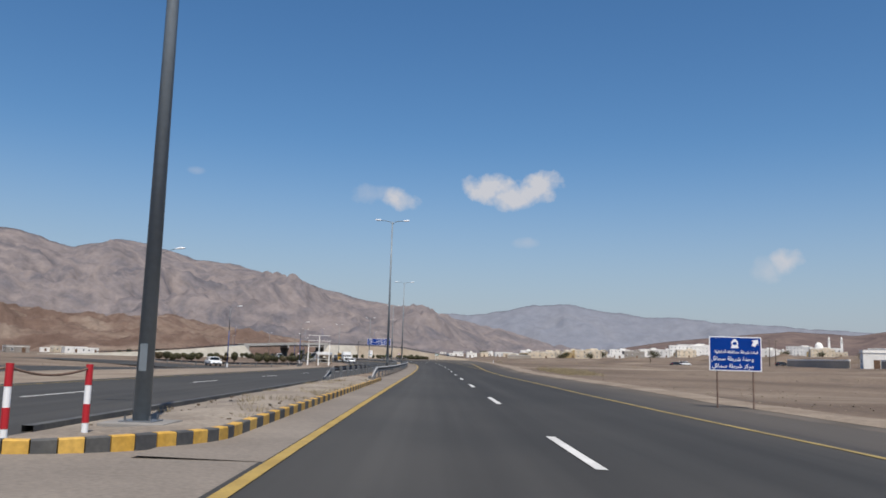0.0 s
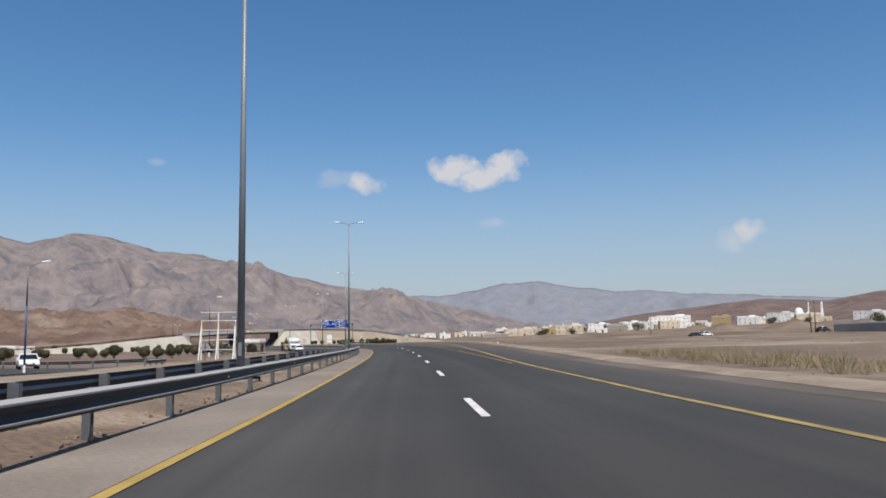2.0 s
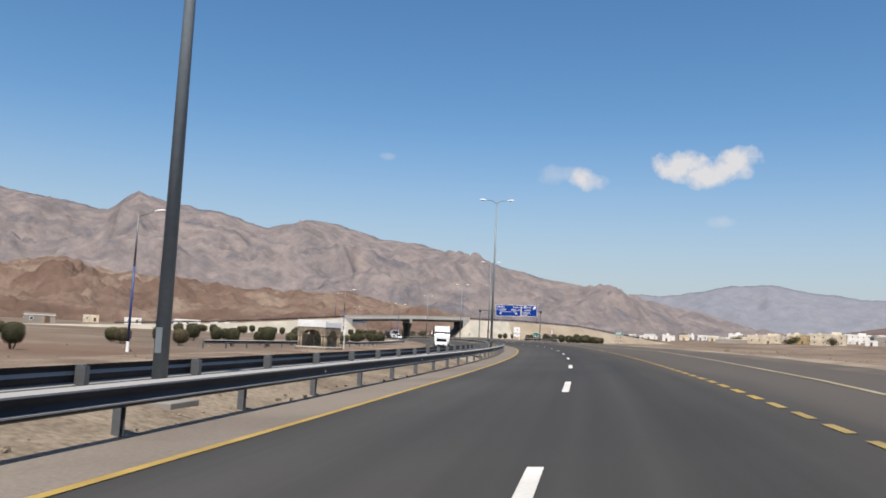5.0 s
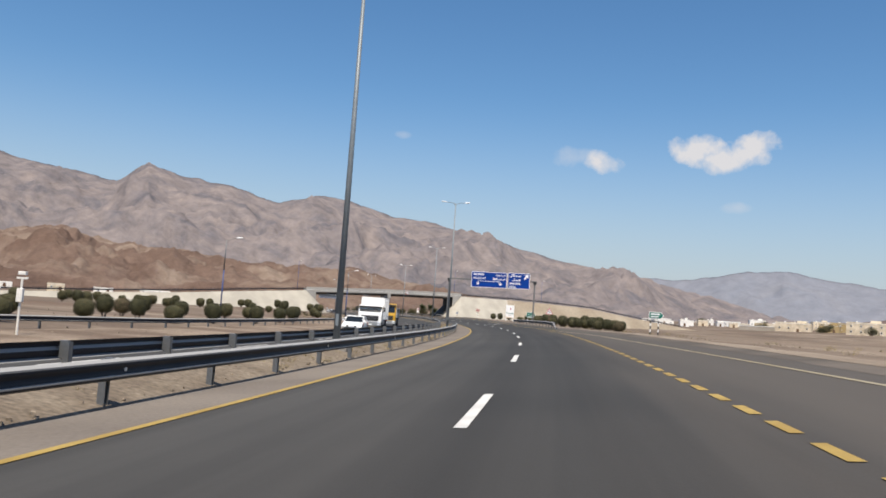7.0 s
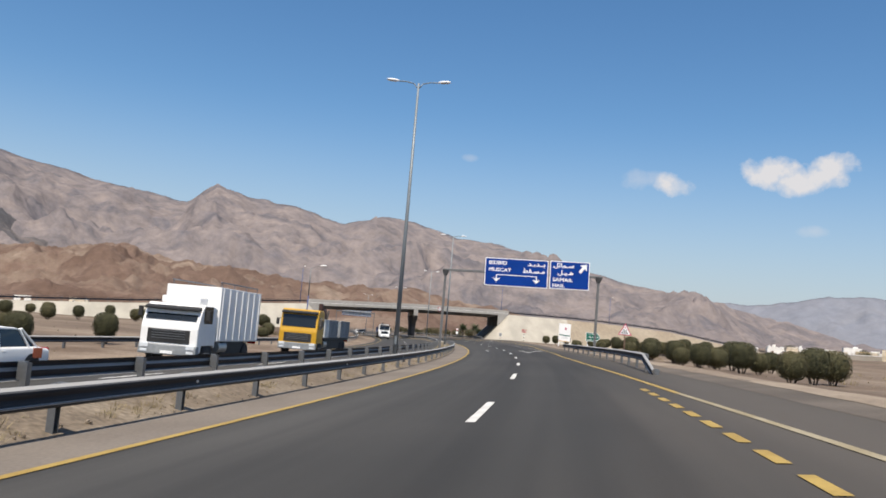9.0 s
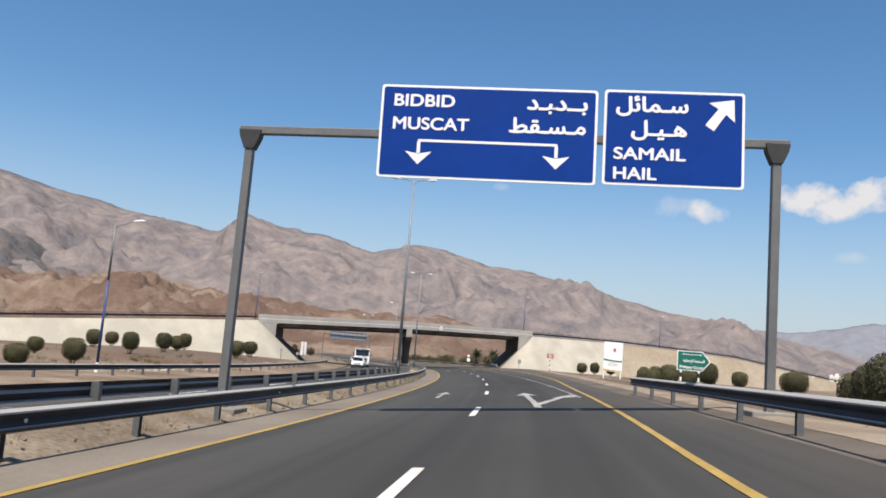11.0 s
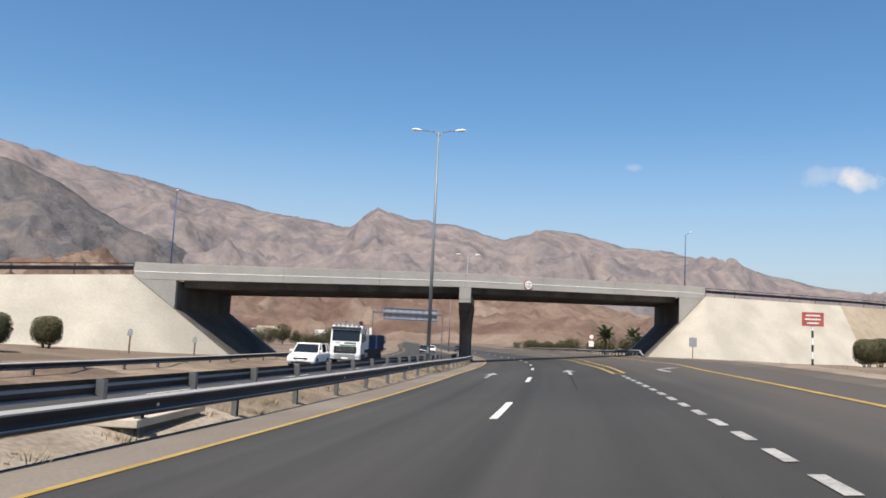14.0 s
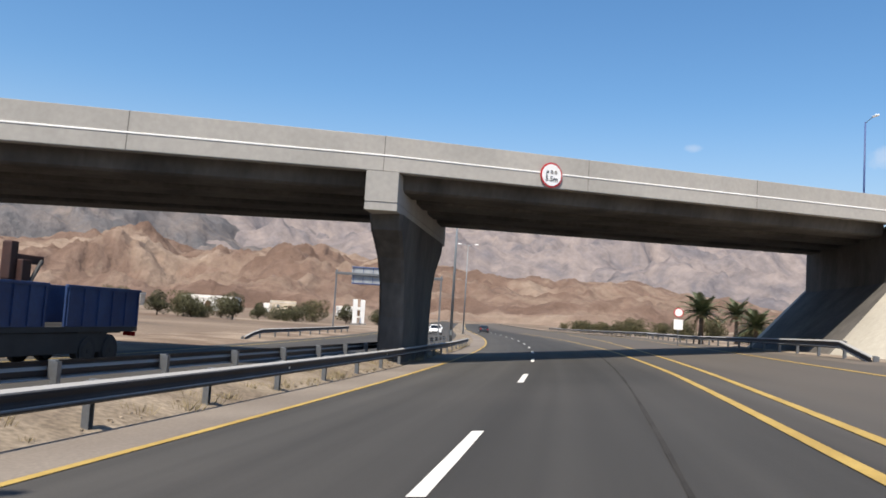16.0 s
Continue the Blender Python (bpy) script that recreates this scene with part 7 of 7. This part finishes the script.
        for y in (L - 1.28, -L + 2.9, -L + 1.6) if long > 9 else (L - 1.2, -L + 1.6):
            wheel(root, sx * (W / 2 - 0.16), y, 0.5, 0.30, M_CHASSIS)
            part("mudguard", tube_bm((sx * (W / 2 - 0.32), y, 0.52), (sx * (W / 2 - 0.02), y, 0.52), 0.56, n=22) if y > 0 else
                 box_bm(0.32, 1.2, 0.05, Matrix.Translation((sx * (W / 2 - 0.2), y, 1.04)), 0.01), M_CHASSIS, root)
    part("chassis", box_bm(0.9, long - 1.6, 0.28, Matrix.Translation((0, -0.5, 0.66)), 0.02), M_CHASSIS, root)
    # Full-width black block: side guards, with the shade under the lorry painted in.
    part("guard_shade", box_bm(W - 0.12, long - 4.6, 0.62, Matrix.Translation((0, -0.55, 0.45)), 0.02), M_CHASSIS, root)
    b1 = c0 - 0.15
    b0 = -L
    n = b1 - b0
    if body == "box":
        bx = part("box_body", box_bm(W + 0.05, n, 2.35, Matrix.Translation((0, (b0 + b1) / 2, 1.05)), 0.03), paint, root, "white box body")
        for sx in (-1, 1):
            for k in range(7):
                part("rib", box_bm(0.04, 0.06, 2.2, Matrix.Translation((sx * (W / 2 + 0.035), b0 + 0.25 + (n - 0.5) * k / 6, 1.12)), 0.01), paint, bx)
            part("roof_rail", tube_bm((sx * 1.1, b0 + 0.2, 3.62), (sx * 1.1, b1 - 0.2, 3.62), 0.03, n=8), M_POST, bx)
            for k in range(4):
                part("rail_post", tube_bm((sx * 1.1, b0 + 0.3 + (n - 0.6) * k / 3, 3.38), (sx * 1.1, b0 + 0.3 + (n - 0.6) * k / 3, 3.62), 0.02, n=6), M_POST, bx)
        part("cab_fairing", box_bm(1.7, 0.9, 0.32, Matrix.Translation((0, L - 1.3, H)), 0.08), paint, cab)
    else:
        bd = part("bed_floor", box_bm(W, n, 0.16, Matrix.Translation((0, (b0 + b1) / 2, 1.08)), 0.01), M_CHASSIS, root)
        mid = (b0 + b1) / 2 - 0.5
        for sx in (-1, 1):
            for a, b, c in ((b0, mid - 0.45, bed), (mid + 0.45, b1 - 1.6, bed), (b1 - 1.55, b1, M_PALE)):
                sd = part("bed_side", box_bm(0.06, b - a, 1.18, Matrix.Translation((sx * (W / 2 - 0.03), (a + b) / 2, 1.24)), 0.012), c, root)
                for k in range(2 if c is M_PALE else 6):
                    n = 1 if c is M_PALE else 5
                    part("rib", box_bm(0.05, 0.08, 1.12, Matrix.Translation((sx * (W / 2 + 0.02), a + 0.12 + (b - a - 0.24) * k / n, 1.27)), 0.01), c, sd)
                part("top_rail", box_bm(0.12, b - a, 0.09, Matrix.Translation((sx * (W / 2 - 0.01), (a + b) / 2, 2.38)), 0.015), c, sd)
        for y in (b0 + 0.03, b1 - 0.03):
            part("bed_end", box_bm(W - 0.1, 0.06, 1.2 if y < 0 else 1.5, Matrix.Translation((0, y, 1.24)), 0.012), M_PALE if y > 0 else bed, root)
    for sx in (-1, 1):
        part("tail_lamp", box_bm(0.42, 0.06, 0.14, Matrix.Translation((sx * 0.95, b0 - 0.02, 0.92)), 0.015), M_TAIL, root, "red tail lamp")
    if crane:
        y = mid
        cr = part("crane_post", box_bm(0.42, 0.42, 1.9, Matrix.Translation((0, y, 1.2)), 0.04), M_CRANE, root, "brown folded loading crane")
        part("crane_arm", box_bm(0.24, 1.5, 0.26, Matrix.Translation((0.15, y - 0.4, 3.0)), 0.05), M_CRANE, cr)
        part("crane_arm", box_bm(0.30, 0.34, 1.1, Matrix.Translation((0.15, y + 0.3, 2.5)), 0.05), M_CRANE, cr)
        for sx in (-1, 1):
            part("ram", tube_bm((sx * 0.2, y + 0.2, 1.9), (sx * 0.25, y - 0.6, 3.1), 0.06, n=10), M_CHASSIS, cr)
        part("headboard", box_bm(W - 0.2, 0.05, 1.2, Matrix.Translation((0, c0 - 0.12, 1.25)), 0.01), M_PALE, root)
    return root


taxi = car(stand(236.0, -10.3, 180), M_CARWHITE, "white saloon taxi with orange wing panels on the carriageway")
M_ORANGE = material("orange_panel", (0.62, 0.12, 0.035), 0.4, vary=0.04, patch=1, fine=5)
for sx in (-1, 1):
    for y, z, w, h in ((1.02, 0.60, 0.34, 0.26), (-1.62, 0.60, 0.42, 0.28)):
        part("orange_panel", box_bm(0.012, w, h, Matrix.Translation((sx * 0.892, y, z)), 0.004), M_ORANGE, taxi, "orange painted panel")
truck(stand(252.5, -10.6, 180), M_CARWHITE, "white box lorry with roof rails on the carriageway", "box", None, 7.6, False, False, 2.55)
truck(stand(274.6, -10.5, 180), M_CABYELLOW, "yellow-cabbed lorry with a grey tipper bed and crane", "tipper", M_TIPGREY, 11.6, True)
car(stand(398.8, -11.2, 180), M_CARWHITE, "white sport utility car with dark windows", 0.28, 4.6, 1.84)
truck(stand(415.0, -10.8, 180), M_CARWHITE, "white-cabbed lorry with a dark blue tipper bed and crane", "tipper", M_TIPBLUE, 12.6, True, True, 3.1)
car(pose(-33.6, 111.4, float(landz(112.3, -33.0)) + 0.01, 0, 0, 208), M_CARWHITE, "white saloon car on the slip road")
car(stand(500.0, -8.5, 180), M_CARDARK, "dark car passing under the overpass on asphalt")
car(stand(562.0, 2.2, 0), M_CARDARK, "dark car far along the asphalt road")
car(stand(520.0, -6.8, 180), M_CARWHITE, "white car far along the opposite carriageway")
car(pose(88, 270, ground_at(88, 270), 0, 0, -70), M_CARDARK, "dark car parked on open sand")
car(pose(92, 273, ground_at(92, 273), 0, 0, -60), M_CARWHITE, "white car parked on open sand", 0.25)
car(pose(122, 262, ground_at(122, 262), 0, 0, -70), M_CARDARK, "dark low car parked on open sand")


# ---------------------------------------------------------------- the town
M_WHOUSE = material("white_house_wall", (0.72, 0.70, 0.66), 0.85, vary=0.06, patch=0.3, fine=3, second=(0.79, 0.77, 0.73))
M_CHOUSE = material("cream_house_wall", (0.496, 0.416, 0.304), 0.85, vary=0.07, patch=0.3, fine=3, second=(0.68, 0.58, 0.44))
M_YHOUSE = material("ochre_house_wall", (0.368, 0.264, 0.120), 0.85, vary=0.07, patch=0.3, fine=3, second=(0.416, 0.304, 0.152))
M_TOWERWALL = material("grey_beige_render", (0.320, 0.288, 0.240), 0.85, vary=0.08, patch=0.3, fine=3, second=(0.368, 0.328, 0.280))
M_GHOUSE = material("grey_house_wall", (0.240, 0.216, 0.192), 0.85, vary=0.08, patch=0.3, fine=3, second=(0.288, 0.264, 0.232))
M_PANE = material("window_pane", (0.048, 0.053, 0.060), 0.2, vary=0.05, patch=1, fine=3)
M_BROWNDOOR = material("brown_door", (0.128, 0.072, 0.040), 0.6, vary=0.12, patch=1, fine=6)
_hole = from_bm("window", box_bm(1.15, 0.16, 1.4, Matrix.Translation((0, -0.02, 0)), 0.02), M_WHITEWALL)
_paneme = from_bm("pane", box_bm(0.92, 0.10, 1.12, Matrix.Translation((0, -0.07, 0.14)), 0.0), M_PANE)
_doorme = from_bm("door", box_bm(1.6, 0.14, 2.3, Matrix.Translation((0, -0.03, 0)), 0.02), M_BROWNDOOR)
_tankme = from_bm("water_tank", tube_bm((0, 0, 0), (0, 0, 1.3), 0.6, 0.55, 14), M_WHOUSE)


FARNESS = 1.95


def town(x, y):
    """From the sketch plan of the town to its true distance."""
    u, v = 3 + (x - 3) * FARNESS, 60 + (y - 60) * FARNESS
    a = 0.021 * min(1.0, max(0.0, x) / 120)
    return u * math.cos(a) - v * math.sin(a), u * math.sin(a) + v * math.cos(a)


def house(x, y, z, w, h, wall, label, stair=True, face=(0.0, 150.0), sketch=True):
    """A flat-roofed block house with a parapet, recessed-looking windows, a door and roof things."""
    root = tagged(new("house"), label, "house", "houses of the town")
    if x > 0 and sketch:
        (x, y), w, h = town(x, y), w * FARNESS * (0.52 if x < 120 else 0.72), h * FARNESS * (0.54 if x < 120 else 0.80)
        z = ground_at(x, y) - 0.1
    root.matrix_basis = pose(x, y, z, 0, 0, math.degrees(math.atan2(face[1] - y, face[0] - x)) + 90 + 14 * math.sin(x * 1.7 + y))
    d = min(14.0, w * 0.75)
    storeys = max(1, round(h / 4.4))
    fh = (h - 0.5) / storeys
    part("wall", box_bm(w, d, h - 0.4 + 2.5, Matrix.Translation((0, 0, -2.5)), 0.03), wall, root)
    part("roof", box_bm(w + 0.3, d + 0.3, 0.22, Matrix.Translation((0, 0, h - 0.55)), 0.03), M_WHOUSE, root, "pale roof slab")
    for sx, sy, ox, oy in ((w, 0.22, 0, -d / 2 + 0.11), (w, 0.22, 0, d / 2 - 0.11), (0.22, d - 0.44, -w / 2 + 0.11, 0), (0.22, d - 0.44, w / 2 - 0.11, 0)):
        part("parapet", box_bm(sx, sy, 0.6, Matrix.Translation((ox, oy, h - 0.33)), 0.02), wall, root)
    for turn, wide, off in ((0, w, d / 2), (-90, d, w / 2)):
        n = max(1, int(wide / 4.6))
        m = pose(0, 0, 0, 0, 0, turn) @ Matrix.Translation((0, -off, 0))
        for st in range(storeys):
            for k in range(n):
                p = m @ Matrix.Translation((-wide / 2 + wide * (k + 0.5) / n, 0, st * fh + fh * 0.34))
                if turn == 0 and st == 0 and k == n // 2:
                    put("door", _doorme, root, m @ Matrix.Translation((-wide / 2 + wide * (k + 0.5) / n, 0, 0)), "brown door")
                    continue
                q = put("window", _hole, root, p @ Matrix.Diagonal((1, 1, min(1.0, fh / 3.2), 1)))
                put("pane", _paneme, q, None, "dark glass pane")
    if stair:
        part("stair_head", box_bm(w * 0.26, d * 0.4, 2.1, Matrix.Translation((w * 0.22, d * 0.15, h - 0.34)), 0.03), wall, root)
        put("water_tank", _tankme, root, Matrix.Translation((-w * 0.25, 0, h - 0.34)), "round white water tank")
    return root


WL, CL, YL, GL = ("white flat-roofed house on a sandy rise", "cream flat-roofed house among town buildings",
                  "ochre yellow flat-roofed house among town buildings", "grey-beige flat-roofed house among town buildings")
house(60, 416, 2.7, 21.9, 5.6, M_CHOUSE, CL)
house(78, 393, 3.2, 21.3, 6.9, M_CHOUSE, CL)
house(112, 437, 5.9, 19.3, 6.0, M_GHOUSE, GL)
house(185, 571, 11.5, 35, 8.3, M_WHOUSE, "long white flat-roofed building on a sandy rise")
house(185, 487, 10, 13.2, 6.8, M_YHOUSE, YL)
house(238, 574, 12.8, 19.4, 6, M_WHOUSE, WL)
house(291, 638, 15.3, 23.6, 8.1, M_WHOUSE, WL)
house(292, 526, 12.6, 22.7, 6, M_WHOUSE, WL)
house(122.5, 202, 2.7, 6.7, 4.7, M_WHOUSE, "small white gatehouse beside a boundary wall", False, (0.0, 0.0), False)
house(18, 520, 3, 17.2, 3.1, M_WHOUSE, WL, False)
house(50, 522, 4.4, 19.8, 4.1, M_WHOUSE, WL, False)
house(72, 530, 6.0, 22, 3.2, M_WHOUSE, WL)
house(81, 506, 4.8, 15.1, 5.6, M_CHOUSE, CL)
house(93, 473, 5.1, 20.9, 6.6, M_YHOUSE, YL)
house(132, 546, 6.7, 17.6, 5, M_WHOUSE, WL)
house(176, 638, 9.6, 18.7, 4.7, M_WHOUSE, WL)
house(204, 618, 11, 31.7, 9.4, M_WHOUSE, "long white flat-roofed building on a sandy rise")
house(14, 709, 7.6, 9.6, 2.7, M_WHOUSE, WL, False)
house(26, 668, 6.7, 13.1, 3.7, M_WHOUSE, WL, False)
house(45, 505, 4.6, 5.6, 3.6, M_WHOUSE, WL, False)
house(48, 485, 4.1, 6.7, 3.5, M_CHOUSE, CL, False)
house(50, 464, 3.6, 6.1, 3.4, M_CHOUSE, CL, False)
house(53, 443, 3.2, 7.5, 4.2, M_YHOUSE, YL, False)
house(62, 478, 2.4, 11.0, 4.1, M_CHOUSE, CL, False)
house(67, 460, 1.8, 9, 4.3, M_YHOUSE, YL, False)
house(79, 443, 1.6, 12.9, 5.2, M_YHOUSE, YL)
house(70, 558, 3.5, 14.3, 6.1, M_WHOUSE, WL)
house(95, 525, 3.8, 14.6, 6.9, M_CHOUSE, CL)
house(110, 505, 4.3, 15, 6.1, M_CHOUSE, CL)
house(97, 408, 3, 7.9, 3.3, M_WHOUSE, WL, False)
house(49, 640, 6.4, 13.9, 3.6, M_WHOUSE, WL, False)
house(215, 520, 10.5, 16, 5.0, M_WHOUSE, WL)
house(240, 500, 11.0, 18, 5.6, M_CHOUSE, CL)
house(262, 545, 12.5, 15, 6.2, M_WHOUSE, WL)
house(150, 470, 7.6, 14, 5.0, M_CHOUSE, CL)
house(140, 505, 7.2, 16, 5.4, M_WHOUSE, WL)
house(-198, 330, -0.4, 10.6, 3.1, M_GHOUSE, "low grey-beige house below the brown foothills", False)
house(-184, 354, -0.1, 9.4, 3, M_GHOUSE, "low grey-beige house below the brown foothills", False)
house(-246, 563, 0.4, 14.6, 3.7, M_WHOUSE, "low white house below the brown foothills", False)
for k in range(6):
    house(-352 + 15 * k, 578 + 16 * k + 9 * ((k * 5) % 4), 0.6, 8 + 1.5 * (k % 3), 2.8 + 0.6 * ((k * 2) % 3), (M_WHOUSE, M_CHOUSE, M_WHOUSE)[k % 3],
          "small pale house below the brown foothills", False, (-100.0, 400.0))


_rt = random.Random(77)
for k in range(34):
    hx = 18 + 270 * (k + _rt.random()) / 34
    house(hx, 455 + 0.42 * hx + _rt.uniform(-40, 60), 0, _rt.uniform(5.5, 11), _rt.uniform(2.4, 5.0), (M_WHOUSE, M_WHOUSE, M_CHOUSE, M_WHOUSE, M_YHOUSE)[k % 5],
          (WL, WL, CL, WL, YL)[k % 5], k % 3 == 0)


def heap(x, y, z, r, h, seed, mat):
    rng = np.random.default_rng(seed)
    n, rings = 28, 9
    vs, fs = [(0, 0, h)], []
    ph = rng.uniform(0, 6.28, 5)
    for i in range(1, rings + 1):
        t = i / rings
        for k in range(n):
            a = 6.283 * k / n
            q = 1 + 0.16 * math.sin(2 * a + ph[0]) + 0.09 * math.sin(5 * a + ph[1]) + 0.06 * math.sin(9 * a + ph[2])
            vs.append((r * t * q * math.cos(a), r * t * q * math.sin(a), h * (1 - t) ** 1.15 * (1 + 0.12 * math.sin(4 * a + 6 * t + ph[3])) - 0.6 * (i == rings)))
    for k in range(n):
        fs.append((0, 1 + k, 1 + (k + 1) % n))
    for i in range(rings - 1):
        for k in range(n):
            a, b = 1 + i * n + k, 1 + i * n + (k + 1) % n
            fs.append((a, a + n, b + n, b))
    put("sand_mound", mesh_of("sand_mound", vs, fs, mat, True), None, pose(x, y, z), "heap of dumped sand and gravel on open ground", "sand heap", "sand heaps")


def tower_block():
    root = house(144.0, 206.0, ground_at(144.0, 206.0) - 0.2, 17, 11.0, M_TOWERWALL, "grey-beige three-storey building with white columns", False, (0.0, 0.0), False)
    part("stair_tower", box_bm(7.5, 5.0, 14.2, Matrix.Translation((4.0, -5.2, -0.6)), 0.04), M_TOWERWALL, root, "taller grey-beige stair tower")
    part("canopy", box_bm(9.5, 6.4, 0.5, Matrix.Translation((3.2, -5.2, 13.4)), 0.05), M_TOWERWALL, root, "overhanging roof slab")
    part("roof_room", box_bm(3.4, 3.4, 1.5, Matrix.Translation((2.8, -6.0, 13.9)), 0.04), M_WHOUSE, root, "white roof room")
    for x in (1.9, 9.0):
        c = part("corner_column", box_bm(0.55, 0.55, 10.6, Matrix.Translation((x, -9.6, -0.6)), 0.04), M_WHOUSE, root, "white column")
        part("capital", box_bm(1.3, 0.9, 0.8, Matrix.Translation((x, -9.4, 10.0)), 0.04), M_WHOUSE, c)
    part("porch_roof", box_bm(9.0, 2.4, 0.4, Matrix.Translation((5.4, -8.8, 10.8)), 0.04), M_TOWERWALL, root)
    mast = part("roof_mast", tube_bm((-0.8, -2, 10.4), (-0.8, -2, 21.6), 0.09, 0.06, 8), M_PALE, root)
    part("flood_lamp", box_bm(0.9, 0.7, 0.9, Matrix.Translation((-0.8, -2, 21.2)), 0.1), M_HEAD, mast, "dark flood lamp")


tower_block()


def mosque():
    root = tagged(new("mosque"), "white mosque with a dome and two slender minarets", "mosque")
    mx, my = 598, 1242
    root.matrix_basis = pose(mx, my, ground_at(mx, my), 0, 0, -26) @ Matrix.Scale(1.75, 4)
    part("hall", box_bm(24, 16, 8.0, Matrix.Translation((2, 0, -2)), 0.05), M_WHOUSE, root)
    for k in range(6):
        w = put("window", _hole, root, Matrix.Translation((-7.0 + 3.6 * k, -8.0, 1.6)) @ Matrix.Diagonal((0.9, 1, 2.0, 1)))
        put("pane", _paneme, w, None, "dark glass pane")
    part("drum", tube_bm((-5, 0, 6.0), (-5, 0, 7.4), 3.3, 3.3, 24), M_WHOUSE, root)
    bm = bmesh.new()
    bmesh.ops.create_uvsphere(bm, u_segments=28, v_segments=16, radius=3.2)
    for v in bm.verts:
        v.co = Vector((v.co.x - 5, v.co.y, max(v.co.z, -0.2) * 1.1 + 7.4))
    d = part("dome", bm, M_WHOUSE, root, "pale dome", smooth=True)
    part("finial", tube_bm((-5, 0, 10.8), (-5, 0, 12.2), 0.15, 0.03, 8), M_YHOUSE, d)
    for x in (3.0, 13.0):
        t = part("minaret", tube_bm((x, 8.8, -2), (x, 8.8, 11.5), 1.2, 0.95, 14), M_WHOUSE, root)
        part("gallery", tube_bm((x, 8.8, 11.2), (x, 8.8, 11.9), 1.1, 1.5, 16), M_WHOUSE, t)
        part("upper_shaft", tube_bm((x, 8.8, 11.9), (x, 8.8, 14.4), 0.75, 0.7, 12), M_WHOUSE, t)
        part("spire", tube_bm((x, 8.8, 14.4), (x, 8.8, 16.6), 0.85, 0.04, 12), M_WHOUSE, t)



mosque()


def boundary_wall(a, b, high, label):
    a, b = Vector(a), Vector(b)
    d = b - a
    root = tagged(new("boundary_wall"), label, "wall", "boundary walls of the town")
    a.z, b.z = ground_at(a.x, a.y), ground_at(b.x, b.y)
    d = b - a
    root.matrix_basis = Matrix.Translation(a) @ pose(0, 0, 0, 0, 0, math.degrees(math.atan2(d.y, d.x)))
    n = max(2, int(d.length / 4))
    q = d.length / n
    for k in range(n):
        part("wall_bay", box_bm(q - 0.3, 0.26, high + 1.5, Matrix.Translation((q * (k + 0.5), 0, d.z * (k + 0.5) / n - 1.5)), 0.02), M_TOWERWALL, root)
        part("coping", box_bm(q, 0.5, 0.42, Matrix.Translation((q * (k + 0.5), 0, d.z * (k + 0.5) / n + high)), 0.02), M_WHOUSE, root, "white coping")
    for k in range(n + 1):
        part("pier", box_bm(0.34, 0.30, high + 1.5, Matrix.Translation((q * k, 0, d.z * k / n - 1.5)), 0.02), M_TOWERWALL, root)


boundary_wall((119, 250, 3.0), (121, 213, 3.0), 1.9, "grey boundary wall with a white coping")
boundary_wall((120, 194, 3.0), (117, 140, 3.0), 1.9, "grey boundary wall with a white coping")
boundary_wall((75, 780, 4.0), (106, 768, 4.0), 2.6, "low grey boundary wall in front of houses")


for k, (x, y, r, h) in enumerate(((92, 262, 8, 2.6), (104, 246, 9, 3.0), (108, 222, 7, 2.2), (103, 197, 9, 2.4), (100, 172, 7, 1.8), (74, 300, 9, 1.6), (100, 300, 10, 2.4))):
    x, y = town(x, y)
    heap(x, y, ground_at(x, y) - 0.1, r * 1.8, h * 1.5, 40 + k, M_SAND)
_town = [tree(31, pose(118, 731, ground_at(118, 731)), 3.6, 6.0, M_LEAFDARK, "dark green tree in front of town houses")]
tagged(_town[0], group="trees of the town")
for k, (x, y) in enumerate(((52, 434), (70, 412), (88, 420), (118, 420), (165, 468), (140, 268), (146, 258), (205, 470), (150, 232), (64, 500), (36, 505), (100, 460), (76, 380), (230, 480))):
    x, y = town(x, y)
    copy_thing(_town[0], pose(x, y, ground_at(x, y) - 0.1, 0, 0, 53 * k) @ Matrix.Scale(1.3 + 0.22 * (k % 4), 4))


def utility_pole(s, lat, high):
    root = tagged(new("utility_pole"), "dark wooden utility pole with a crossarm on open ground", "utility pole", "utility poles")
    root.matrix_basis = stand(s, lat, 20)
    part("pole", tube_bm((0, 0, -0.5), (0, 0, high), 0.16, 0.11, 10), M_BARK, root, smooth=True)
    arm = part("crossarm", box_bm(2.0, 0.12, 0.14, Matrix.Translation((0, 0, high - 0.7)), 0.01), M_BARK, root)
    for x in (-0.85, 0.0, 0.85):
        part("insulator", tube_bm((x, 0, high - 0.56), (x, 0, high - 0.30), 0.06, 0.04, 8), M_PALE, arm)


utility_pole(233.8, 129.0, 9.2)
utility_pole(240.0, 136.0, 9.2)
utility_pole(334.0, 151.0, 8.6)
utility_pole(160.0, 118.0, 8.8)
